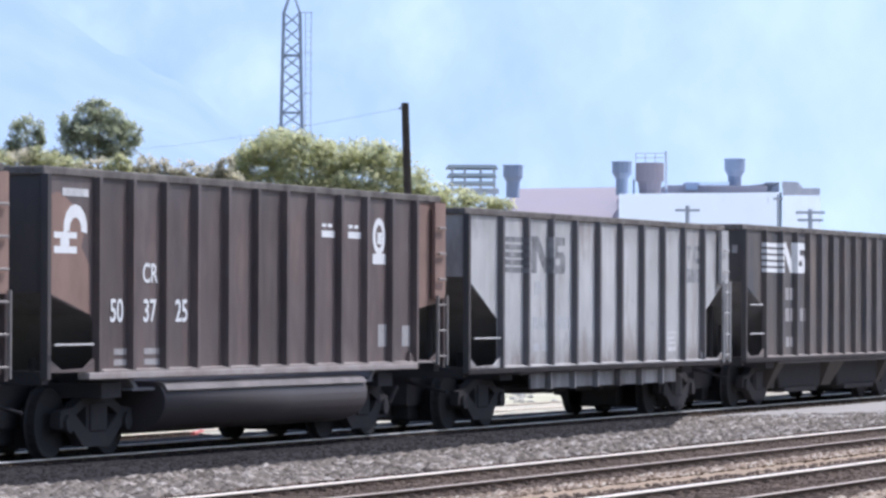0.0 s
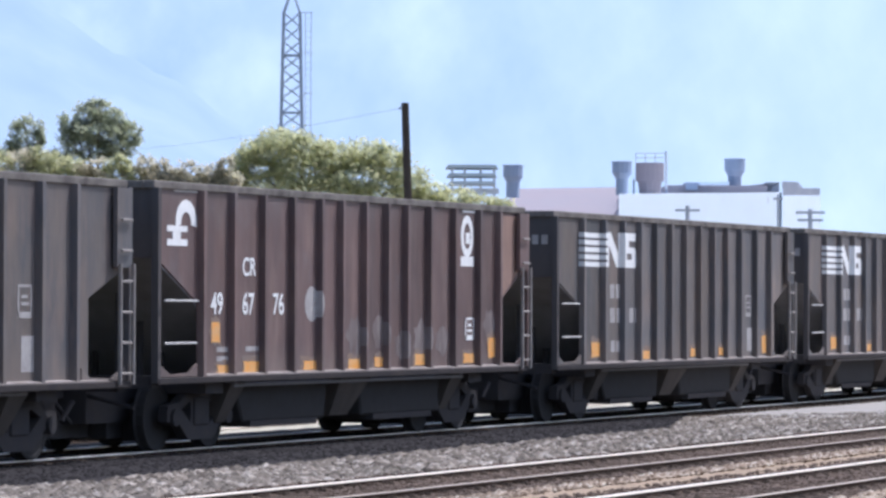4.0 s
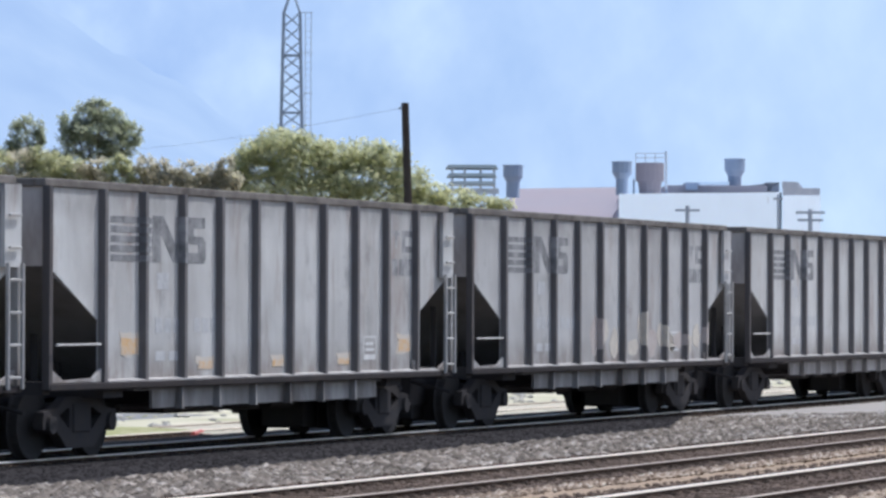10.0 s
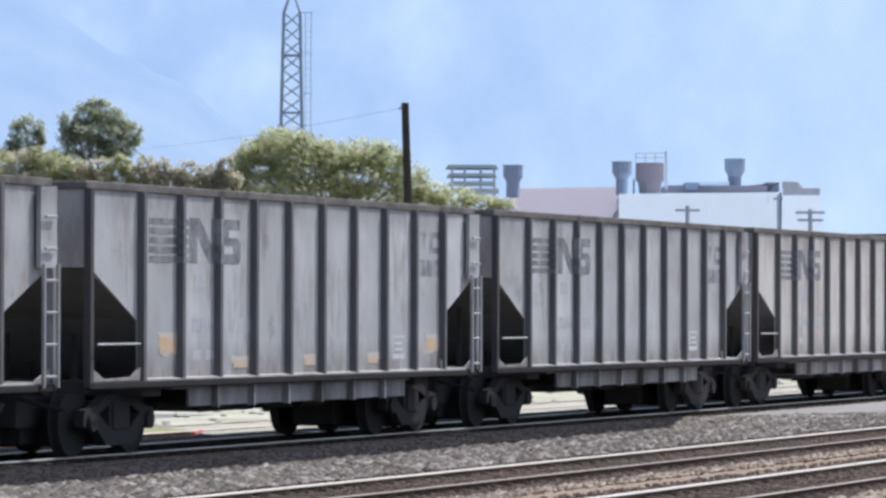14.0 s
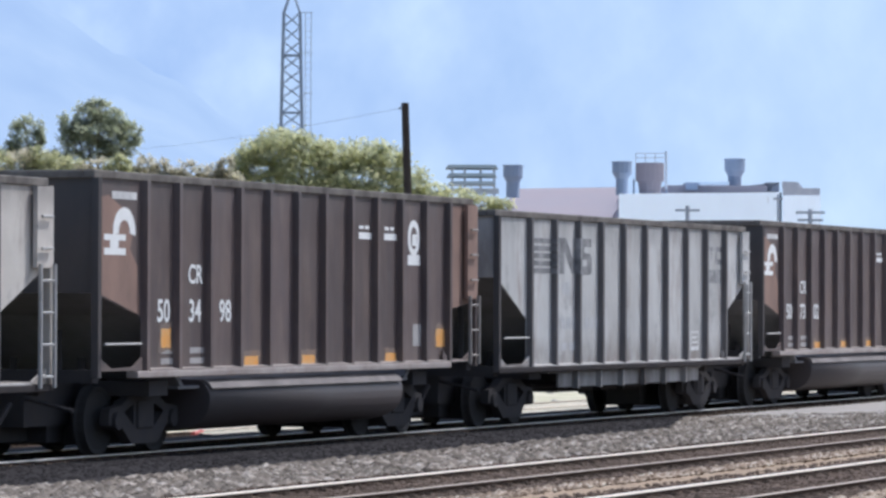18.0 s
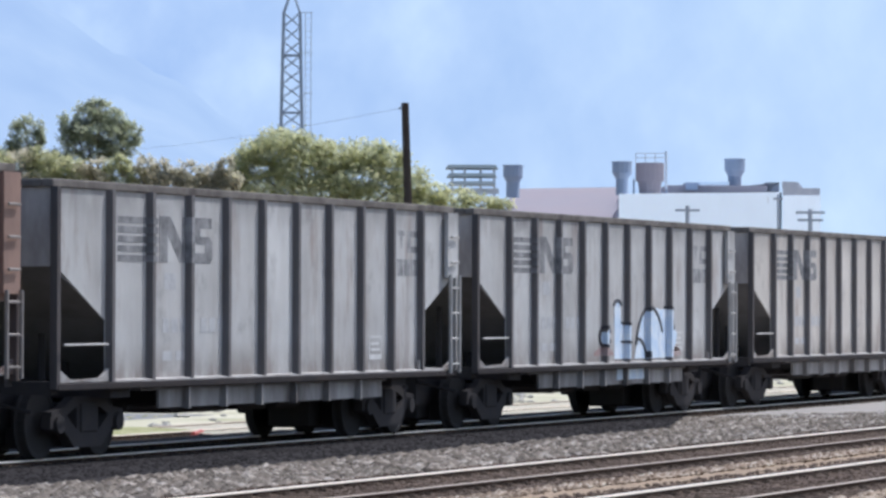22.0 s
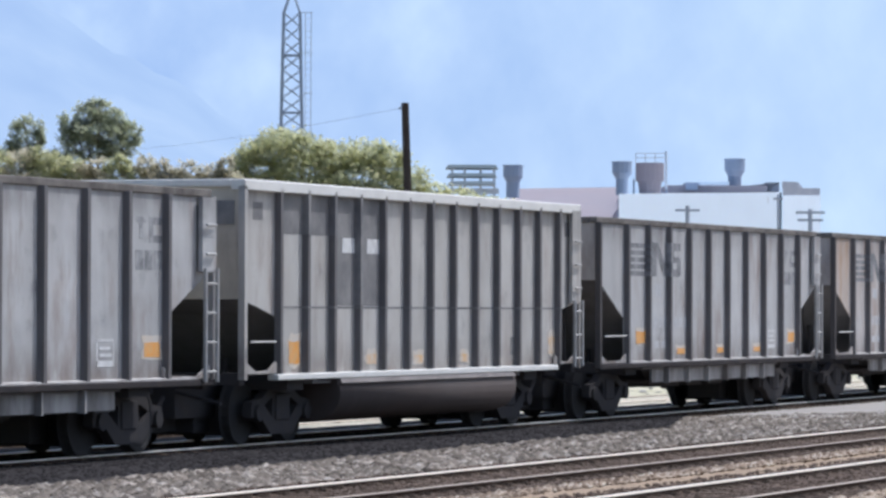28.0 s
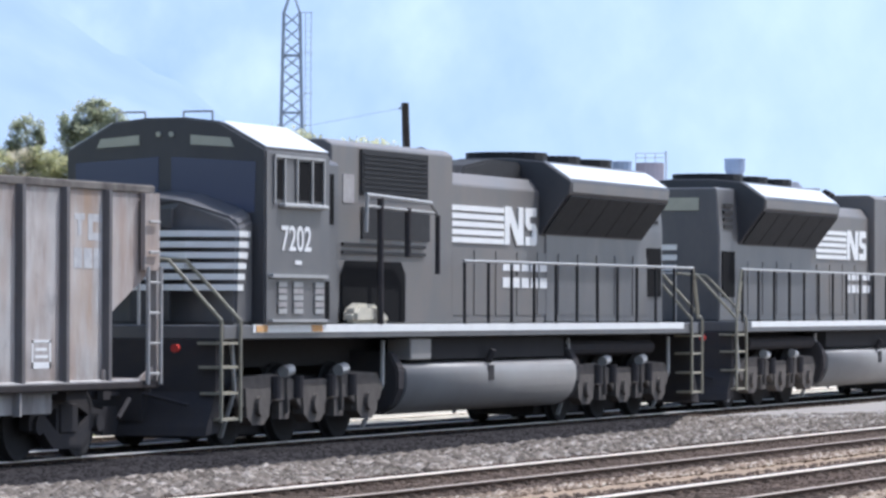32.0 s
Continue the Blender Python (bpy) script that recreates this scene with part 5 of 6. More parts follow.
        soften(bm, 0.03, 2)
        part("tank_end", bm, M["under"], tank, "black tank end plate, dark for soot and shade")
    for s in (-1, 1):
        bm = bmesh.new()
        rod(bm, (11.2, s * 1.36, 1.1), (11.2, s * 1.46, 1.3), 0.06, 8)
        box(bm, 11.05, 11.3, min(s * 1.42, s * 1.44), max(s * 1.42, s * 1.44), 0.8, 1.05)
        part("fuel_filler", bm, M["under"], tank)
        bm = bmesh.new()
        rod(bm, (15.6, s * 1.1, 1.28), (20.6, s * 1.1, 1.28), 0.13, 10)
        part("air_reservoir", bm, M["under"], lo)
        bm = bmesh.new()
        box(bm, 7.6, 8.5, min(s * 1.0, s * 1.4), max(s * 1.0, s * 1.4), 1.16, 1.5)
        soften(bm, 0.02)
        part("battery_box", bm, M["tank"], lo)
        bm = bmesh.new()
        box(bm, 8.7, 15.2, min(s * 0.8, s * 1.3), max(s * 0.8, s * 1.3), 1.16, 1.5)
        part("under_deck_box", bm, M["steel"], lo)
    for x in (4.0, 18.6):
        loco_truck(lo, x)
    return lo


M["cream_cap"] = material("dusty_cream_cap", (0.62, 0.58, 0.47), 0.6, 0, (0.45, 0.40, 0.32), 0.6, 5, 0.05)
# near-white stands in for the glare of black roof paint
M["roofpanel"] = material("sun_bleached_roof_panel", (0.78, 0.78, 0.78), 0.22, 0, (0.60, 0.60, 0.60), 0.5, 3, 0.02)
loco1 = locomotive("7202", "black six-axle diesel locomotive with white nose stripes")
TRAIN.append((loco1, 421.7))
loco2 = copy_thing(loco1, on_line(446.6 + 22.6))
tagged(loco2, "black diesel locomotive coupled back to back behind another")
TRAIN.append((loco2, 446.6))


# ---- ground, tracks ----
def stones(name, mat, label, x0, x1, y0, y1, n, r0, r1, z=-0.10, seed=3, keep=None, flat=0.45):
    """Loose stones strewn over a strip, each a rough lump."""
    rng = np.random.default_rng(seed)
    oct_v = np.array([(1, 0, 0), (-1, 0, 0), (0, 1, 0), (0, -1, 0), (0, 0, 1), (0, 0, -1)], float)
    oct_f = np.array([(0, 2, 4), (2, 1, 4), (1, 3, 4), (3, 0, 4), (2, 0, 5), (1, 2, 5), (3, 1, 5), (0, 3, 5)])
    xs = rng.uniform(x0, x1, n)
    ys = rng.uniform(y0, y1, n)
    if keep:
        ok = np.array([keep(x, y) for x, y in zip(xs, ys)])
        xs, ys = xs[ok], ys[ok]
        n = len(xs)
    r = rng.uniform(r0, r1, n)
    a = rng.uniform(0, 2 * np.pi, n)
    v = oct_v[None] * (r[:, None] * rng.uniform(0.6, 1.25, (n, 6)))[:, :, None] * np.array((1.15, 1.0, flat))
    c, s = np.cos(a)[:, None], np.sin(a)[:, None]
    w = np.stack((v[:, :, 0] * c - v[:, :, 1] * s, v[:, :, 0] * s + v[:, :, 1] * c, v[:, :, 2]), 2)
    zs = np.array([rise(x) for x in xs]) + z + r * 0.25
    w += np.stack((xs, ys, zs), 1)[:, None]
    f = (oct_f[None] + 6 * np.arange(n)[:, None, None]).reshape(-1, 3)
    me = bpy.data.meshes.new(name)
    me.from_pydata(w.reshape(-1, 3).tolist(), [], f.tolist())
    me.materials.append(mat)
    return tagged(new(name, me), label, "gravel", "", "stuff")


def island_material(name, tones, rough=0.95):
    """Each separate stone or leaf takes its own tone."""
    m = bpy.data.materials.new(name)
    m.use_nodes = True
    n, l = m.node_tree.nodes, m.node_tree.links
    g = n.new("ShaderNodeNewGeometry")
    r = n.new("ShaderNodeValToRGB")
    e = r.color_ramp.elements
    e[0].color, e[1].color = (*tones[0], 1), (*tones[-1], 1)
    for i, t in enumerate(tones[1:-1]):
        k = e.new((i + 1) / (len(tones) - 1))
        k.color = (*t, 1)
    l.new(g.outputs["Random Per Island"], r.inputs["Fac"])
    no = n.new("ShaderNodeTexNoise")
    no.inputs["Scale"].default_value = 0.9
    no.inputs["Detail"].default_value = 4
    co = n.new("ShaderNodeTexCoord")
    l.new(co.outputs["Object"], no.inputs["Vector"])
    mx = n.new("ShaderNodeMix")
    mx.data_type = "RGBA"
    mx.blend_type = "OVERLAY"
    mx.inputs["Factor"].default_value = 0.5
    l.new(r.outputs["Color"], mx.inputs["A"])
    l.new(no.outputs["Fac"], mx.inputs["B"])
    b = n["Principled BSDF"]
    b.inputs["Roughness"].default_value = rough
    b.inputs["Specular IOR Level"].default_value = 0.05
    l.new(mx.outputs["Result"], b.inputs["Base Color"])
    return m


M["dirt"] = material("pale_dirt", (0.34, 0.31, 0.265), 0.95, 0, (0.22, 0.20, 0.17), 0.6, 0.25, 0.4, 6)
M["gravel"] = material("grey_gravel", (0.212, 0.185, 0.159), 0.95, 0, (0.152, 0.132, 0.113), 0.7, 1.6, 0.8, 22)
M["cinder"] = material("black_cinder_ballast", (0.032, 0.029, 0.03), 0.95, 0, (0.044, 0.04, 0.04), 0.6, 2.5, 0.7, 25)
M["bed"] = material("grey_brown_track_ballast", (0.12, 0.083, 0.061), 0.95, 0, (0.165, 0.117, 0.088), 0.6, 2.5, 0.8, 22)
M["ochre"] = material("ochre_ballast", (0.36, 0.275, 0.20), 0.95, 0, (0.22, 0.165, 0.12), 0.6, 2.5, 0.8, 22)
M["grass"] = material("mown_grass", (0.30, 0.31, 0.13), 0.95, 0, (0.48, 0.44, 0.30), 0.95, 2.2, 0.4, 12)
M["asphalt"] = material("pale_asphalt", (0.22, 0.22, 0.22), 0.9, 0, (0.30, 0.29, 0.28), 0.5, 0.5, 0.2, 20)
M["railtop"] = material("polished_rail_head", (0.88, 0.785, 0.66), 0.5, 0.0, (0.74, 0.64, 0.52), 0.4, 6, 0.0)
M["railtop"].node_tree.nodes["Principled BSDF"].inputs["Specular IOR Level"].default_value = 0.15
M["railshine"] = material("mirror_worn_rail_head", (0.90, 0.88, 0.85), 0.3, 0.5, (0.82, 0.80, 0.76), 0.4, 6, 0.0)
M["raildull"] = material("dull_rail_head", (0.50, 0.42, 0.345), 0.7, 0.0, (0.38, 0.31, 0.255), 0.5, 6, 0.02)
M["railweb"] = material("rusty_rail_web", (0.06, 0.042, 0.033), 0.9, 0.0, (0.04, 0.029, 0.024), 0.5, 6, 0.1)
M["tie"] = material("weathered_timber_tie", (0.145, 0.108, 0.082), 0.9, 0, (0.085, 0.062, 0.048), 0.6, 4, 0.4, 30, 0, 0, 0.25)
for k in ("dirt", "gravel", "cinder", "bed", "ochre", "grass", "asphalt", "tie"):
    M[k].node_tree.nodes["Principled BSDF"].inputs["Specular IOR Level"].default_value = 0.05

bm = bmesh.new()
xs = [-3000, -300, 0] + [10 * i for i in range(1, 20)] + [300, 600, 4800]
ys = [-3000, -100, 0, 60, 200, 4800]
vs = [[bm.verts.new((x, y, rise(x) - 0.16)) for y in ys] for x in xs]
for i in range(len(xs) - 1):
    for j in range(len(ys) - 1):
        bm.faces.new((vs[i][j], vs[i + 1][j], vs[i + 1][j + 1], vs[i][j + 1]))
tagged(new("ground", mesh_of("ground", bm, M["dirt"])), "pale dry dirt yard ground", "ground", "", "structure")


def strip(name, mat, label, category, prof, x0=-360.0, x1=500.0, step=2.0, wobble=0.0, seed=1, lower=None, upper=None):
    """A bed laid along the line: prof is (y, z) across it. lower and upper bend its first and last edge along x."""
    rnd = random.Random(seed)
    bm = bmesh.new()
    n = int((x1 - x0) / step)
    rows = []
    for i in range(n + 1):
        x = x0 + (x1 - x0) * i / n
        row = []
        for j, (y, z) in enumerate(prof):
            yy = y
            if j in (0, 1) and lower:
                yy = lower(x) + (y - prof[0][0])
            if j in (len(prof) - 1, len(prof) - 2) and upper:
                yy = upper(x) + (y - prof[-1][0])
            row.append(bm.verts.new((x, yy + rnd.uniform(-wobble, wobble), rise(x) + z + (rnd.uniform(-0.4, 0.4) * wobble * 0.15))))
        rows.append(row)
    for a, b in zip(rows, rows[1:]):
        for j in range(len(prof) - 1):
            bm.faces.new((a[j], b[j], b[j + 1], a[j + 1]))
    return tagged(new(name, mesh_of(name, bm, mat)), label, category, "", "structure")


def cinder_edge(x):
    """The dark ballast narrows along the line, and ends by the crossing."""
    return 20.6 + max(0.0, x - 52) * 0.02 if x < 67 else min(23.3, 20.9 + (x - 67) * 0.27)


strip("ballast_bed", M["bed"], "grey-brown ballast bed of the running track", "ballast", [(10.9, -0.15), (11.4, -0.08), (14.25, -0.08), (14.4, -0.15)])
strip("ballast_bed", M["bed"], "grey-brown ballast bed of the middle track", "ballast", [(15.0, -0.15), (15.15, -0.08), (18.0, -0.08), (18.5, -0.15)])
strip("ballast_ridge", M["ochre"], "ochre ballast ridge between two tracks", "ballast", [(14.3, -0.12), (14.5, -0.045), (14.75, -0.02), (15.0, -0.05), (15.15, -0.12)], 20, 130, 0.5, 0.06)
strip("ballast_ridge", M["ochre"], "ochre ballast shoulder beside the track", "ballast", [(8.0, -0.14), (9.5, -0.10), (11.2, -0.055), (11.5, -0.10)], 20, 130, 0.5, 0.05)
M["palebed"] = material("cream_dust_filled_ballast", (0.57, 0.52, 0.415), 0.95, 0, (0.38, 0.34, 0.27), 0.6, 0.8, 0.6, 14)
strip("ballast_bed", M["palebed"], "cream dust-filled bed of the yard track", "ballast", [(26.85, -0.15), (27.0, -0.09), (27.4, -0.068), (29.1, -0.066), (29.6, -0.09), (30.0, -0.15)], 61.5, 200, 0.5, 0.06, 21)
strip("grass_verge", M["grass"], "yellow-green grass grown over the yard track", "grass", [(27.5, -0.15), (27.56, -0.07), (28.0, -0.05), (28.6, -0.03), (29.4, -0.03), (31.3, -0.075), (31.5, -0.15)], -100, 62.6, 0.5, 0.05, 23)
strip("gravel_yard", M["gravel"], "light grey gravel where a track was lifted", "gravel", [(18.2, -0.14), (18.5, -0.09), (23.2, -0.09), (23.6, -0.15)], 0, 190, 1.0, 0.03)
# carried past the far rail to 26.9 m to paint the train's shadow
strip("cinder_bed", M["cinder"], "black cinder ballast, its far strip painting the train's shadow", "ballast", [(21.0, -0.10), (21.15, -0.06), (23.35, -0.055), (26.6, -0.065), (26.95, -0.15)], -360, 500, 0.5, 0.05, 5, cinder_edge)
M["palegravel"] = material("pale_grey_fine_gravel", (0.37, 0.342, 0.315), 0.95, 0, (0.27, 0.25, 0.23), 0.6, 1.2, 0.5, 18)
strip("gravel_crossing", M["palegravel"], "pale fine gravel of a foot crossing", "gravel", [(18.6, -0.10), (18.9, -0.082), (23.0, -0.08), (23.3, -0.10)], 70, 130, 0.5, 0.12, 13, lambda x: 18.6 + max(0.0, 82 - x) * 0.32)
strip("grass_verge", M["grass"], "dry green grass verge behind the rails", "grass", [(29.3, -0.15), (29.5, -0.10), (31.6, -0.09), (31.8, -0.15)], -100, 68, 0.5, 0.16, 7, None, lambda x: 32.3 - max(0.0, x - 61) * 0.6)
strip("side_road", M["asphalt"], "pale asphalt service road", "road", [(32.4, -0.15), (32.5, -0.12), (35.5, -0.12), (35.6, -0.15)], -100, 74, 2.0, 0.03, 9)
strip("grass_verge", M["grass"], "yellow-green grass beyond the road", "grass", [(36.5, -0.15), (36.8, -0.08), (46.0, -0.05), (47.0, -0.15)], -100, 190, 2.0, 0.2, 11)

M["sand"] = material("cream_sandy_lot", (0.62, 0.57, 0.445), 0.95, 0, (0.36, 0.345, 0.20), 0.8, 0.33, 0.4, 10)
M["sand"].node_tree.nodes["Principled BSDF"].inputs["Specular IOR Level"].default_value = 0.05
M["palegravel"].node_tree.nodes["Principled BSDF"].inputs["Specular IOR Level"].default_value = 0.05
strip("sandy_lot", M["sand"], "bright cream sandy lot beyond the rails", "ground", [(26.8, -0.157), (26.95, -0.135), (36.0, -0.13), (36.6, -0.157)], 30, 190, 0.5, 0.08, 15)

RAIL_PROF = [(-0.07, -0.17), (0.07, -0.17), (0.07, -0.155), (0.012, -0.13), (0.012, -0.045), (0.037, -0.026), (0.037, -0.012), (0.037, -0.004), (0.03, 0.0), (-0.03, 0.0), (-0.037, -0.004), (-0.037, -0.019), (-0.037, -0.026), (-0.012, -0.045), (-0.012, -0.13), (-0.07, -0.155)]


def rail_mesh(y, mats, x0=-360, x1=500, bright=True, dz=0.0):
    bm = bmesh.new()
    xs = [x0 + 5 * i for i in range(int((x1 - x0) / 5) + 1)]
    rings = [[bm.verts.new((x, y + a, rise(x) + b + dz)) for a, b in RAIL_PROF] for x in xs]
    k = len(RAIL_PROF)
    for a, b in zip(rings, rings[1:]):
        for j in range(k):
            f = bm.faces.new((a[j], b[j], b[(j + 1) % k], a[(j + 1) % k]))
            p, q = RAIL_PROF[j], RAIL_PROF[(j + 1) % k]
            top = p[1] > -0.006 and q[1] > -0.006
            # the gauge face of a far rail is worn bright by the wheels
            f.material_index = 1 if top or (bright and min(p[1], q[1]) > -0.022 and max(p[0], q[0]) < -0.03) else 0
    return mesh_of("rail", bm, mats)


def tie_mesh():
    bm = bmesh.new()
    box(bm, -0.115, 0.115, -1.3, 1.3, -0.2, -0.05)
    for y in (-0.72, 0.72):
        box(bm, -0.09, 0.09, y - 0.18, y + 0.18, -0.05, -0.035)
        for dx in (-0.05, 0.05):
            for dy in (-0.1, 0.1):
                box(bm, dx - 0.012, dx + 0.012, y + dy - 0.02, y + dy + 0.02, -0.04, -0.015)
    return mesh_of("tie", bm, M["tie"])


TIE = tie_mesh()


def track(y, label, shiny, x0, x1, dz=0.0):
    tr = tagged(new("railway_track"), label, "railway track", "tracks of the yard", "structure")
    for k, dy in enumerate((0.72, -0.72)):
        part("rail", rail_mesh(y + dy, [M["railweb"], (M["railshine"] if y == TRACK_Y else M["railtop"]) if shiny[k] else M["raildull"]], bright=shiny[k] or shiny[1], dz=dz), None, tr)
    n = int((x1 - x0) / 0.52)
    for i in range(n):
        x = x0 + 0.52 * i
        part("tie", TIE, None, tr, "", Matrix.Translation((x, y, rise(x) - 0.012 + dz)))
    return tr


track(TRACK_Y, "worn steel track that carries the coal train", (True, True), 38, 100)
track(28.2, "yard track with dull rails sunk in pale dust", (False, True), 44, 126, -0.04)
track(16.6, "middle track with a polished rail on timber ties", (True, False), 36, 98)
track(12.75, "running track with a polished rail on timber ties", (True, False), 34, 84)

M["greystone"] = island_material("grey_crushed_stone", [(0.105, 0.088, 0.073), (0.165, 0.14, 0.117), (0.21, 0.18, 0.15), (0.265, 0.222, 0.183), (0.45, 0.40, 0.345)])
M["ochrestone"] = island_material("ochre_crushed_stone", [(0.16, 0.112, 0.08), (0.29, 0.215, 0.155), (0.42, 0.325, 0.24), (0.66, 0.56, 0.45)])
M["brownstone"] = island_material("brown_crushed_stone", [(0.082, 0.059, 0.046), (0.125, 0.092, 0.073), (0.175, 0.131, 0.105)])
M["blackstone"] = island_material("black_crushed_stone", [(0.027, 0.024, 0.025), (0.035, 0.032, 0.032), (0.046, 0.042, 0.042)])
stones("gravel_stones", M["greystone"], "loose grey crushed stones", 38, 74, 18.2, 23.0, 15000, 0.035, 0.105, -0.09, 3, lambda x, y: y < cinder_edge(x) + 0.06)
stones("gravel_stones", M["greystone"], "loose grey crushed stones", 74, 98, 18.2, 23.0, 6000, 0.02, 0.05, -0.09, 4, lambda x, y: y < 18.6 + max(0.0, 86 - x) * 0.4)
stones("ballast_stones", M["ochrestone"], "loose ochre ballast stones", 36, 96, 14.5, 14.98, 6500, 0.02, 0.045, -0.035, 5, None, 0.7)
stones("ballast_stones", M["ochrestone"], "loose ochre ballast stones", 34, 60, 9.6, 11.5, 3500, 0.03, 0.07, -0.07, 6)
stones("ballast_stones", M["brownstone"], "dull brown ballast stones between rails", 36, 96, 15.15, 18.2, 13000, 0.02, 0.045, -0.075, 7)
stones("ballast_stones", M["brownstone"], "dull brown ballast stones between rails", 34, 80, 11.4, 14.4, 11000, 0.02, 0.045, -0.075, 8)
stones("cinder_stones", M["blackstone"], "black coal-dusted ballast stones", 38, 98, 20.9, 25.4, 12000, 0.02, 0.042, -0.062, 9, lambda x, y: y > cinder_edge(x) + 0.05)

M["weed"] = island_material("dry_olive_weeds", [(0.24, 0.25, 0.11), (0.32, 0.32, 0.16), (0.40, 0.37, 0.21), (0.48, 0.44, 0.29)])
stones("weeds", M["weed"], "low olive weeds on the sandy lot", 44, 160, 32.5, 40.0, 7000, 0.02, 0.06, -0.13, 31, lambda x, y: math.sin(x * 0.31) + math.sin(y * 1.7 + x * 0.11) > 0.3, 0.6)
M["palestone"] = island_material("pale_rubble", [(0.26, 0.25, 0.22), (0.38, 0.36, 0.32), (0.50, 0.47, 0.43)])
stones("rubble", M["palestone"], "pale rubble strewn beside the yard track", 50, 150, 29.8, 33.5, 260, 0.05, 0.14, -0.14, 32)

# a fallen red marker beside the rails
bm = bmesh.new()
rod(bm, (0, 0, 0.03), (0.55, 0.1, 0.06), 0.05, 8)
box(bm, 0.5, 0.75, -0.08, 0.22, 0.0, 0.05)
M["red"] = material("faded_red_plastic", (0.60, 0.10, 0.08), 0.5, 0, (0.45, 0.12, 0.1), 0.5, 8, 0.05)
mk = tagged(new("marker", mesh_of("marker", bm, M["red"])), "faded red plastic marker lying on the dirt", "marker")
mk.matrix_basis = pose(61.4, 27.3, rise(61.4) - 0.135)

# ---- far things: metres ahead, to the side and up ----
GO = Vector((math.cos(radians(YAW)), math.sin(radians(YAW)), 0))
SIDE = Vector((math.sin(radians(YAW)), -math.cos(radians(YAW)), 0))
FAR_Z = rise(200) - 0.16


def far(dist, side, z=0.0):
    return GO * dist + SIDE * side + Vector((0, 0, z))


def far_pose(dist, side, z, turn=0.0):
    return Matrix.Translation(far(dist, side, z)) @ Matrix.Rotation(radians(YAW - 90 + turn), 4, "Z")


# In a far thing's own space x runs to the right, y away, z up.
M["towersteel"] = material("blue_grey_tower_steel", (0.30, 0.35, 0.43), 0.6, 0.1, (0.38, 0.42, 0.48), 0.5, 2, 0.1)
M["palesteel"] = material("pale_galvanised_steel", (0.66, 0.70, 0.76), 0.5, 0.3, (0.55, 0.58, 0.62), 0.5, 2, 0.1)


def lattice_tower():
    tw = thing("lattice_tower", "blue-grey steel lattice tower with X bracing and ladder", "tower")
    H, top = 21.2 - FAR_Z, 24.0 - FAR_Z

    def half(z):
        return 0.95 + (0.51 - 0.95) * z / H
    for sx in (-1, 1):
        for sy in (-1, 1):
            bm = bmesh.new()
            rod(bm, (sx * half(0), sy * half(0), 0), (sx * half(H), sy * half(H), H), 0.085, 5)
            rod(bm, (sx * half(H), sy * half(H), H), (sx * 0.12, sy * 0.12, H + 1.15), 0.07, 5)
            part("leg", bm, M["towersteel"], tw)
    n = 23
    for i in range(n):
        z0, z1 = H * i / n, H * (i + 1) / n
        a, b = half(z0), half(z1)
        for k in range(4):
            def at(u, w, z):
                p = [(u * w, -w), (w, u * w), (-u * w, w), (-w, -u * w)][k]
                return (p[0], p[1], z)
            bm = bmesh.new()
            rod(bm, at(-1, a, z0), at(1, b, z1), 0.034, 4)
            rod(bm, at(1, a, z0), at(-1, b, z1), 0.034, 4)
            part("cross_brace", bm, M["towersteel"], tw)
            if i % 4 == 3:
                bm = bmesh.new()
                rod(bm, at(-1, b, z1), at(1, b, z1), 0.06, 4)
                part("girt", bm, M["towersteel"], tw)
    bm = bmesh.new()
    rod(bm, (0, 0, H + 0.9), (0, 0, top), 0.06, 6)
    part("mast", bm, M["towersteel"], tw)
    # ladder with its cage
    bm = bmesh.new()
    for x in (0.85, 1.22):
        rod(bm, (x + 0.45 * (1 - 1), -0.2, 5), (x, -0.2, H), 0.035, 4)
    for k in range(40):
        z = 5 + (H - 5) * k / 40
        rod(bm, (0.85, -0.2, z), (1.22, -0.2, z), 0.016, 4)
    for k in range(6):
        z = 8 + (H - 8) * k / 5
        rod(bm, (0.5, -0.2, z), (1.3, -0.2, z), 0.035, 4)
    part("ladder", bm, M["palesteel"], tw, "pale caged ladder")
    return tw


tower = lattice_tower()
tower.matrix_basis = far_pose(260, -9.58, FAR_Z)

M["pole"] = material("dark_creosoted_pole", (0.055, 0.045, 0.042), 0.85, 0, (0.09, 0.075, 0.065), 0.6, 3, 0.3, 30, 0.8)
pl = thing("utility_pole", "dark creosoted timber pole leaning slightly", "utility pole")
bm = bmesh.new()
rod(bm, (0.31, 0, 0), (0, 0, 9.75 - FAR_Z), 0.18, 12, 0.14)
part("shaft", bm, M["pole"], pl)
bm = bmesh.new()
rod(bm, (-0.14, 0, 9.55 - FAR_Z), (-0.22, 0, 9.55 - FAR_Z), 0.04, 8)
part("insulator", bm, M["under"], pl)
pl.matrix_basis = far_pose(150, -1.40, FAR_Z)

# overhead wire, sagging from the pole to the left
bm = bmesh.new()
a, b = far(150, -1.62, 9.55), far(255, -29.0, 12.1)
prev = a
for i in range(1, 25):
    t = i / 24
    p = a.lerp(b, t) - Vector((0, 0, 1.9 * 4 * t * (1 - t) * 0.35))
    rod(bm, prev, p, 0.006, 4)
    prev = p
tagged(new("overhead_wire", mesh_of("overhead_wire", bm, M["under"])), "thin dark wire sagging from the timber pole", "wire")


# ---- trees ----
def leaf_mat(name, tones):
    """Leaves that let some light through."""
    m = island_material(name, tones, 0.7)
    n, l = m.node_tree.nodes, m.node_tree.links
    b = n["Principled BSDF"]
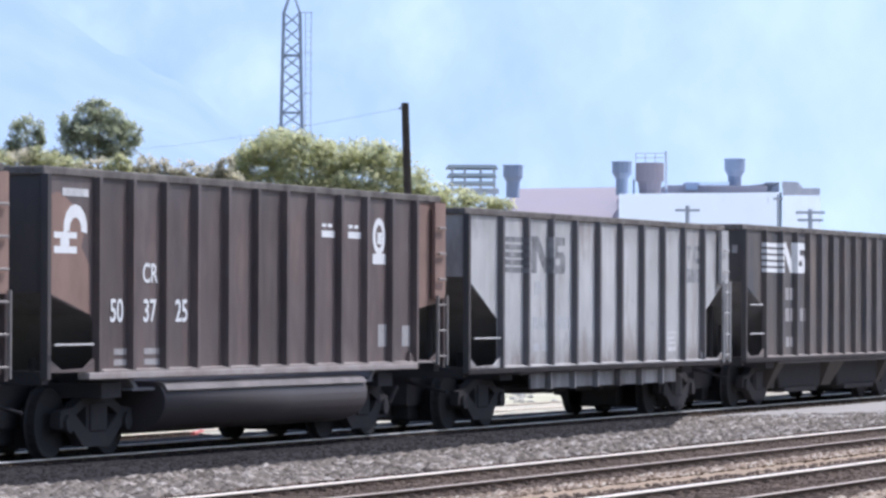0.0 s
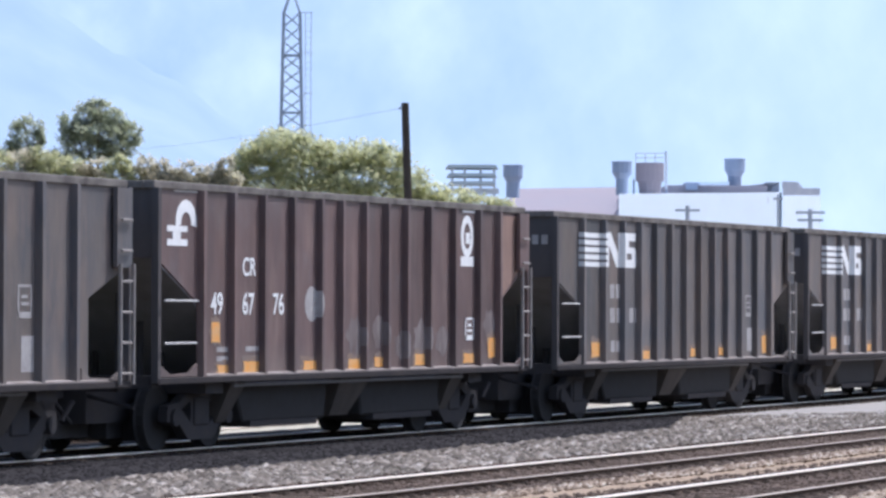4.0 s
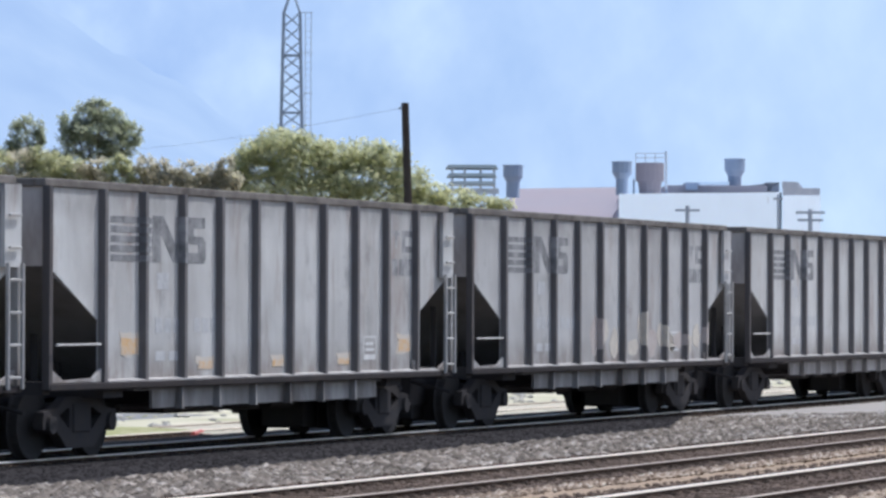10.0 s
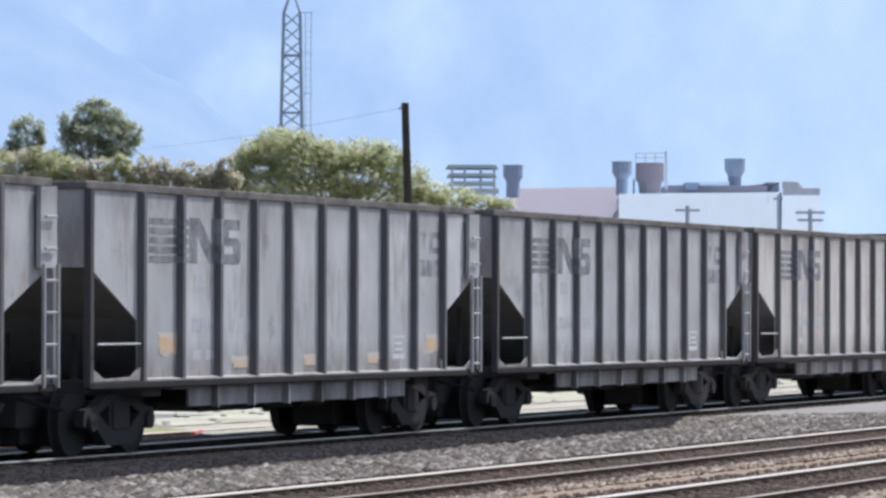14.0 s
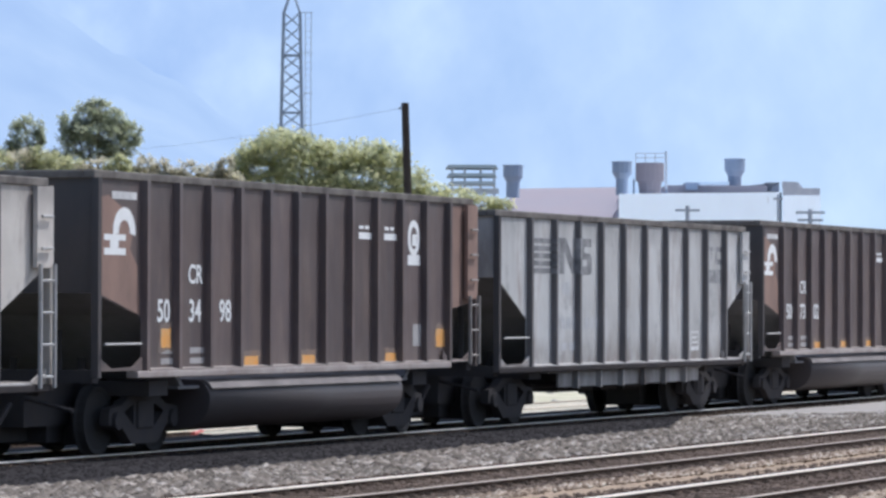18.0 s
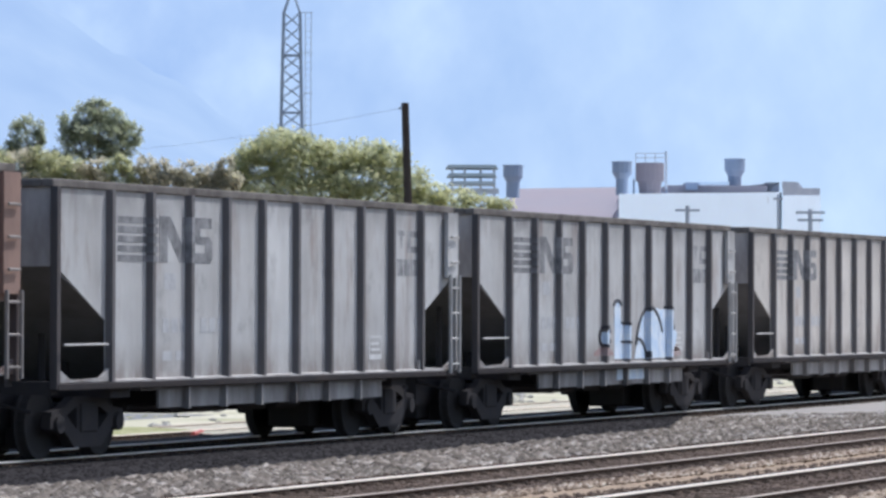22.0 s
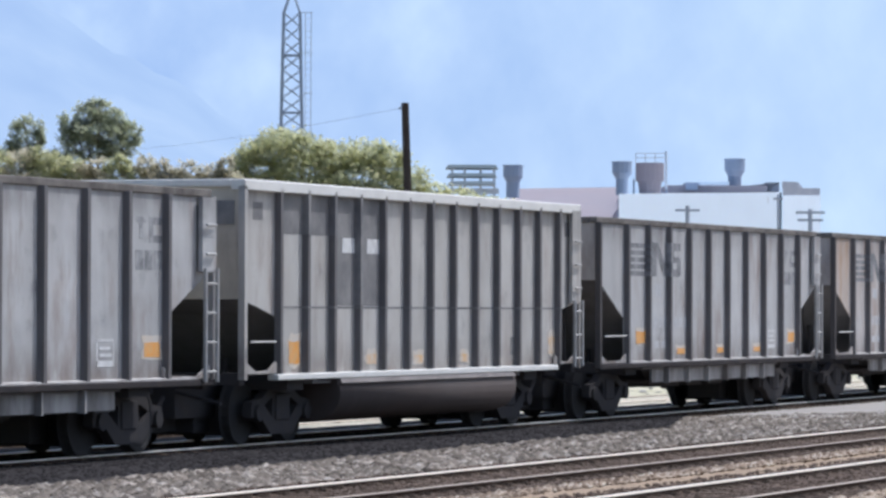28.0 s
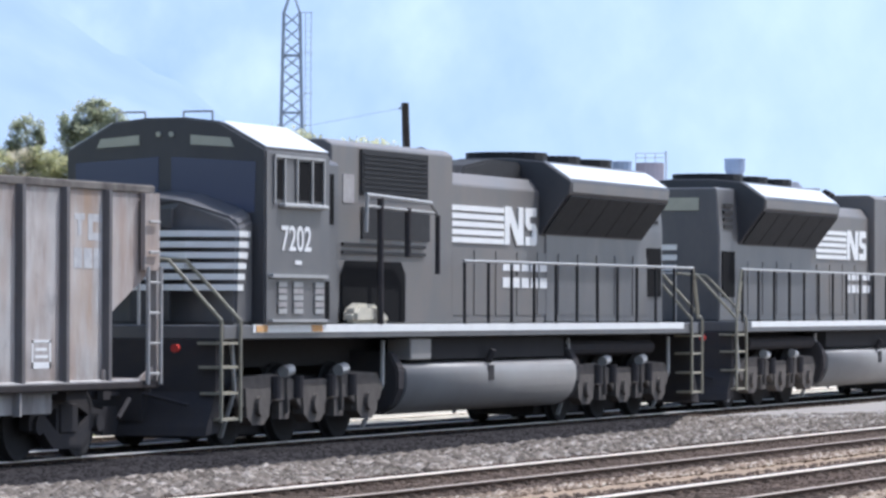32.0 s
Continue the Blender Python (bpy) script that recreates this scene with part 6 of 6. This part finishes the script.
    col = b.inputs["Base Color"].links[0].from_socket
    tr = n.new("ShaderNodeBsdfTranslucent")
    mx = n.new("ShaderNodeMixShader")
    mx.inputs[0].default_value = 0.7
    l.new(col, tr.inputs["Color"])
    l.new(b.outputs[0], mx.inputs[1])
    l.new(tr.outputs[0], mx.inputs[2])
    # fine gaps in each spray; the backdrop shows through to stand in for haze
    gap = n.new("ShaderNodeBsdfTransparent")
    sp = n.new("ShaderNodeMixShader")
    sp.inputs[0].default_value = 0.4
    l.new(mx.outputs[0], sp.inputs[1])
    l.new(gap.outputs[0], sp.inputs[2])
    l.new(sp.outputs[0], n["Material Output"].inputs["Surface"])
    return m


# leaf tones are lightened well past real leaves to paint distance haze
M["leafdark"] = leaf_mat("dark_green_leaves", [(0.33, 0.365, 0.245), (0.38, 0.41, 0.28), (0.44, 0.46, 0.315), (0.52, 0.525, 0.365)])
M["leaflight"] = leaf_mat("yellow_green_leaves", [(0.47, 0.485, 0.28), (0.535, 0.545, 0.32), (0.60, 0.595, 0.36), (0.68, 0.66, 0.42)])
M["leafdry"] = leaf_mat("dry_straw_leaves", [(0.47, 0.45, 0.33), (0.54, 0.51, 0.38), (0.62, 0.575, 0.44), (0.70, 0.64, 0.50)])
M["bark"] = material("grey_brown_bark", (0.12, 0.095, 0.075), 0.9, 0, (0.07, 0.055, 0.045), 0.6, 4, 0.5, 30, 0.7)


def tree(name, label, mat, clumps, trunk_x, base_z, leaves, leaf, seed, trunk_r=0.2):
    """clumps: (x, z, rx, rz) lobes of the crown as seen from the road; each gets depth, gaps and ragged leaves."""
    rng = np.random.default_rng(seed)
    tr = thing(name, label, "tree", "trees behind the line")
    bm = bmesh.new()
    topz = max(c[1] for c in clumps)
    rod(bm, (trunk_x, 0, 0), (trunk_x + 0.1, 0, topz * 0.55), trunk_r, 8, trunk_r * 0.6)
    part("trunk", bm, M["bark"], tr)
    for c in clumps:
        bm = bmesh.new()
        y = float(rng.uniform(-0.5, 0.5)) * c[2]
        start = max(topz * 0.3, min(topz * 0.55, c[1] - 1.2))
        rod(bm, (trunk_x + 0.06, 0, start), (c[0], y, c[1]), trunk_r * 0.5, 6, 0.03)
        for k in range(5):
            d = rng.normal(size=3)
            d /= np.linalg.norm(d)
            rod(bm, (c[0], y, c[1] - 0.2), (c[0] + d[0] * c[2] * 0.9, y + d[1] * c[2] * 0.9, c[1] + d[2] * c[3] * 0.9), 0.035, 4, 0.012)
        part("limb", bm, M["bark"], tr)
    area = [c[2] * c[3] for c in clumps]
    for c, ar in zip(clumps, area):
        n = int(0.75 * leaves * ar / sum(area))
        # tufts on the lobe, leaves on the tufts
        m = max(12, n // 30)
        d = rng.normal(size=(m, 3))
        d /= np.linalg.norm(d, axis=1)[:, None]
        tuft = d * rng.uniform(0.7, 1.0, (m, 1)) * np.array((c[2], c[2] * 0.9, c[3])) + np.array((c[0], 0, c[1]))
        which = rng.integers(0, m, n)
        pos = tuft[which] + rng.normal(size=(n, 3)) * np.array((c[2], c[2], c[3])) * 0.2
        nrm = rng.normal(size=(n, 3)) * 0.7 + np.array((0.55, 0.3, 1.0))
        nrm /= np.linalg.norm(nrm, axis=1)[:, None]
        t1 = np.cross(nrm, rng.normal(size=(n, 3)))
        t1 /= np.linalg.norm(t1, axis=1)[:, None]
        t2 = np.cross(nrm, t1)
        s = (leaf * rng.uniform(0.5, 1.3, n))[:, None]
        quads = np.stack((pos - t1 * s, pos - t2 * s * 0.55, pos + t1 * s, pos + t2 * s * 0.55), 1)
        me = bpy.data.meshes.new("crown")
        me.from_pydata(quads.reshape(-1, 3).tolist(), [], (np.arange(4)[None] + 4 * np.arange(n)[:, None]).tolist())
        me.materials.append(mat)
        part("crown", me, None, tr)
    return tr


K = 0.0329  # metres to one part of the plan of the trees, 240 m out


def lobes(rows):
    return [((x - 784) * K, 1.86 + (565 - y) * K - FAR_Z, rx * K, rz * K) for x, y, rx, rz in rows]


def plant(name, label, mat, rows, leaves, leaf, seed, r=0.2, dist=240.0):
    cl = lobes(rows)
    cx = sum(c[0] for c in cl) / len(cl)
    t = tree(name, label, mat, [(c[0] - cx, c[1], c[2], c[3]) for c in cl], 0.0, 0.0, leaves, leaf, seed, r)
    k = dist / 240.0
    t.matrix_basis = far_pose(dist, cx * k, FAR_Z) @ Matrix.Diagonal((k, k, k, 1))
    return t


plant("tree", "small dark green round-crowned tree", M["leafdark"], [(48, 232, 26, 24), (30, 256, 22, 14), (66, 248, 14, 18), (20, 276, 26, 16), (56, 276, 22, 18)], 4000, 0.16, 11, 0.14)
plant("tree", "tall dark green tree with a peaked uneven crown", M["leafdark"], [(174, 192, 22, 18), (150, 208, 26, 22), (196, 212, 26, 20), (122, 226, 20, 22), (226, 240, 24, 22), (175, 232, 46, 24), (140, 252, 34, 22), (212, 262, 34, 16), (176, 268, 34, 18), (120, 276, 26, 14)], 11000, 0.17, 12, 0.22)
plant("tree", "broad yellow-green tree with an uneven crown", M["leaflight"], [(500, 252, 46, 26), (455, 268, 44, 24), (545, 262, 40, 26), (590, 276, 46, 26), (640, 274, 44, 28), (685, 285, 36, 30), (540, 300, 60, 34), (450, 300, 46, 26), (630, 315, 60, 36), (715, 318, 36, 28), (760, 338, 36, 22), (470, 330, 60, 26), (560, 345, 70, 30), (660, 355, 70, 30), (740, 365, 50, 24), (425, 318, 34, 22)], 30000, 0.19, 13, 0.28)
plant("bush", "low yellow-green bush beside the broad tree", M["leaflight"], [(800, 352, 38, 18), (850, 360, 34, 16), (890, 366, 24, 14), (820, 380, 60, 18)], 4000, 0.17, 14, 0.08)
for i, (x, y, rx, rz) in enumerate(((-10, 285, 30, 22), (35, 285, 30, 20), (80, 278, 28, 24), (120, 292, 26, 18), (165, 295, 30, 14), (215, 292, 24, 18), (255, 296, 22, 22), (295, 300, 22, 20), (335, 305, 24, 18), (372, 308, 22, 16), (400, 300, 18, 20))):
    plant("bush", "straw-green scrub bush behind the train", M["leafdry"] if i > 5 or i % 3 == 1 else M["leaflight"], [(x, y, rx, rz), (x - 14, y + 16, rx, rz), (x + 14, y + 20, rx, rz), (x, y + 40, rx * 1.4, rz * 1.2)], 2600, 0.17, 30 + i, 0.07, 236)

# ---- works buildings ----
# colours of the works are paled and blued to paint distance haze
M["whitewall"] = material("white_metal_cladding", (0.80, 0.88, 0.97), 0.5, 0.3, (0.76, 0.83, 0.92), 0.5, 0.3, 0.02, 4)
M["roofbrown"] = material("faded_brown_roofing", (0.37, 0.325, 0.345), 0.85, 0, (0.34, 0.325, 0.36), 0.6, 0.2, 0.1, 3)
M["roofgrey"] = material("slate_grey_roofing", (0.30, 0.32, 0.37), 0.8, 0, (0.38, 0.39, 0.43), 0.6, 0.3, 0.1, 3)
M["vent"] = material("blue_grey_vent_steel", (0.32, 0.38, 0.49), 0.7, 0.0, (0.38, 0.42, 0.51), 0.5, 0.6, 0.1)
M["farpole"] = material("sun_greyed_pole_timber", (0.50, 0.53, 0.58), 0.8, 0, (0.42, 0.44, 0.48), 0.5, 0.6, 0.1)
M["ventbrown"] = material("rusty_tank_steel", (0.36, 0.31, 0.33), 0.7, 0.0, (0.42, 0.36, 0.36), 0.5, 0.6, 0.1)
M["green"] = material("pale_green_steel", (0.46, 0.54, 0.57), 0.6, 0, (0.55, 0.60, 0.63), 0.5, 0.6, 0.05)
B = 0.0548  # metres to one part of the plan at 400 m


def bx(x):
    return (x - 784) * B


def bz(x, y):
    return 1.86 + (566 + (x - 784) * 0.0035 - y) * B - FAR_Z


def works():
    hall = thing("factory_hall", "white metal-clad factory hall with dark roof monitors", "factory")
    eye = 1.86 - FAR_Z

    def corner(bm, x, deep, y=None):
        k = (400 + deep) / 400
        return bm.verts.new((bx(x) * k, deep, 0.0 if y is None else eye + (bz(x, y) - eye) * k))

    def hull(rows, foot=None):
        """Upright walls over a ring of corners (x, depth, height)."""
        bm = bmesh.new()
        lo = [corner(bm, x, d, foot) for x, d, y in rows]
        hi = [corner(bm, x, d, y) for x, d, y in rows]
        n = len(rows)
        for i in range(n):
            bm.faces.new((lo[i], lo[(i + 1) % n], hi[(i + 1) % n], hi[i]))
        bm.faces.new(hi)
        return bm
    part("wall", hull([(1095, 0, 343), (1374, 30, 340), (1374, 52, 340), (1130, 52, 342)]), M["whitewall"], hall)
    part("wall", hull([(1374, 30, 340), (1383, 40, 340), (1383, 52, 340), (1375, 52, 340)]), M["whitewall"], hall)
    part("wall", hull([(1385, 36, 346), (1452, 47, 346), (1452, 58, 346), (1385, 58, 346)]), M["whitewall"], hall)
    # the roofs stand back from the front
    k = 434 / 400
    back = Matrix.Translation((0, 34, eye * (1 - k))) @ Matrix.Diagonal((k, 1, k, 1))
    bm = bmesh.new()
    prism(bm, [(bx(1190), bz(1190, 341)), (bx(1360), bz(1360, 341)), (bx(1360), bz(1360, 321)), (bx(1383), bz(1383, 321)), (bx(1383), bz(1383, 341))][::-1], 3, 13.5)
    part("roof", bm, M["roofgrey"], hall, "", back)
    part("roof", hull([(1385, 36.3, 333), (1451, 47.2, 333), (1451, 58, 333), (1385, 58, 333)], 345.8), M["roofgrey"], hall)
    part("roof_hatch", hull([(1384, 37, 321), (1412, 41.6, 322), (1420, 58, 331), (1384, 58, 321)], 334), M["roofgrey"], hall)
    bm = bmesh.new()
    box(bm, bx(1180), bx(1360), 2, 12, bz(1200, 343), bz(1270, 327))
    part("roof_monitor", bm, M["roofbrown"], hall, "brown strip of roof monitor", back)
    bm = bmesh.new()
    box(bm, bx(1215), bx(1236), 1.5, 8, bz(1225, 335), bz(1225, 322))
    part("roof_hatch", bm, M["vent"], hall, "", back)
    bm = bmesh.new()
    box(bm, bx(1238), bx(1292), 1.4, 6, bz(1265, 327), bz(1265, 321))
    part("skylight", bm, M["whitewall"], hall, "", back)
    for x0, x1, y0, y1 in ((1337, 1360, 348, 360), (1330, 1352, 372, 382)):
        bm = bmesh.new()
        d0, d1 = (30 * (x - 1095) / 279 - 0.12 for x in (x0, x1))
        v = [corner(bm, x0, d0, y1), corner(bm, x1, d1, y1), corner(bm, x1, d1, y0), corner(bm, x0, d0, y0)]
        f = bm.faces.new(v)
        e = bmesh.ops.extrude_face_region(bm, geom=[f])["geom"]
        bmesh.ops.translate(bm, verts=[q for q in e if isinstance(q, bmesh.types.BMVert)], vec=(0.05, 0.2, 0))
        bmesh.ops.recalc_face_normals(bm, faces=bm.faces)
        part("window", bm, M["palesteel"], hall)
    # panel seams of the cladding
    for i in range(11):
        x = 1118 + 23 * i
        d = 30 * (x - 1095) / 279
        q = (400 + d) / 400
        bm = bmesh.new()
        box(bm, bx(x) * q, bx(x) * q + 0.06, d - 0.06, d + 0.05, 0, eye + (bz(x, 343.5) - eye) * q)
        part("cladding_rib", bm, M["whitewall"], hall)
    hall.matrix_basis = far_pose(400, 0, FAR_Z)
    shed = thing("long_shed", "long shed, brown pitched roof paled for haze", "shed")
    bm = bmesh.new()
    def shed_corner(x, deep, y):
        k = (404 + deep) / 400
        return bm.verts.new((bx(x) * k, deep, eye + (bz(x, y) - eye) * k))
    v = [shed_corner(890, 4, 392), shed_corner(1055, 4, 400), shed_corner(1096, 18, 331), shed_corner(905, 18, 334), shed_corner(1130, 4.5, 400)]
    bm.faces.new((v[0], v[1], v[2], v[3]))
    bm.faces.new((v[1], v[4], v[2]))
    part("roof", bm, M["roofbrown"], shed)
    bm = bmesh.new()
    box(bm, bx(890) * 1.02, bx(1090) * 1.02, 4.4, 18, 0, bz(900, 393))
    part("wall", bm, M["roofgrey"], shed)
    shed.matrix_basis = far_pose(404, 0, FAR_Z)

    def vent(x, y0, yneck, y1, w, neck, label, mat, dist_y, low=1):
        vt = thing("roof_vent", label, "roof vent", "vents on the works roof")
        bm = bmesh.new()
        c = bx(x)
        rod(bm, (c, dist_y, bz(x, y1)), (c, dist_y, bz(x, yneck)), neck * B / 2, 14)
        part("flue", bm, mat, vt)
        bm = bmesh.new()
        rod(bm, (c, dist_y, bz(x, yneck + 4)), (c, dist_y, bz(x, y0 + 20)), neck * B / 2, 14, w * B / 2)
        rod(bm, (c, dist_y, bz(x, y0 + 20)), (c, dist_y, bz(x, y0)), w * B / 2, 14)
        part("hood", bm, mat, vt)
        bm = bmesh.new()
        rod(bm, (c, dist_y, bz(x, y0 + 2)), (c, dist_y, bz(x, y0)), w * B / 2 + 0.06, 14)
        part("rim", bm, M["vent"], vt)
        k = (400 + dist_y) / 400
        vt.matrix_basis = Matrix.Translation(Vector((0, 0, (1.86 - FAR_Z) * (1 - k)))) @ far_pose(400, 0, FAR_Z) @ Matrix.Translation((0, dist_y - dist_y * k, 0)) @ Matrix.Diagonal((k, k, k, 1))
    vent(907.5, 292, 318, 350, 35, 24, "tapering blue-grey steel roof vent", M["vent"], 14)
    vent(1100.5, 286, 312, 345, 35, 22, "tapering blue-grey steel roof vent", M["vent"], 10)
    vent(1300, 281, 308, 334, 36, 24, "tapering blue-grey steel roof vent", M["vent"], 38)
    tk = thing("roof_tank", "rusty tank on legs with a railed top", "tank")
    bm = bmesh.new()
    rod(bm, (bx(1157), 8, bz(1157, 316)), (bx(1157), 8, bz(1157, 283)), 26 * B, 18)
    part("tank_shell", bm, M["ventbrown"], tk)
    bm = bmesh.new()
    rod(bm, (bx(1157), 8, bz(1157, 346)), (bx(1157), 8, bz(1157, 316)), 17 * B, 14, 22 * B)
    part("cone", bm, M["ventbrown"], tk)
    for x in (1128, 1139, 1176, 1187):
        bm = bmesh.new()
        rod(bm, (bx(x), 8, bz(x, 346)), (bx(x), 8, bz(x, 312)), 0.09, 6)
        part("leg", bm, M["vent"], tk)
    for z in (266, 274):
        bm = bmesh.new()
        rod(bm, (bx(1131), 7, bz(1131, z)), (bx(1184), 7, bz(1184, z)), 0.05, 5)
        part("railing", bm, M["palesteel"], tk)
    for x in (1131, 1148, 1166, 1184):
        bm = bmesh.new()
        rod(bm, (bx(x), 7, bz(x, 283)), (bx(x), 7, bz(x, 265)), 0.045, 5)
        part("rail_post", bm, M["palesteel"], tk)
    bm = bmesh.new()
    rod(bm, (bx(1186), 7.5, bz(1186, 330)), (bx(1186), 7.5, bz(1186, 262)), 0.12, 6)
    part("mast", bm, M["palesteel"], tk)
    tk.matrix_basis = Matrix.Translation((0, 0, 1.86)) @ Matrix.Diagonal((1.025, 1.025, 1.025, 1)) @ Matrix.Translation((0, 0, -1.86)) @ far_pose(400, 0, FAR_Z)
    # louvred steel frame
    fr = thing("louvred_frame", "pale green steel frame with three level louvres", "steel frame")
    for y, w in ((297, 46), (312, 44), (326, 42)):
        bm = bmesh.new()
        prism(bm, [(bx(834 - w), bz(834, y + 3)), (bx(834 - w + 5), bz(834, y - 3)), (bx(834 + w - 5), bz(834, y - 3)), (bx(834 + w), bz(834, y + 3))], 0, 5)
        part("louvre", bm, M["green"], fr)
    for x in (798, 820, 848, 872):
        bm = bmesh.new()
        box(bm, bx(x), bx(x) + 0.2, 0.5, 0.7, 0, bz(x, 297))
        box(bm, bx(x), bx(x) + 0.2, 4.3, 4.5, 0, bz(x, 297))
        part("post", bm, M["palesteel"], fr)
    bm = bmesh.new()
    box(bm, bx(786), bx(882), 0.9, 1.1, bz(834, 345), bz(834, 335))
    part("panel", bm, M["palesteel"], fr)
    fr.matrix_basis = far_pose(396, 0, FAR_Z)
    # poles with cross arms before the hall
    for x, top, arms in ((1208, 368, ((376, 21),)), (1365, 348, ((356, 8),)), (1421, 374, ((380, 25), (393, 22)))):
        up = thing("utility_pole", "utility pole with cross arms, paled for haze", "utility pole")
        bm = bmesh.new()
        rod(bm, (bx(x), 0, 0), (bx(x), 0, bz(x, top)), 0.2 if x != 1365 else 0.12, 8)
        part("shaft", bm, M["farpole"], up)
        for y, w in arms:
            bm = bmesh.new()
            box(bm, bx(x - w), bx(x + w), -0.2, 0.0, bz(x, y + 2), bz(x, y - 2))
            part("cross_arm", bm, M["farpole"], up)
        up.matrix_basis = far_pose(392, 0, FAR_Z)


works()


# ---- hazy mountainside ----
def haze_material(name, tones, scale):
    m = bpy.data.materials.new(name)
    m.use_nodes = True
    n, l = m.node_tree.nodes, m.node_tree.links
    co = n.new("ShaderNodeTexCoord")
    mp = n.new("ShaderNodeMapping")
    mp.inputs["Scale"].default_value = (scale, scale, scale * 0.7)
    mp.inputs["Rotation"].default_value = (0, 0.6, 0)
    no = n.new("ShaderNodeTexNoise")
    no.inputs["Scale"].default_value = 1.0
    no.inputs["Detail"].default_value = 8
    no.inputs["Roughness"].default_value = 0.52
    r = n.new("ShaderNodeValToRGB")
    e = r.color_ramp.elements
    e[0].position, e[1].position = 0.3, 0.72
    e[0].color, e[1].color = (*tones[0], 1), (*tones[2], 1)
    k = e.new(0.5)
    k.color = (*tones[1], 1)
    l.new(co.outputs["Object"], mp.inputs["Vector"])
    l.new(mp.outputs["Vector"], no.inputs["Vector"])
    l.new(no.outputs["Fac"], r.inputs["Fac"])
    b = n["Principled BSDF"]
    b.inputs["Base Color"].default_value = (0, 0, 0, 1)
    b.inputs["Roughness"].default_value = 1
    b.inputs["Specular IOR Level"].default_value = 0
    # paler towards the right: haze lit by the sun, painted into the emission
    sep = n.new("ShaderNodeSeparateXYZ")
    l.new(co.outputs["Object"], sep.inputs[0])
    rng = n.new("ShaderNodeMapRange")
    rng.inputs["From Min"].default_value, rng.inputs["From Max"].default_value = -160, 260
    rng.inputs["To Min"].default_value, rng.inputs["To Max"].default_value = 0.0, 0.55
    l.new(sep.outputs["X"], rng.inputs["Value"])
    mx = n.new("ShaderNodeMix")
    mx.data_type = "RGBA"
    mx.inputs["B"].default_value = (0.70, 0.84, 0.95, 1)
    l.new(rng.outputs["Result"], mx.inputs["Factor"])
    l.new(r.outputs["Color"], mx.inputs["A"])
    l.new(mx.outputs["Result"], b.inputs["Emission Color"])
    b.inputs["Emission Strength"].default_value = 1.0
    return m


def ridge(name, label, dist, mat, crest, x0, x1, n=60):
    bm = bmesh.new()
    rows = []
    for i in range(n + 1):
        x = x0 + (x1 - x0) * i / n
        h = crest(x)
        rows.append([bm.verts.new((x, y + abs(x) * 0.06, z)) for y, z in ((0, -20), (60, h * 0.35), (140, h * 0.7), (240, h), (500, h - 60))])
    for a, b in zip(rows, rows[1:]):
        for j in range(4):
            bm.faces.new((a[j], b[j], b[j + 1], a[j + 1]))
    me = mesh_of(name, bm, mat)
    for p in me.polygons:
        p.use_smooth = True
    ob = tagged(new(name, me), label, "mountain", "", "structure")
    ob.matrix_basis = far_pose(dist, 0, 0)
    return ob


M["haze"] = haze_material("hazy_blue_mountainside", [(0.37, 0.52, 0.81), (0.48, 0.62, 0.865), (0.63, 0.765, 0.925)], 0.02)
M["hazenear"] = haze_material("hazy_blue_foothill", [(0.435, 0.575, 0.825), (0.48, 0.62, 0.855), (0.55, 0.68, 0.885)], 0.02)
ridge("backdrop_mountain", "mountainside, blue haze painted as glow", 1700, M["haze"], lambda x: 420 + 60 * math.sin(x * 0.004) + 18 * math.sin(x * 0.021), -1500, 1500)
ridge("backdrop_foothill", "nearer foothill, blue haze painted as glow", 1300, M["hazenear"], lambda x: max(2.0, 112 - (x + 138) * 0.60 + 1.5 * math.sin(x * 0.11) + 1.0 * math.sin(x * 0.31)), -420, 60)


def motions():
    knots = [(0, 0), (2.5, 26.886), (5, 54.294), (7.5, 81.767), (10, 109.8), (13, 143.9), (16, 178.214), (18, 201.436), (20, 224.856), (22.5, 254.581), (25, 284.636), (28, 320.972), (30, 345.195), (32, 369.772)]
    kt, kv = [k[0] for k in knots], [k[1] for k in knots]
    slope = np.gradient(kv, kt)

    def gone(t):
        i = min(max(int(np.searchsorted(kt, t)) - 1, 0), len(kt) - 2)
        h = kt[i + 1] - kt[i]
        u = (t - kt[i]) / h
        return (2 * u ** 3 - 3 * u ** 2 + 1) * kv[i] + (u ** 3 - 2 * u ** 2 + u) * h * slope[i] + (3 * u ** 2 - 2 * u ** 3) * kv[i + 1] + (u ** 3 - u ** 2) * h * slope[i + 1]
    for ob, u in TRAIN:
        back = ob is loco2
        turn = pose(22.6, 0, 0, 0, 0, 180) if back else Matrix()
        walk(ob, [(float(t), on_line(u - gone(t)) @ turn) for t in range(33)])
        # wheels roll while the car passes
        for truck in ob.children:
            if not truck.name.startswith("truck"):
                continue
            for w in truck.children:
                if not w.name.startswith("wheelset"):
                    continue
                r = w.location.z
                away = u + (22.6 - truck.location.x - w.location.x if back else truck.location.x + w.location.x)
                here = [f for f in range(961) if 34 < away - gone(f / 30) < 106]
                if not here:
                    continue
                sign = 1 if back else -1
                home = w.location.copy()
                rows = []
                if here[0] > 0:
                    rows.append((0.0, pose(*home)))
                a0 = gone(here[0] / 30)
                for f in here:
                    rows.append((f / 30, pose(*home, 0, sign * math.degrees((gone(f / 30) - a0) / r), 0)))
                if here[-1] < 960:
                    rows.append((32.0, rows[-1][1]))
                walk(w, rows)


motions()
